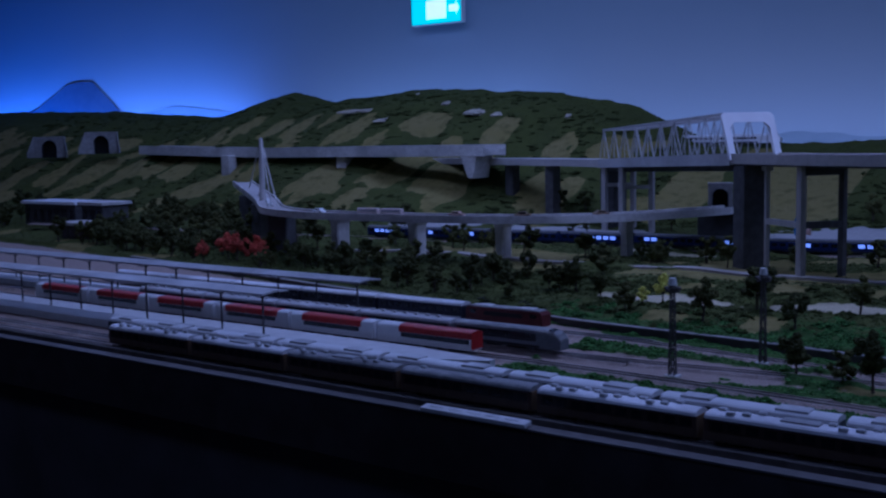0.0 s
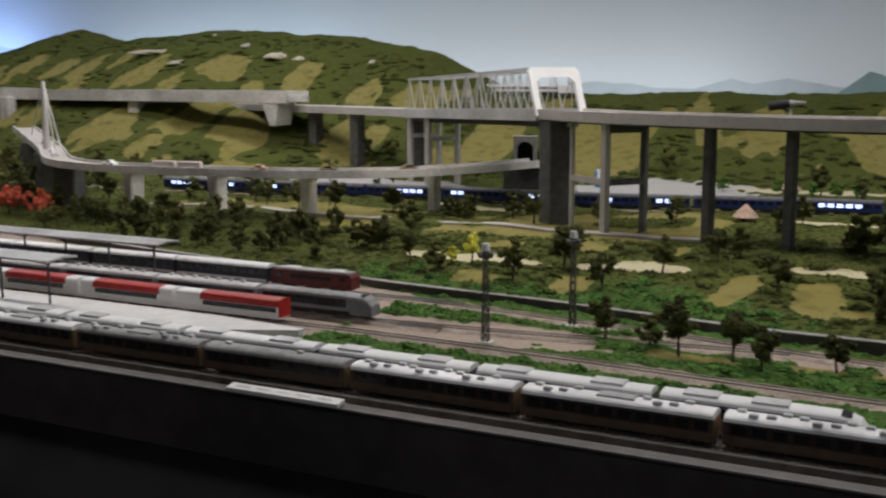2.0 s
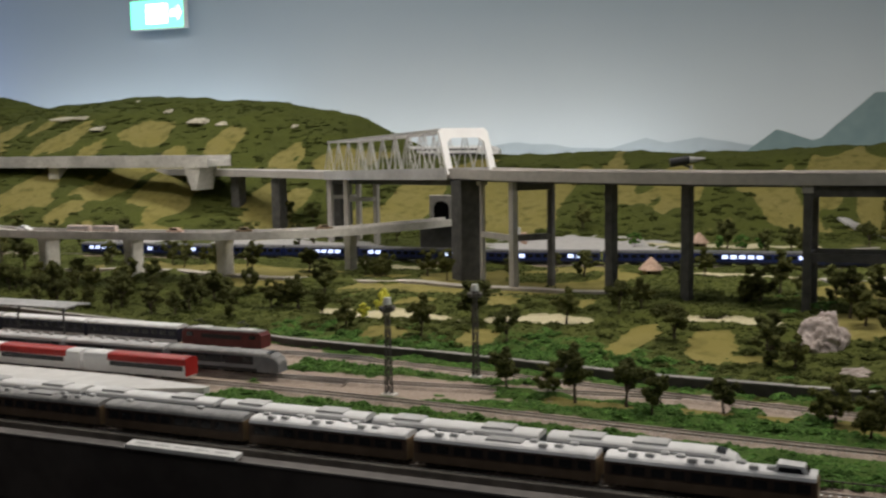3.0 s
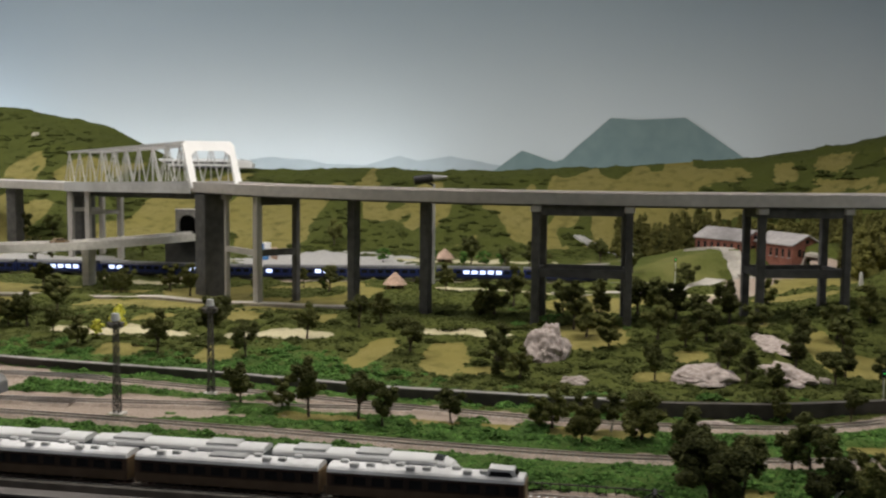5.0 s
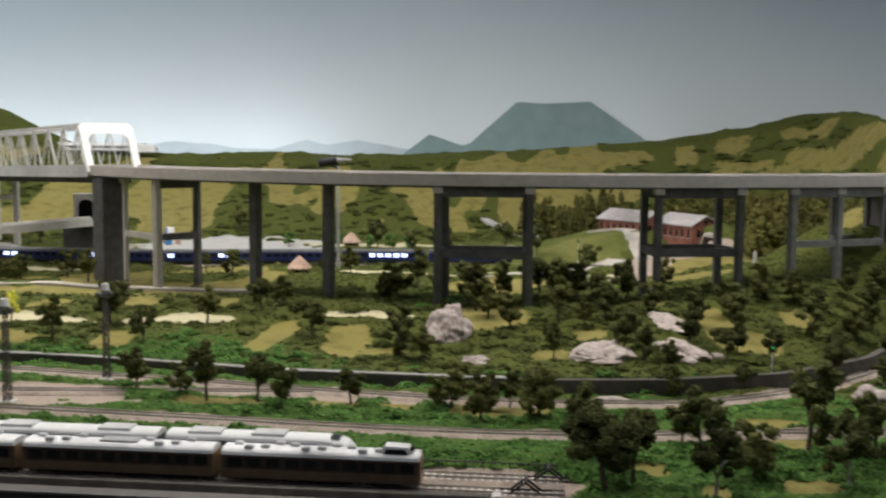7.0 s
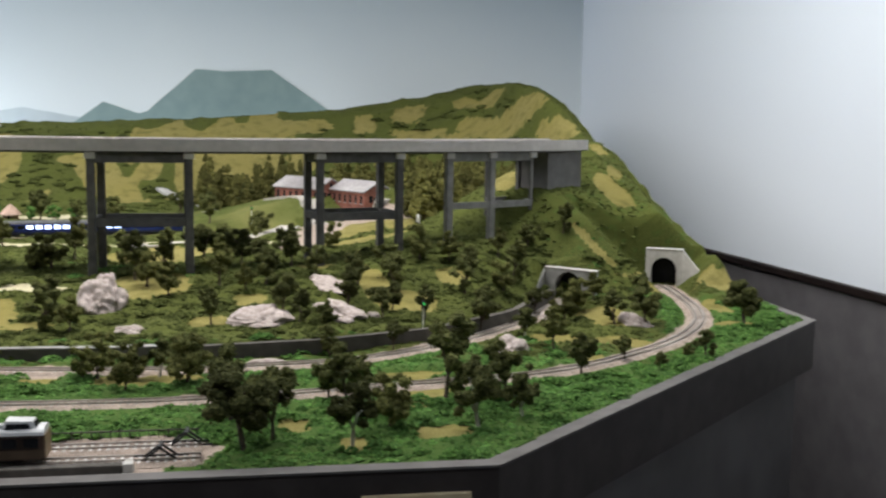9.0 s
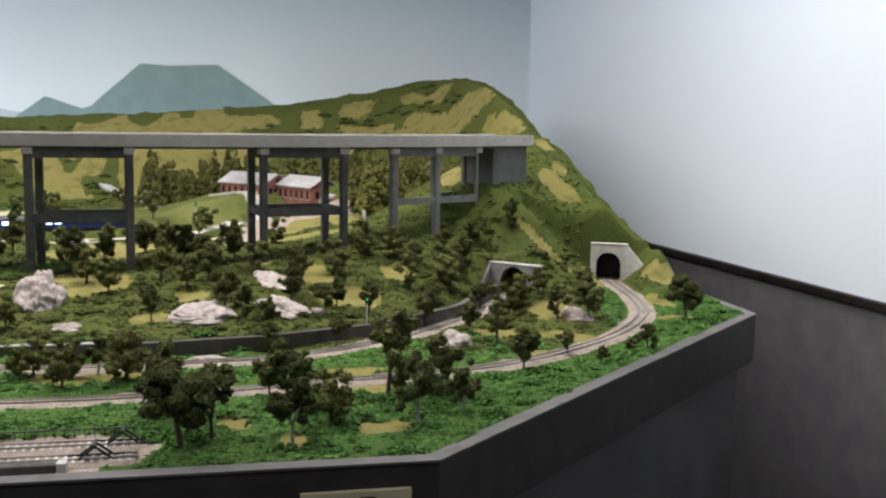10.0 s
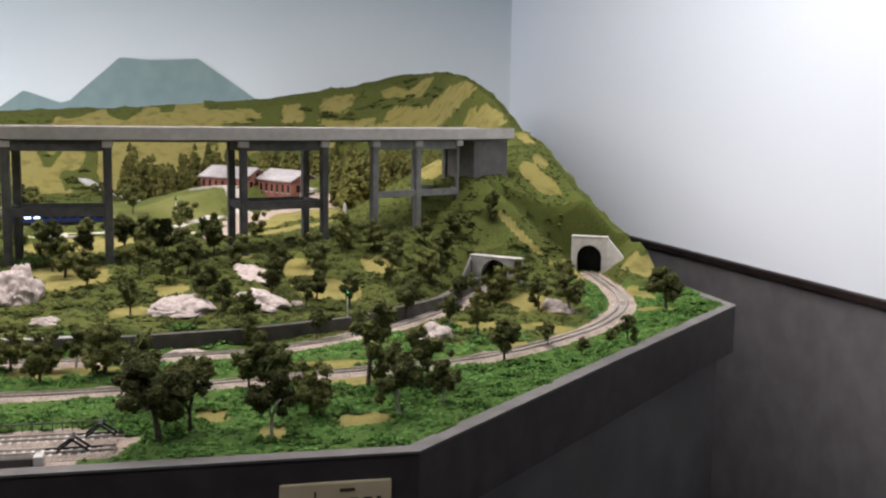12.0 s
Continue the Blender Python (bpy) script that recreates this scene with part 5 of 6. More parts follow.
# the brown express on the front siding, from its cab backwards
for i in range(7):
    x = -0.252 - 0.26 * i
    old = i == 3
    coach("train_coach", pose(x, 1.532, RAIL_Z), 0.252, BROWN, ROOFDARK if i in (3, 4) else ROOFGREY, "dark brown express coach with %s roof and ochre sill" % ("weathered grey" if i in (3, 4) else "light grey"), "brown express coaches",
          0.037, 0.043, stripe=SILLBROWN, sill=0.0115, windows=10, band=WINDOWBROWN, units=((0.10, 0.15, 0.27),) if i in (1, 4, 5) else (), vents=[v for v in vent_rows if not (i in (1, 4, 5) and 0.085 < v[0] < 0.15)] if not old else [(0.03, 0.0), (0.16, 0.0)], dome=i == 0)
# the white express beside it
for i in range(7):
    x = -0.345 - 0.258 * i
    coach("train_coach", pose(x, 1.588, RAIL_Z), 0.25, STEELBLUE, TRAINWHITE, "white-roofed express coach with slate-blue sides and roof units", "white express coaches", 0.037, 0.044, stripe=STEELBLUE, windows=9,
          nose=0.05 if i == 0 else 0, units=((0.03, 0.075, 0.36), (0.115 if i == 0 else 0.165, 0.16 if i == 0 else 0.21, 0.36)), unit_mat=ROOFMID)
# red and white railcars by the platform
for i in range(6):
    x = -1.115 - 0.24 - 0.246 * i
    coach("train_coach", pose(x, 1.845, RAIL_Z), 0.24, TRAINWHITE, TRAINWHITE if i else TRAINWHITE, "white railcar with red upper panel and dark window band", "red and white railcars", 0.036, 0.043, windows=0, cap=(0.06 if i == 0 else 0.035, 0.2395 if i == 0 else 0.205, TRAINRED))
# slate-blue railcar with a rounded nose
for i in range(5):
    x = -0.976 - 0.25 - 0.256 * i
    coach("train_coach", pose(x, 1.935, RAIL_Z), 0.25, SLATESIDE, ROOFDARK if i == 0 else ROOFMID, "dark slate-grey railcar with grey roof and black window band", "slate-grey railcars", 0.037, 0.044, stripe=BLACKIRON, windows=8, band=GLASSDARK, nose=0.045 if i == 0 else 0, vents=[(0.02 + 0.03 * k, 0.0) for k in range(7)] if i else ())


def locomotive(m, side, label):
    root = thing("locomotive", m, label, "locomotive")
    part("body", Mesh().loft([[(x, -0.018, 0.0065), (x, 0.018, 0.0065), (x, 0.018, h), (x, -0.018, h)] for x, h in ((0, 0.032), (0.006, 0.038), (0.194, 0.038), (0.2, 0.032))]), side, root)
    part("roof", Mesh().box(0.008, -0.015, 0.0382, 0.192, 0.015, 0.041, None, 0.001), ROOFDARK, root)
    for x in (0.04, 0.15):
        pan = part("pantograph", Mesh().bar((x - 0.02, 0, 0.043), (x + 0.01, 0, 0.050), 0.0015, 0.0015).bar((x + 0.01, 0, 0.050), (x - 0.01, 0, 0.056), 0.0015, 0.0015).bar((x - 0.01, -0.014, 0.056), (x - 0.01, 0.014, 0.056), 0.002, 0.002), BLACKIRON, root)
        part("insulator_board", Mesh().box(x - 0.022, -0.012, 0.0412, x + 0.022, 0.012, 0.043, None, 0.0008), LABELWHITE, root)
    for sgn in (-1, 1):
        part("grille", Mesh().box(0.05, sgn * 0.0183 - 0.0004, 0.022, 0.15, sgn * 0.0183 + 0.0004, 0.031), BLACKIRON, root)
        for x in (0.012, 0.17):
            part("cab_window", Mesh().box(x, sgn * 0.0183 - 0.0004, 0.024, x + 0.016, sgn * 0.0183 + 0.0004, 0.033), GLASSDARK, root)
    for bx in (0.04, 0.10, 0.16):
        part("bogie", Mesh().box(bx - 0.018, -0.0105, 0.0015, bx + 0.018, 0.0105, 0.0062, None, 0.001), BLACKIRON, root)
    return root


locomotive(pose(-1.338, 2.13, RAIL_Z), MAROON, "maroon electric locomotive with grey roof")
for i in range(5):
    coach("train_coach", pose(-1.598 - 0.256 * i, 2.13, RAIL_Z), 0.25, DARKCOACH, ROOFGREY, "blue-black sleeping coach with light grey roof at the platform", "blue-black coaches", 0.037, 0.044, stripe=SILVER, windows=10)


def far_pose(s):
    """Pose on the far line at s metres from its left end."""
    pts = along([(a, b, 0) for a, b in TRACKS["far"]], 0.02)
    run = 0.0
    for p, q in zip(pts, pts[1:]):
        d = (q - p).length
        if run + d >= s:
            c = p + (q - p) * ((s - run) / d)
            return c, math.degrees(math.atan2(q.y - p.y, q.x - p.x))
        run += d
    return pts[-1], 0


for i in range(10):
    s = 2.0 + 0.256 * i
    c, a = far_pose(s)
    mid, a = far_pose(s + 0.125)
    coach("train_coach", pose(c.x, c.y, 1.0627, 0, 0, a), 0.25, NIGHTBLUE, NIGHTROOF, "night-blue sleeping coach with lit windows below the viaduct", "night train coaches", 0.037, 0.042, stripe=DARKCOACH, windows=10,
          lit=((1, 2, 3, 4), (0, 6, 7), (), (3, 4, 5, 6, 7), (1, 2))[i % 5])

# white bullet train on the crest line
for i in range(2):
    x = -1.63 - 0.30 - 0.305 * i
    coach("train_coach", pose(x, 4.88, 1.358), 0.30, TRAINWHITE, TRAINWHITE, "white bullet train coach on the crest line", "bullet train coaches", 0.04, 0.045, stripe=STEELBLUE, windows=12, nose=0.1 if i == 0 else 0)


# ---------------------------------------------------------------- station
def build_platform(y0, y1, x1, top, tip, label):
    root = thing("station_platform", pose(0, 0, 0), label, "platform", "station platforms")
    for a in range(12):
        x0 = -9.4 + a * (x1 - tip + 9.4) / 12
        part("platform_slab", Mesh().box(x0, y0, BOARD_Z, x0 + (x1 - tip + 9.4) / 12 - 0.001, y1, top, None, 0.0008), LABELWHITE, root)
    ym = y0 + (y1 - y0) * 0.75
    part("platform_end", Mesh().loft([[(x1 - tip, y0, z), (x1 - tip, y1, z), (x1, ym + 0.012, z), (x1, ym - 0.004, z)] for z in (BOARD_Z, top)]), LABELWHITE, root)
    return root


build_platform(1.672, 1.80, -1.03, BOARD_Z + 0.017, 0.22, "pale concrete island platform between the tracks")
build_platform(1.985, 2.07, -1.25, BOARD_Z + 0.017, 0.08, "pale concrete rear platform")


def build_canopy(y0, y1, x1, z, label, mat):
    root = thing("platform_canopy", pose(0, 0, 0), label, "canopy", "platform canopies")
    ym = (y0 + y1) / 2
    part("canopy_roof", Mesh().loft([[(x, y0, z), (x, ym, z + 0.004), (x, y1, z), (x, y1, z + 0.004), (x, ym, z + 0.008), (x, y0, z + 0.004)] for x in (-9.4, x1)]), mat, root)
    part("ridge_beam", Mesh().box(-9.4, ym - 0.003, z - 0.006, x1 - 0.01, ym + 0.003, z + 0.003), SHADED_GREY, root)
    for i in range(34):
        x = x1 - 0.04 - 0.13 * i
        part("post", Mesh().tube((x, ym, BOARD_Z + 0.017), (x, ym, z), 0.0022, None, 8), SHADED_GREY, root)
        part("bracket", Mesh().bar((x, y0 + 0.008, z - 0.001), (x, ym, z - 0.012), 0.002, 0.002).bar((x, y1 - 0.008, z - 0.001), (x, ym, z - 0.012), 0.002, 0.002), SHADED_GREY, root)
    return root


build_canopy(1.70, 1.775, -1.55, 1.098, "long pale grey canopy over the island platform", ROOFMID)
build_canopy(1.99, 2.065, -1.545, 1.088, "long grey canopy over the rear platform", ACGREY)


def build_mast(x, y, h):
    root = thing("light_mast", pose(x, y, gz(x, y)), "grey lattice yard light mast with a lamp cluster", "light mast", "yard light masts")
    for sx, sy in ((-1, -1), (1, -1), (1, 1), (-1, 1)):
        part("leg", Mesh().tube((sx * 0.0048, sy * 0.0048, 0), (sx * 0.0028, sy * 0.0028, h * 0.93), 0.0014, 0.001, 6), MASTGREY, root)
    for i in range(9):
        z0, z1 = h * 0.1 * i, h * 0.1 * (i + 1)
        a, b = 0.0048 - 0.00022 * i, 0.0048 - 0.00022 * (i + 1)
        part("lattice", Mesh().bar((-a, -a, z0), (b, -b, z1), 0.001, 0.001).bar((a, -a, z0), (b, b, z1), 0.001, 0.001).bar((a, a, z0), (-b, b, z1), 0.001, 0.001).bar((-a, a, z0), (-b, -b, z1), 0.001, 0.001), MASTGREY, root)
    part("platform_ring", Mesh().tube((0, 0, h * 0.86), (0, 0, h * 0.875), 0.012, None, 12), MASTGREY, root)
    for k in range(6):
        a = k * math.pi / 3
        part("lamp_head", Mesh().tube((0.006 * math.cos(a), 0.006 * math.sin(a), h * 0.9), (0.013 * math.cos(a), 0.013 * math.sin(a), h * 0.885), 0.003, 0.005, 10), MASTGREY, root)
    part("top_cap", Mesh().tube((0, 0, h * 0.93), (0, 0, h), 0.008, 0.006, 10), LABELWHITE, root)
    part("footing", Mesh().box(-0.012, -0.012, -0.003, 0.012, 0.012, 0.004, None, 0.001), PALE, root)


build_mast(-0.731, 1.885, 0.172)
build_mast(-0.64, 2.065, 0.175)


def build_signal(x, y, h):
    root = thing("railway_signal", pose(x, y, gz(x, y)), "slim railway signal showing a green lamp", "signal", "railway signals")
    part("post", Mesh().tube((0, 0, -0.005), (0, 0, h - 0.011), 0.0011, None, 8), LABELWHITE, root)
    head = part("signal_head", Mesh().box(-0.0028, -0.003, h - 0.011, 0.0028, 0.003, h + 0.001, None, 0.001), BLACKIRON, root)
    part("green_lamp", Mesh().tube((0, -0.003, h - 0.004), (0, -0.0046, h - 0.004), 0.0014, None, 10), SIGNALGREEN, head, "glowing green lamp")
    part("ladder", Mesh().bar((0.004, 0, 0), (0.003, 0, h - 0.016), 0.0008, 0.0008), BLACKIRON, root)


build_signal(0.542, 2.168, 0.066)
build_signal(0.22, 3.42, 0.085)


# ---------------------------------------------------------------- things beyond the viaduct
def build_spotlight():
    x, y = -0.455, 3.2
    root = thing("spotlight", pose(x, y, gz(x, y)), "black spotlight on a thin white pole behind the viaduct", "spotlight")
    h = 1.352 - gz(x, y)
    part("pole", Mesh().tube((0, 0, -0.01), (0, 0, h), 0.005, 0.004, 10), ACGREY, root)
    part("housing", Mesh().tube((-0.055, -0.01, h + 0.008), (-0.005, 0.005, h + 0.016), 0.013, 0.012, 14), BLACKIRON, root)
    part("tail", Mesh().tube((-0.005, 0.005, h + 0.016), (0.035, 0.015, h + 0.018), 0.009, 0.003, 12), ACGREY, root, "bright metal tail")
    part("yoke", Mesh().bar((0, 0, h - 0.005), (-0.04, 0.0, h + 0.01), 0.006, 0.006), BLACKIRON, root)


build_spotlight()


def build_brick_house(x, y, z, yaw, length, width, wall, rise, label):
    root = thing("brick_building", pose(x, y, z, 0, 0, yaw), label, "building", "brick works buildings")
    part("wall", Mesh().box(0, 0, -0.045, length, width, wall), BRICK, root)
    for xe in (-0.0, length):
        part("gable", Mesh().loft([[(xe - 0.001, 0, wall), (xe - 0.001, width, wall), (xe - 0.001, width / 2, wall + rise)], [(xe + 0.001, 0, wall), (xe + 0.001, width, wall), (xe + 0.001, width / 2, wall + rise)]]), BRICK, root)
    for a, b in ((-0.006, width / 2), (width + 0.006, width / 2)):
        zz = wall - 0.002
        part("roof", Mesh().loft([[(-0.008, a, zz), (-0.008, b, wall + rise + 0.001), (-0.008, b, wall + rise + 0.005), (-0.008, a, zz + 0.004)], [(length + 0.008, a, zz), (length + 0.008, b, wall + rise + 0.001), (length + 0.008, b, wall + rise + 0.005), (length + 0.008, a, zz + 0.004)]]), SLATE, root, "grey-white ribbed roof")
    n = max(4, round(length / 0.03))
    for i in range(n):
        xx = length * (i + 0.5) / n
        w = part("window", Mesh().box(xx - 0.005, -0.0012, wall * 0.25, xx + 0.005, 0.001, wall * 0.75), GLASSDARK, root)
        part("sill", Mesh().box(xx - 0.0065, -0.0025, wall * 0.25 - 0.003, xx + 0.0065, 0.0005, wall * 0.25 - 0.0005), SLATE, w)
        part("pilaster", Mesh().box(length * i / n, -0.002, 0, length * i / n + 0.004, 0.001, wall - 0.003), BRICK, root)
    part("door", Mesh().box(length - 0.001, width * 0.35, 0, length + 0.0012, width * 0.65, wall * 0.65), TUNNELDARK, root)
    part("round_window", Mesh().tube((length, width / 2, wall + rise * 0.4), (length + 0.0016, width / 2, wall + rise * 0.4), 0.007, None, 12), GLASSDARK, root)
    for s in (0.25, 0.75):
        part("window", Mesh().box(length - 0.001, width * s - 0.006, wall * 0.3, length + 0.0014, width * s + 0.006, wall * 0.75), GLASSDARK, root)


build_brick_house(0.295, 3.87, 1.126, -50, 0.21, 0.11, 0.044, 0.030, "long red brick works hall with grey-white roof")
build_brick_house(0.475, 3.73, 1.122, -59, 0.175, 0.105, 0.048, 0.028, "red brick works hall with gable and grey-white roof")


def build_hut(x, y, r, h):
    root = thing("thatched_hut", pose(x, y, gz(x, y) - 0.002), "small round hut with pinkish thatched roof", "hut", "thatched huts")
    part("wall", Mesh().tube((0, 0, 0), (0, 0, h * 0.4), r * 0.72, None, 10), TAN, root)
    rings = []
    for t, k in ((0, 1.0), (0.45, 0.62), (0.8, 0.28), (1.0, 0.1)):
        rings.append([(r * k * math.cos(a), r * k * math.sin(a), h * 0.36 + h * 0.64 * t) for a in (2 * math.pi * i / 14 for i in range(14))])
    part("roof", Mesh().loft(rings), THATCH, root)
    part("door", Mesh().box(-0.004, -r * 0.75, 0, 0.004, -r * 0.69, h * 0.3), TUNNELDARK, root)


build_hut(-0.53, 3.05, 0.034, 0.05)
build_hut(-0.548, 3.86, 0.036, 0.052)


def build_panel_stand():
    z = gz(-1.2, 3.9)
    root = thing("display_stand", pose(-1.19, 3.86, z), "small blue and white display stand", "display stand")
    part("blue_panel", Mesh().box(-0.022, 0, 0.0, 0.0, 0.012, 0.06, None, 0.002), SIGNBLUE, root)
    part("white_panel", Mesh().box(-0.012, -0.004, 0.03, 0.012, 0.0, 0.064, None, 0.001), WHITE, root)
    part("pink_panel", Mesh().box(0.012, 0, 0.0, 0.034, 0.01, 0.045, None, 0.002), THATCH, root)


build_panel_stand()


def build_monument(x, y, h):
    root = thing("monument", pose(x, y, gz(x, y) - 0.002), "small white stone obelisk on a plinth", "monument", "white monuments")
    part("plinth", Mesh().box(-0.008, -0.008, 0, 0.008, 0.008, h * 0.25, None, 0.002), PALE, root)
    part("shaft", Mesh().loft([[(-a, -a, z), (a, -a, z), (a, a, z), (-a, a, z)] for a, z in ((0.005, h * 0.25), (0.0035, h * 0.85), (0.001, h))]), PALE, root)


build_monument(0.09, 3.98, 0.03)
build_monument(0.645, 2.95, 0.045)


def build_road():
    root = thing("road", pose(0, 0, 0), "narrow pale grey country road", "road", "", "structure")
    for name, w in (("lane", 0.018), ("drive", 0.029)):
        line = along([(x, y, 0) for x, y in TRACKS[name]], 0.03)
        part("carriageway", ribbon(Mesh(), line, -w, w, -0.004, 0.007, gz), ASPHALT, root)
    line = along([(-0.06, 3.83, 0), (0.02, 3.92, 0), (0.07, 4.05, 0), (0.10, 4.22, 0)], 0.03)
    part("carriageway", ribbon(Mesh(), line, -0.016, 0.016, -0.004, 0.004, gz), ASPHALT, root)
    line = along([(0.42, 3.60, 0), (0.52, 3.57, 0), (0.64, 3.52, 0)], 0.03)
    part("carriageway", ribbon(Mesh(), line, -0.05, 0.04, -0.004, 0.005, gz), ASPHALT, root)
    line = along([(-0.12, 4.4, 0), (-0.02, 4.3, 0), (0.1, 4.22, 0)], 0.03)
    part("carriageway", ribbon(Mesh(), line, -0.03, 0.03, -0.004, 0.005, gz), GRAVEL, root)


build_road()


def build_car(x, y, z, yaw, mat, label):
    root = thing("model_car", pose(x, y, z, 0, 0, yaw), label, "car", "model cars")
    part("body", Mesh().box(-0.024, -0.010, 0.003, 0.024, 0.010, 0.011, None, 0.002), mat, root)
    cab = part("cabin", Mesh().loft([[(-0.016, -0.009, 0.011), (0.014, -0.009, 0.011), (0.014, 0.009, 0.011), (-0.016, 0.009, 0.011)], [(-0.012, -0.008, 0.017), (0.008, -0.008, 0.017), (0.008, 0.008, 0.017), (-0.012, 0.008, 0.017)]]), mat, root)
    part("side_glass", Mesh().box(-0.011, -0.0092, 0.0118, 0.009, 0.0092, 0.0155), GLASSDARK, cab)
    for wx in (-0.015, 0.015):
        for wy in (-0.0095, 0.0095):
            part("wheel", Mesh().tube((wx, wy - 0.001, 0.004), (wx, wy + 0.001, 0.004), 0.004, None, 10), BLACKIRON, root)


def bridge_spot(x, across=-0.038):
    """Place and heading on the low bridge at x."""
    p = along(LOW, 0.02)
    i = min(range(len(p) - 1), key=lambda k: abs(p[k].x - x))
    d = p[i + 1] - p[i]
    n = Vector((-d.y, d.x, 0)).normalized()
    return p[i] + n * across, math.degrees(math.atan2(d.y, d.x))


for x, mat, label in ((-2.30, WHITE, "small white model car on the road bridge"), (-1.80, THATCH, "small pinkish model car on the road bridge"), (-1.46, TAN, "small ochre model van on the road bridge"), (-1.62, TAN, "small ochre model car on the road bridge"),
                      (-2.72, WHITE, "small white model car on the bridge ramp"), (-2.86, WHITE, "small white model car on the bridge ramp"), (-3.10, PALE, "small pale grey model car on the bridge ramp")):
    c, turn = bridge_spot(x)
    build_car(c.x, c.y, c.z - 0.0035, turn, mat, label)


def build_bus(x):
    c, turn = bridge_spot(x, -0.045)
    root = thing("model_bus", pose(c.x, c.y, c.z - 0.0035, 0, 0, turn), "long pinkish-white model coach on the road bridge", "bus", "model buses")
    part("body", Mesh().box(-0.038, -0.0085, 0.003, 0.038, 0.0085, 0.022, None, 0.002), BUSPINK, root)
    for sgn in (-1, 1):
        part("window_band", Mesh().box(-0.034, sgn * 0.0087 - 0.0003, 0.0125, 0.034, sgn * 0.0087 + 0.0003, 0.018), ACGREY, root, "grey window band")
    for wx in (-0.024, 0.024):
        for wy in (-0.0078, 0.0078):
            part("wheel", Mesh().tube((wx, wy - 0.0008, 0.0035), (wx, wy + 0.0008, 0.0035), 0.0035, None, 10), BLACKIRON, root)


build_bus(-2.10)
build_bus(-2.005)


def build_town_block(x, y, w, d, h, roof, label):
    z = gz(x, y) - 0.01
    root = thing("station_building", pose(x, y, z), label, "building", "town buildings")
    part("wall", Mesh().box(0, 0, 0, w, d, h, None, 0.003), SHADED_GREY, root)
    part("roof", Mesh().box(-0.012, -0.012, h + 0.0005, w + 0.012, d + 0.012, h + 0.014, None, 0.002), roof, root, "flat pale roof")
    n = max(3, round(w / 0.06))
    for i in range(n):
        xx = w * (i + 0.5) / n
        part("window", Mesh().box(xx - 0.018, -0.002, h * 0.25, xx + 0.018, 0.001, h * 0.8), GLASSDARK, root)


build_town_block(-4.75, 3.12, 0.42, 0.15, 0.115, WHITE, "low station hall with flat white roof and dark windows")
build_town_block(-4.22, 3.08, 0.16, 0.14, 0.11, PALE, "small grey block beside the station hall")
build_town_block(-4.05, 2.86, 0.22, 0.10, 0.07, PALE, "low grey shed with pale roof by the yard")


# ---------------------------------------------------------------- rocks
def build_rock(x, y, w, d, h, seed, label, mat=ROCK, yaw=None):
    """A weathered plaster outcrop: a tilted, ledged slab that rises to the back."""
    rnd = np.random.RandomState(seed)
    bm = bmesh.new()
    bmesh.ops.create_icosphere(bm, subdivisions=5, radius=1)
    tilt = 0.25 + 0.3 * rnd.rand()
    for v in bm.verts:
        p = v.co * 1.5 + Vector((seed * 3.1, seed * 1.7, 0))
        k = 1 + 0.34 * noise.noise(p) + 0.13 * noise.noise(p * 2.3)
        q = v.co * k
        zz = max(q.z, -0.25)
        zz *= 0.75 + tilt * q.y                              # higher at the back
        f = zz * 4.0 + 1.2 * noise.noise(p * 1.1) + 1.1 * q.x    # slanting ledges
        zz += 0.30 * (math.floor(f) + min(1.0, (f - math.floor(f)) * 2.5) - f) / 4.0
        zz += 0.035 * noise.noise(p * 3.3)
        zz -= 0.10 * max(0.0, 1 - 5 * abs(noise.noise(p * 1.7 + Vector((7, 3, 1)))))      # cracks
        v.co = Vector((q.x * w / 2, q.y * d / 2, zz * h))
    me = bpy.data.meshes.new("rock")
    bm.to_mesh(me)
    bm.free()
    me.materials.append(mat)
    me.polygons.foreach_set("use_smooth", [True] * len(me.polygons))
    ob = tagged(new("rock_outcrop", me), label, "rock", "pale outcrops")
    ob.matrix_basis = pose(x, y, gz(x, y), 0, 0, rnd.rand() * 30 - 15 if yaw is None else yaw)


for i, (x, y, w, d, h, yaw) in enumerate(((-0.05, 2.335, 0.084, 0.085, 0.08, 5), (0.015, 2.20, 0.055, 0.035, 0.016, 0), (0.245, 2.215, 0.115, 0.10, 0.03, -8), (0.387, 2.40, 0.062, 0.16, 0.022, 30), (0.392, 2.25, 0.075, 0.125, 0.026, 32),
                                          (0.455, 2.24, 0.03, 0.02, 0.012, 0), (0.69, 2.075, 0.07, 0.06, 0.034, 10), (0.985, 2.255, 0.045, 0.085, 0.024, 25), (0.255, 2.035, 0.07, 0.018, 0.008, 0), (0.83, 2.36, 0.03, 0.03, 0.02, 0))):
    build_rock(x, y, w, d, h, i + 1, "pale pinkish-grey rock outcrop in the meadow", ROCK, yaw)
for i, (x, y, w, d, h) in enumerate(((-3.10, 4.62, 0.10, 0.13, 0.035), (-3.86, 4.56, 0.05, 0.22, 0.02), (-3.76, 4.56, 0.045, 0.2, 0.02), (-3.58, 4.46, 0.06, 0.12, 0.02), (-3.36, 4.72, 0.045, 0.06, 0.02), (-3.62, 4.80, 0.03, 0.04, 0.015), (-2.96, 4.60, 0.06, 0.05, 0.02), (-2.62, 4.72, 0.03, 0.04, 0.02))):
    build_rock(x, y, w, d, h, i + 20, "pale rock on the wooded hillside", CREAMROCK, -8)

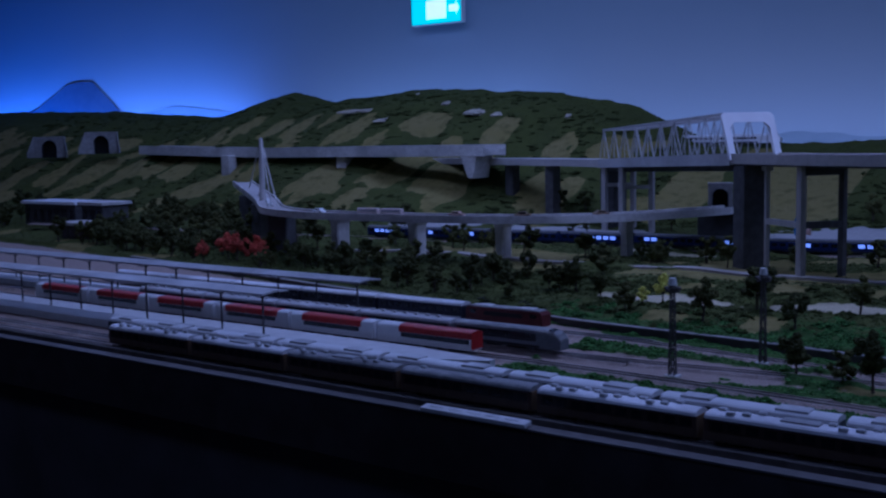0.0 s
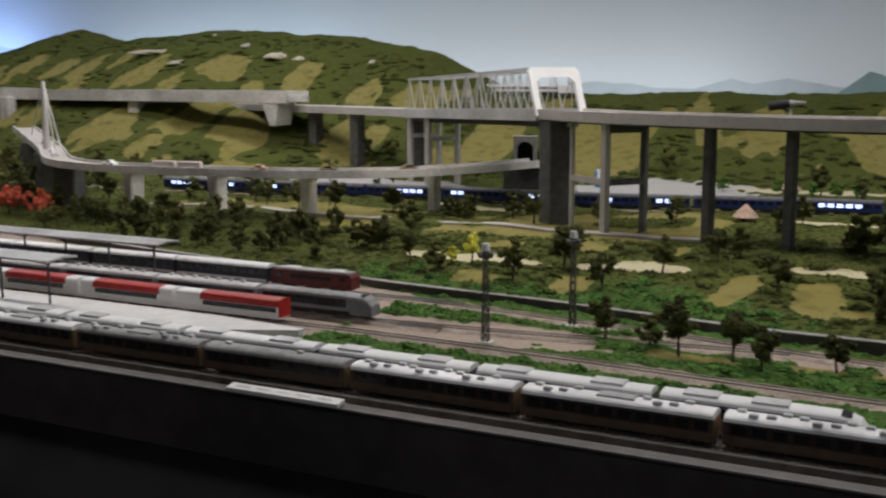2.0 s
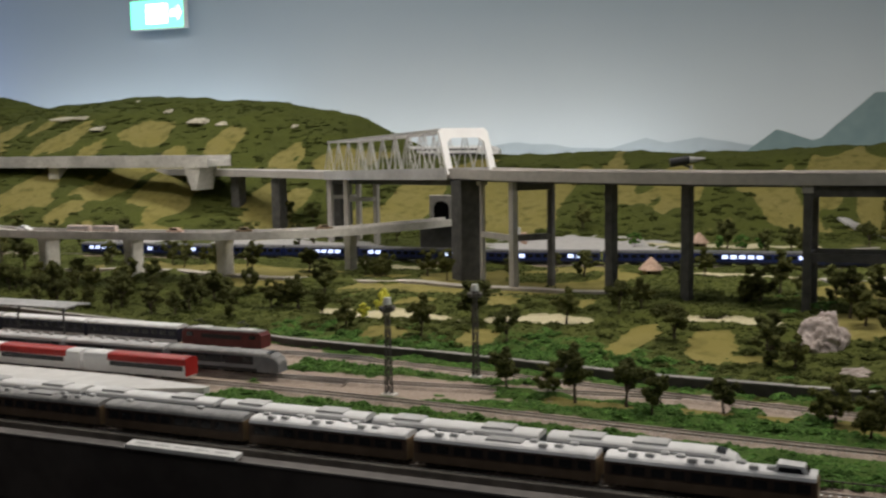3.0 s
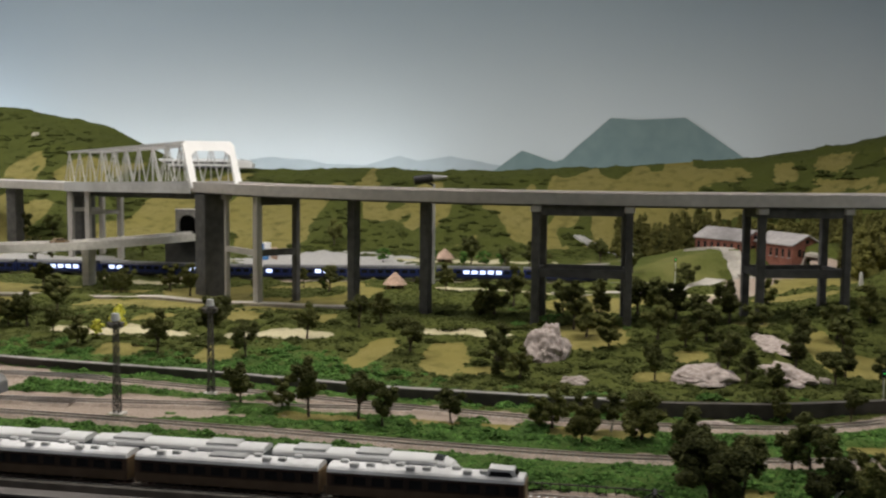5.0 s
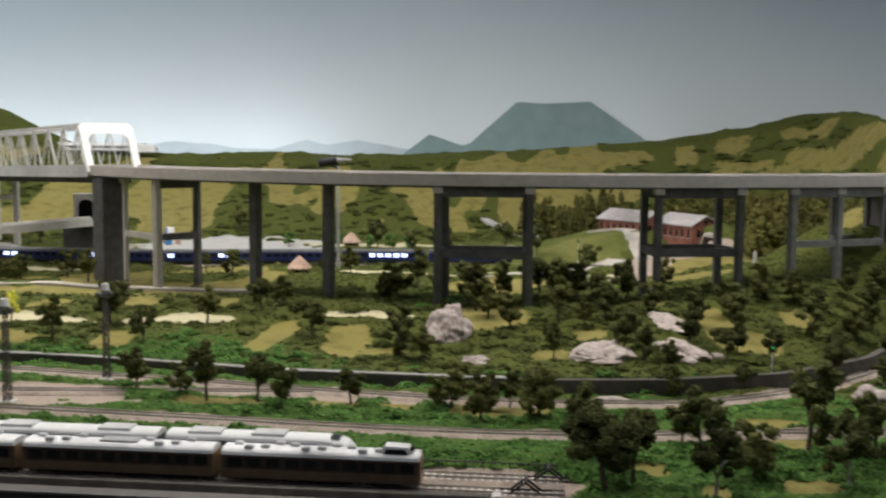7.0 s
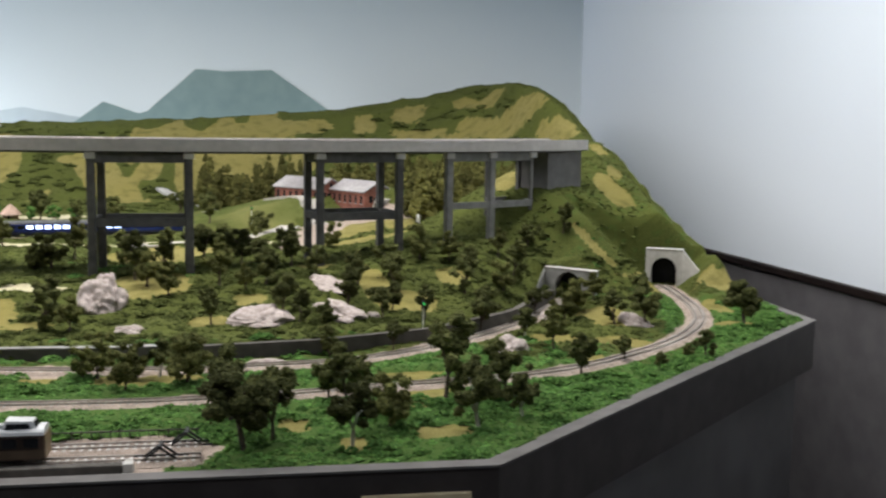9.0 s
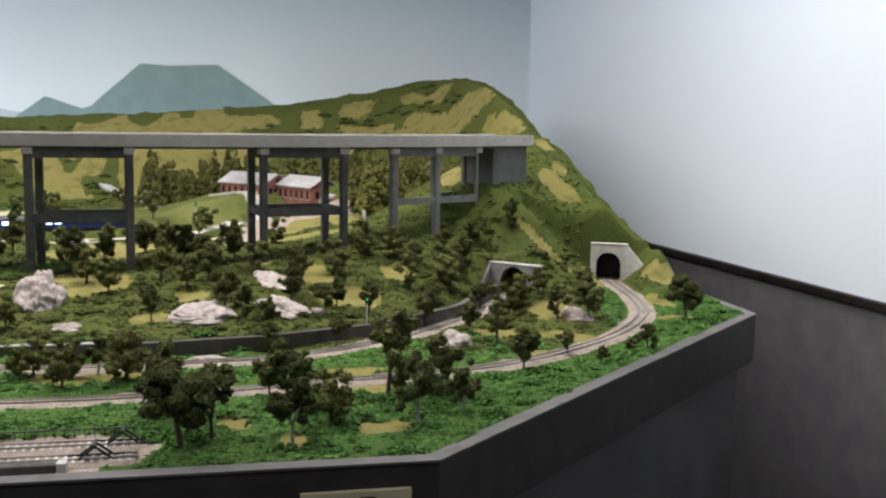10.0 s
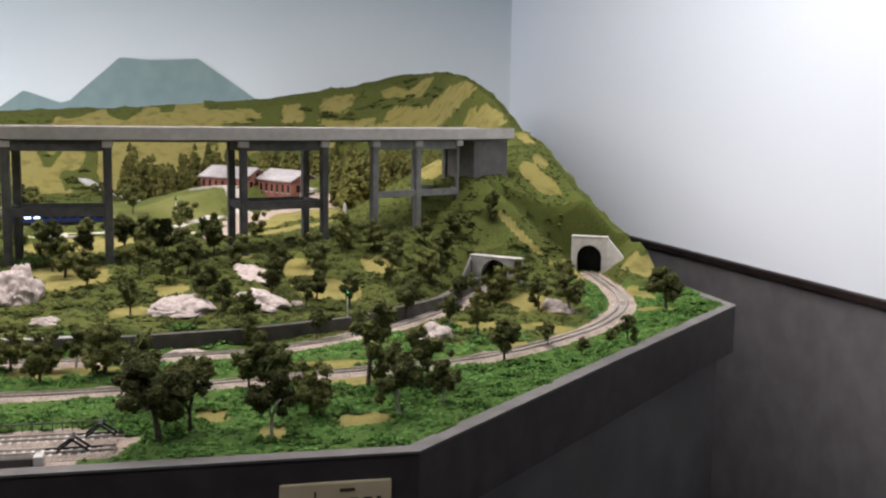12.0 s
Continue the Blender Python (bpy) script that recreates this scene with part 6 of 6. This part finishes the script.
# ---------------------------------------------------------------- trees and undergrowth
ICO = bmesh.new()
bmesh.ops.create_icosphere(ICO, subdivisions=1, radius=1)
ICO_V = np.array([v.co[:] for v in ICO.verts])
ICO_F = np.array([[v.index for v in f.verts] for f in ICO.faces])
ICO.free()
ICO0 = bmesh.new()
bmesh.ops.create_icosphere(ICO0, subdivisions=2, radius=1)
ICO2_V = np.array([v.co[:] for v in ICO0.verts])
ICO2_F = np.array([[v.index for v in f.verts] for f in ICO0.faces])
ICO0.free()


OCT_V = np.array([(1, 0, 0), (0, 1, 0), (-1, 0, 0), (0, -1, 0), (0, 0, 1), (0, 0, -1)], float)
OCT_F = np.array([(0, 1, 4), (1, 2, 4), (2, 3, 4), (3, 0, 4), (1, 0, 5), (2, 1, 5), (3, 2, 5), (0, 3, 5)])


def lumps(centres, radii, seed, flat=0.8, fine=False, rough=0.45):
    """Foliage clumps: ragged balls at the given places, as vertices and faces."""
    rnd = np.random.RandomState(seed)
    base, face = (ICO2_V, ICO2_F) if fine else (ICO_V, ICO_F) if fine is False else (OCT_V, OCT_F)
    n, k = len(centres), len(base)
    jag = 1 + (rnd.rand(n, k) - 0.5) * 2 * rough
    ang = rnd.rand(n) * 6.283
    c, s = np.cos(ang)[:, None], np.sin(ang)[:, None]
    x, y, z = base[:, 0][None] * jag, base[:, 1][None] * jag, base[:, 2][None] * jag * flat
    r = np.asarray(radii)[:, None]
    v = np.stack([(x * c - y * s) * r, (x * s + y * c) * r, z * r], -1) + np.asarray(centres)[:, None, :]
    f = face[None] + (np.arange(n) * k)[:, None, None]
    return v.reshape(-1, 3), f.reshape(-1, 3)


def mesh_of(name, v, f, mat):
    me = bpy.data.meshes.new(name)
    me.from_pydata(v.tolist(), [], f.tolist())
    me.materials.append(mat)
    return me


def make_tree(seed, leaf, bark, label, kind_name="tree", bushy=0.5, group="broadleaf trees"):
    """A tree one unit high: forked trunk, limbs, and a crown of ragged clumps with gaps."""
    rnd = np.random.RandomState(seed)
    root = thing(kind_name, pose(0, 0, -50), label, "tree", group)
    wood = Mesh()
    lean = rnd.rand(2) * 0.12 - 0.06
    fork = Vector((lean[0], lean[1], 0.26 + 0.1 * rnd.rand()))
    wood.tube((0, 0, -0.05), tuple(fork), 0.034, 0.022, 7)
    tips = []
    for i in range(5):
        a = i * 1.257 + rnd.rand() * 0.8
        reach = 0.09 + 0.13 * rnd.rand()
        tip = Vector((fork.x + reach * math.cos(a), fork.y + reach * math.sin(a), 0.40 + 0.44 * rnd.rand()))
        mid = (fork + tip) / 2 + Vector((0, 0, 0.05))
        wood.tube(tuple(fork), tuple(mid), 0.018, 0.012, 5)
        wood.tube(tuple(mid), tuple(tip), 0.012, 0.006, 5)
        tips.append(tip)
    tips.append(Vector((lean[0] * 1.5, lean[1] * 1.5, 0.86)))
    part("trunk", wood, bark, root)
    cs, rs = [], []
    for t in tips:
        for _ in range(4):
            o = rnd.randn(3) * np.array([0.075, 0.075, 0.075]) * (0.6 + bushy)
            cs.append(np.array(t[:]) + o)
            rs.append(0.055 + 0.065 * rnd.rand())
    cs, rs = np.array(cs), np.array(rs)
    v1, f1 = lumps(cs, rs * 0.88, seed + 1, 0.92, True, 0.34)
    # small sprays over the clumps, for a broken outline
    d = rnd.randn(len(cs) * 56, 3)
    d /= np.linalg.norm(d, axis=1)[:, None]
    pick = np.arange(len(d)) % len(cs)
    small = cs[pick] + d * rs[pick][:, None] * (np.array([1.0, 1.0, 0.92]) * (0.88 + 0.3 * rnd.rand(len(d))[:, None]))
    v2, f2 = lumps(small, 0.008 + 0.014 * rnd.rand(len(small)), seed + 2, 0.8, None, 0.5)
    v = np.concatenate([v1, v2])
    f = np.concatenate([f1, f2 + len(v1)])
    part("crown", mesh_of("crown", v, f, leaf), leaf, root)
    return root


def plant(sources, spots, seed, sink=0.002, grow=1.12):
    rnd = np.random.RandomState(seed)
    for i, (x, y, h) in enumerate(spots):
        h *= grow
        src = sources[int(rnd.randint(len(sources)))]
        w = h * (0.92 + 0.25 * rnd.rand())
        m = Matrix.Translation((x, y, gz(x, y) - sink)) @ Matrix.Rotation(rnd.rand() * 6.283, 4, "Z") @ Matrix.Diagonal((w, w, h, 1))
        t = copy_thing(src, Matrix.Identity(4))
        t.matrix_basis = m


DARK_TREES = [make_tree(100 + k, FOLIAGE if k % 3 else FOLIAGE_B, BARK, "dark green model tree with brown trunk in the meadow") for k in range(6)]
PALE_TREES = [make_tree(140 + k, FOLIAGE, PALEBARK, "dark green model tree with pale trunk near the edge", bushy=0.6) for k in range(2)]
ROUND_BUSH = [make_tree(150 + k, FOLIAGE, BARK, "low round dark bush", "bush", 0.25, "dark bushes") for k in range(2)]
plant(DARK_TREES + PALE_TREES, [(0.227, 1.555, 0.108), (0.262, 1.59, 0.09), (0.415, 1.618, 0.076), (0.514, 1.76, 0.108), (0.604, 1.645, 0.07), (0.603, 1.743, 0.078), (0.76, 1.885, 0.062), (0.868, 1.985, 0.044), (1.215, 2.25, 0.095),
                   (1.0, 2.236, 0.079), (0.946, 2.27, 0.057), (0.769, 2.085, 0.07), (0.742, 2.18, 0.064), (0.668, 2.25, 0.07), (0.477, 2.094, 0.055), (0.364, 2.07, 0.056), (0.394, 1.78, 0.06), (0.344, 1.775, 0.055),
                   (0.046, 1.872, 0.066), (0.087, 1.96, 0.062), (0.139, 1.907, 0.08), (-0.006, 1.955, 0.072)], 1)
plant(PALE_TREES, [(0.361, 1.566, 0.085), (0.535, 1.612, 0.088)], 2)
plant(DARK_TREES, [(-0.014, 2.539, 0.09), (0.068, 2.39, 0.066), (0.157, 2.201, 0.06), (0.285, 2.247, 0.08), (0.315, 2.19, 0.055), (0.413, 2.298, 0.07), (0.497, 2.275, 0.054), (0.559, 2.248, 0.057), (0.513, 2.471, 0.075),
                   (0.594, 2.56, 0.085), (0.414, 2.82, 0.07), (0.25, 3.251, 0.07), (0.15, 2.80, 0.06), (0.204, 2.664, 0.085), (0.254, 2.517, 0.08), (0.357, 2.47, 0.07), (0.668, 2.426, 0.07), (0.761, 2.465, 0.07),
                   (0.784, 2.63, 0.06), (0.878, 2.72, 0.06), (0.968, 2.74, 0.065), (0.019, 2.84, 0.065), (-0.117, 2.775, 0.07)], 3)
plant(DARK_TREES, [(-0.551, 1.985, 0.066), (-0.468, 1.97, 0.057), (-0.414, 1.944, 0.085), (-0.328, 1.945, 0.076), (-0.275, 1.897, 0.064), (-0.172, 1.955, 0.059), (-0.025, 1.938, 0.055), (0.05, 1.95, 0.06), (0.135, 1.883, 0.082),
                   (-0.65, 2.262, 0.076), (-0.571, 2.41, 0.068), (-0.326, 2.331, 0.071), (-0.47, 2.467, 0.073), (-0.145, 2.276, 0.071), (-0.858, 2.295, 0.08), (-1.048, 2.317, 0.066), (-1.167, 2.42, 0.056), (-0.788, 2.42, 0.095),
                   (0.372, 1.79, 0.069), (0.419, 1.684, 0.061), (0.365, 2.14, 0.05), (0.208, 1.68, 0.088)], 4)
plant(DARK_TREES, [(-0.382, 3.02, 0.07), (-0.205, 2.67, 0.08), (-0.177, 2.80, 0.085), (-0.049, 2.72, 0.072), (0.017, 2.476, 0.071), (0.12, 2.72, 0.085), (0.171, 2.77, 0.085), (0.258, 2.429, 0.063), (0.312, 2.56, 0.085),
                   (0.443, 2.416, 0.067), (0.512, 2.40, 0.062), (0.233, 3.139, 0.053), (-0.431, 2.514, 0.062), (-0.422, 2.86, 0.056), (0.66, 2.56, 0.065), (0.95, 2.42, 0.06), (0.82, 2.42, 0.055), (1.06, 2.42, 0.06), (0.86, 2.33, 0.07), (0.90, 2.39, 0.075)], 5)
plant(ROUND_BUSH, [(-0.684, 2.94, 0.07), (-0.80, 3.08, 0.055), (-1.0, 2.98, 0.05), (-1.12, 3.02, 0.06), (-0.93, 3.06, 0.045), (1.02, 1.99, 0.05), (0.98, 1.975, 0.03), (-1.5, 2.95, 0.06), (-1.62, 2.6, 0.05), (-1.85, 2.55, 0.05),
                   (-2.05, 2.62, 0.06), (-2.3, 2.6, 0.06), (0.9, 1.9, 0.035), (0.45, 1.72, 0.03), (-3.0, 2.75, 0.07), (-3.3, 2.85, 0.08), (-3.6, 2.9, 0.08), (-2.2, 2.9, 0.07), (-1.75, 2.98, 0.06)], 6)
rnd = np.random.RandomState(77)
mid = [(float(-0.3 + 1.2 * rnd.rand()), float(2.16 + 0.62 * rnd.rand()), float(0.05 + 0.03 * rnd.rand())) for _ in range(14)]
ROCKS = ((-0.065, 2.33), (0.255, 2.23), (0.372, 2.42), (0.385, 2.25), (0.02, 2.2))
mid = [m for m in mid if m[1] > float(wall_line(m[0])) + 0.03 and all(math.hypot(m[0] - a, m[1] + 0.04 - b) > 0.075 for a, b in ROCKS) and cover_all(np.array(m[0]), np.array(m[1])) > 0.5]
plant(DARK_TREES, mid, 7)
woods = [(float(x), float(y), float(0.05 + 0.04 * rnd.rand())) for x, y in zip(rnd.rand(46) * 2.9 - 2.3, 3.5 + rnd.rand(46) * 0.75)]
plant(DARK_TREES, [w for w in woods if not (-1.3 < w[0] < -0.55 and w[1] < 3.95) and not (0.15 < w[0] < 0.75 and w[1] < 4.1) and abs(w[0] + 1.25) > 0.15], 8)
left = [(float(x), float(y), float(0.05 + 0.05 * rnd.rand())) for x, y in zip(-2.0 - rnd.rand(40) * 3.0, 2.62 + rnd.rand(40) * 0.75)]
plant(DARK_TREES + ROUND_BUSH, [w for w in left if w[1] > float(wall_line(w[0])) + 0.04 and not (w[0] < -3.8 and w[1] > 2.8)], 9)

belt = [(float(x), float(y), float(0.045 + 0.04 * rnd.rand())) for x, y in zip(-0.95 - rnd.rand(70) * 2.2, 2.42 + rnd.rand(70) * 0.55)]
plant(DARK_TREES + ROUND_BUSH, [w for w in belt if w[1] > float(wall_line(w[0])) + 0.06 and not 2.6 < w[1] < 2.84 and sand(np.array(w[0]), np.array(w[1])) < 0.3], 14)

wood = [(float(x), float(y), float(0.06 + 0.05 * rnd.rand())) for x, y in zip(-2.5 - rnd.rand(110) * 3.2, 2.62 + rnd.rand(110) * 0.95)]
plant(DARK_TREES, [w for w in wood if w[1] > float(wall_line(w[0])) + 0.05 and not (-4.85 < w[0] < -3.85 and 2.8 < w[1] < 3.3) and math.hypot(w[0] + 2.62, w[1] - 2.9) > 0.2], 15)

fringe = [(float(x), float(wall_line(x)) + 0.05 + 0.2 * float(rnd.rand()), float(0.04 + 0.04 * rnd.rand())) for x in -1.3 - rnd.rand(80) * 2.4]
plant(DARK_TREES + ROUND_BUSH, [w for w in fringe if not (-2.85 < w[0] < -2.4 and w[1] < 2.68)], 16)

RED = [make_tree(170, REDLEAF, BARK, "low autumn-red model bush", "bush", 0.4, "autumn-red bushes")]
plant(RED, [(-2.72, 2.64, 0.085), (-2.64, 2.60, 0.09), (-2.56, 2.62, 0.085), (-2.50, 2.58, 0.07), (-2.78, 2.58, 0.07)], 10)
YEL = [make_tree(171, YELLOWLEAF, BARK, "yellow blossoming model bush", "bush", 0.3, "yellow bushes")]
plant(YEL, [(-1.0, 2.40, 0.062), (-1.035, 2.37, 0.04)], 11)
BRIGHT = [make_tree(172, FRESH, BARK, "fresh green model bush", "bush", 0.3, "fresh green bushes")]
plant(BRIGHT, [(-0.46, 3.75, 0.05), (-0.39, 3.72, 0.055), (-0.57, 3.78, 0.05), (-0.75, 3.8, 0.05), (-0.33, 3.74, 0.05)], 12)


def make_conifer(seed):
    rnd = np.random.RandomState(seed)
    root = thing("conifer", pose(0, 0, -50), "slender olive-green conifer on the slope", "tree", "conifers")
    part("trunk", Mesh().tube((0, 0, -0.03), (0, 0, 0.5), 0.02, 0.01, 6), BARK, root)
    cs, rs = [], []
    for i in range(70):
        t = rnd.rand() ** 0.8
        r = 0.20 * (1 - t) ** 0.8 + 0.012
        a = rnd.rand() * 6.283
        cs.append((r * math.cos(a) * rnd.rand() ** 0.4, r * math.sin(a) * rnd.rand() ** 0.4, 0.1 + 0.88 * t))
        rs.append(0.035 + 0.055 * (1 - t))
    v, f = lumps(np.array(cs), rs, seed, 1.25, False, 0.5)
    part("crown", mesh_of("crown", v, f, CONIFER), CONIFER, root)
    return root


CONIFERS = [make_conifer(200 + k) for k in range(4)]
spots = []
for i in range(230):
    x, y = float(0.0 + 1.1 * rnd.rand()), float(3.75 + 0.75 * rnd.rand())
    inside = (0.22 < x < 0.70 and y < 4.02 - 0.45 * (x - 0.22))
    if not inside and (x > 0.6 or y > 4.05):
        spots.append((x, y, 0.085 + 0.05 * float(rnd.rand())))
spots += [(float(0.68 + 0.32 * rnd.rand()), float(3.2 + 0.55 * rnd.rand()), float(0.09 + 0.05 * rnd.rand())) for _ in range(50)]
spots += [(float(0.72 + 0.36 * rnd.rand()), float(3.3 + 1.0 * rnd.rand()), float(0.04 + 0.045 * rnd.rand())) for _ in range(170)]
spots = [s for s in spots if gz(s[0], s[1]) + 1.12 * s[2] < 1.38 - 0.0277 * (s[1] - 0.25)]
plant(CONIFERS, spots, 13, 0.004)


def scatter(name, count, box, size, mat, label, seed, keep, fine_rough=0.55, flat=0.48):
    """Undergrowth: ragged tufts where keep() allows."""
    r = np.random.RandomState(seed)
    x = box[0] + (box[1] - box[0]) * r.rand(count)
    y = box[2] + (box[3] - box[2]) * r.rand(count)
    ok = keep(x, y)
    x, y = x[ok], y[ok]
    rad = size[0] + (size[1] - size[0]) * r.rand(len(x)) ** 1.6
    z = ground(x, y) + 0.001 + rad * 0.15 + moss(x, y) * ss((y - FRONT_Y - 0.03) / 0.03)
    v, f = lumps(np.stack([x, y, z], -1), rad, seed, flat, None, fine_rough)
    ob = new(name, mesh_of(name, v, f, mat))
    return tagged(ob, label, "undergrowth", "", "stuff")


def cushions(name, count, box, size, mat, label, seed, keep, dome=0.62):
    """Low domed clumps of flock, each of many small tufts."""
    r = np.random.RandomState(seed)
    x = box[0] + (box[1] - box[0]) * r.rand(count)
    y = box[2] + (box[3] - box[2]) * r.rand(count)
    ok = keep(x, y)
    x, y = x[ok], y[ok]
    rad = size[0] + (size[1] - size[0]) * r.rand(len(x)) ** 1.5
    per = 30
    ang, out = r.rand(len(x), per) * 6.283, np.sqrt(r.rand(len(x), per))
    px = x[:, None] + out * np.cos(ang) * rad[:, None] * 1.25
    py = y[:, None] + out * np.sin(ang) * rad[:, None]
    rise = rad[:, None] * dome * np.sqrt(1 - 0.9 * out ** 2) * (0.75 + 0.5 * r.rand(len(x), per))
    pz = ground(x, y)[:, None] + rise
    tuft = (rad[:, None] * (0.20 + 0.16 * r.rand(len(x), per))).ravel()
    v, f = lumps(np.stack([px.ravel(), py.ravel(), pz.ravel()], -1), tuft, seed, 0.75, None, 0.5)
    return tagged(new(name, mesh_of(name, v, f, mat)), label, "undergrowth", "", "stuff")


def on_board(x, y):
    return (y > FRONT_Y + 0.03) & ((x < CUT_A[0]) | (y > CUT_A[1] + 0.035 + (x - CUT_A[0]) * (CUT_B[1] - CUT_A[1]) / (CUT_B[0] - CUT_A[0])))


def leafy(x, y, lim=0.5):
    return (cover_all(x, y) > lim) & (lawn(x, y) < 0.3) & (gravel(x, y) < 0.3) & (ballast(x, y) < 0.3) & (sand(x, y) < 0.3) & on_board(x, y)


SPLIT = lambda x, y: fresh(x, y) + 0.8 * (vnoise(x, y, 30, 70) - 0.5) > 0.5
scatter("undergrowth", 66000, (-1.75, 1.37, 1.48, 2.75), (0.002, 0.0062), FRESH, "fresh green flock undergrowth of the meadow", 31, lambda x, y: leafy(x, y) & SPLIT(x, y) & (near_track(x, y, ("main", "back", "bay", "lane"), 0.024) < 0.3))
scatter("undergrowth", 62000, (-3.2, 1.30, 1.7, 3.3), (0.0022, 0.0066), DARKFLOCK, "dark green flock undergrowth of the meadow", 32, lambda x, y: leafy(x, y) & ~SPLIT(x, y) & (near_track(x, y, ("main", "back", "bay", "far", "lane", "drive"), 0.026) < 0.3))
CLEAR = lambda x, y: leafy(x, y, 0.8) & (near_track(x, y, ("main", "back", "bay", "lane"), 0.034) < 0.05)
cushions("undergrowth", 5200, (-1.6, 1.37, 1.49, 2.6), (0.006, 0.016), FRESH, "domed cushions of fresh green flock", 41, lambda x, y: CLEAR(x, y) & SPLIT(x, y))
cushions("undergrowth", 2600, (-1.6, 1.2, 2.0, 2.8), (0.006, 0.015), DARKFLOCK, "domed cushions of dark green flock", 42, lambda x, y: CLEAR(x, y) & ~SPLIT(x, y))
cushions("hill_scrub", 2600, (-2.6, 1.2, 3.5, 4.95), (0.010, 0.022), DARKFLOCK, "dark green bushes on the hillside", 43, lambda x, y: leafy(x, y, 0.85) & (y > hill_foot(x) - 0.15) & (near_track(x, y, ("far", "lane", "drive"), 0.05) < 0.05) & (y < 4.8), 0.5)
cushions("hill_scrub", 3200, (-7.0, -2.4, 3.5, 4.98), (0.009, 0.02), DARKFLOCK, "dark green bushes on the wooded hill", 44, lambda x, y: leafy(x, y, 0.9) & (y > hill_foot(x)) & (y < 4.85), 0.3)
scatter("hill_scrub", 22000, (-6.0, 1.33, 2.6, 5.0), (0.003, 0.007), DARKFLOCK, "dark green scrub on the hillsides", 33, lambda x, y: leafy(x, y) & (near_track(x, y, ("far", "lane", "drive"), 0.03) < 0.3), 0.4, 0.45)
for src in DARK_TREES + PALE_TREES + ROUND_BUSH + RED + YEL + BRIGHT + CONIFERS:
    for child in list(src.children):
        bpy.data.objects.remove(child)
    bpy.data.objects.remove(src)

# ---------------------------------------------------------------- tracks, piece by piece
build_track("front", (-0.2, 0.2), WHITESLEEPER)
build_track("second", (-0.2, 0.2), WHITESLEEPER)
build_track("main", sleepers=(-0.7, 1.3))
build_track("back", sleepers=(-0.7, 1.0))
build_track("bay", sleepers=(-1.0, -0.2))
build_track("far", sleepers=(-1.5, 0.5))
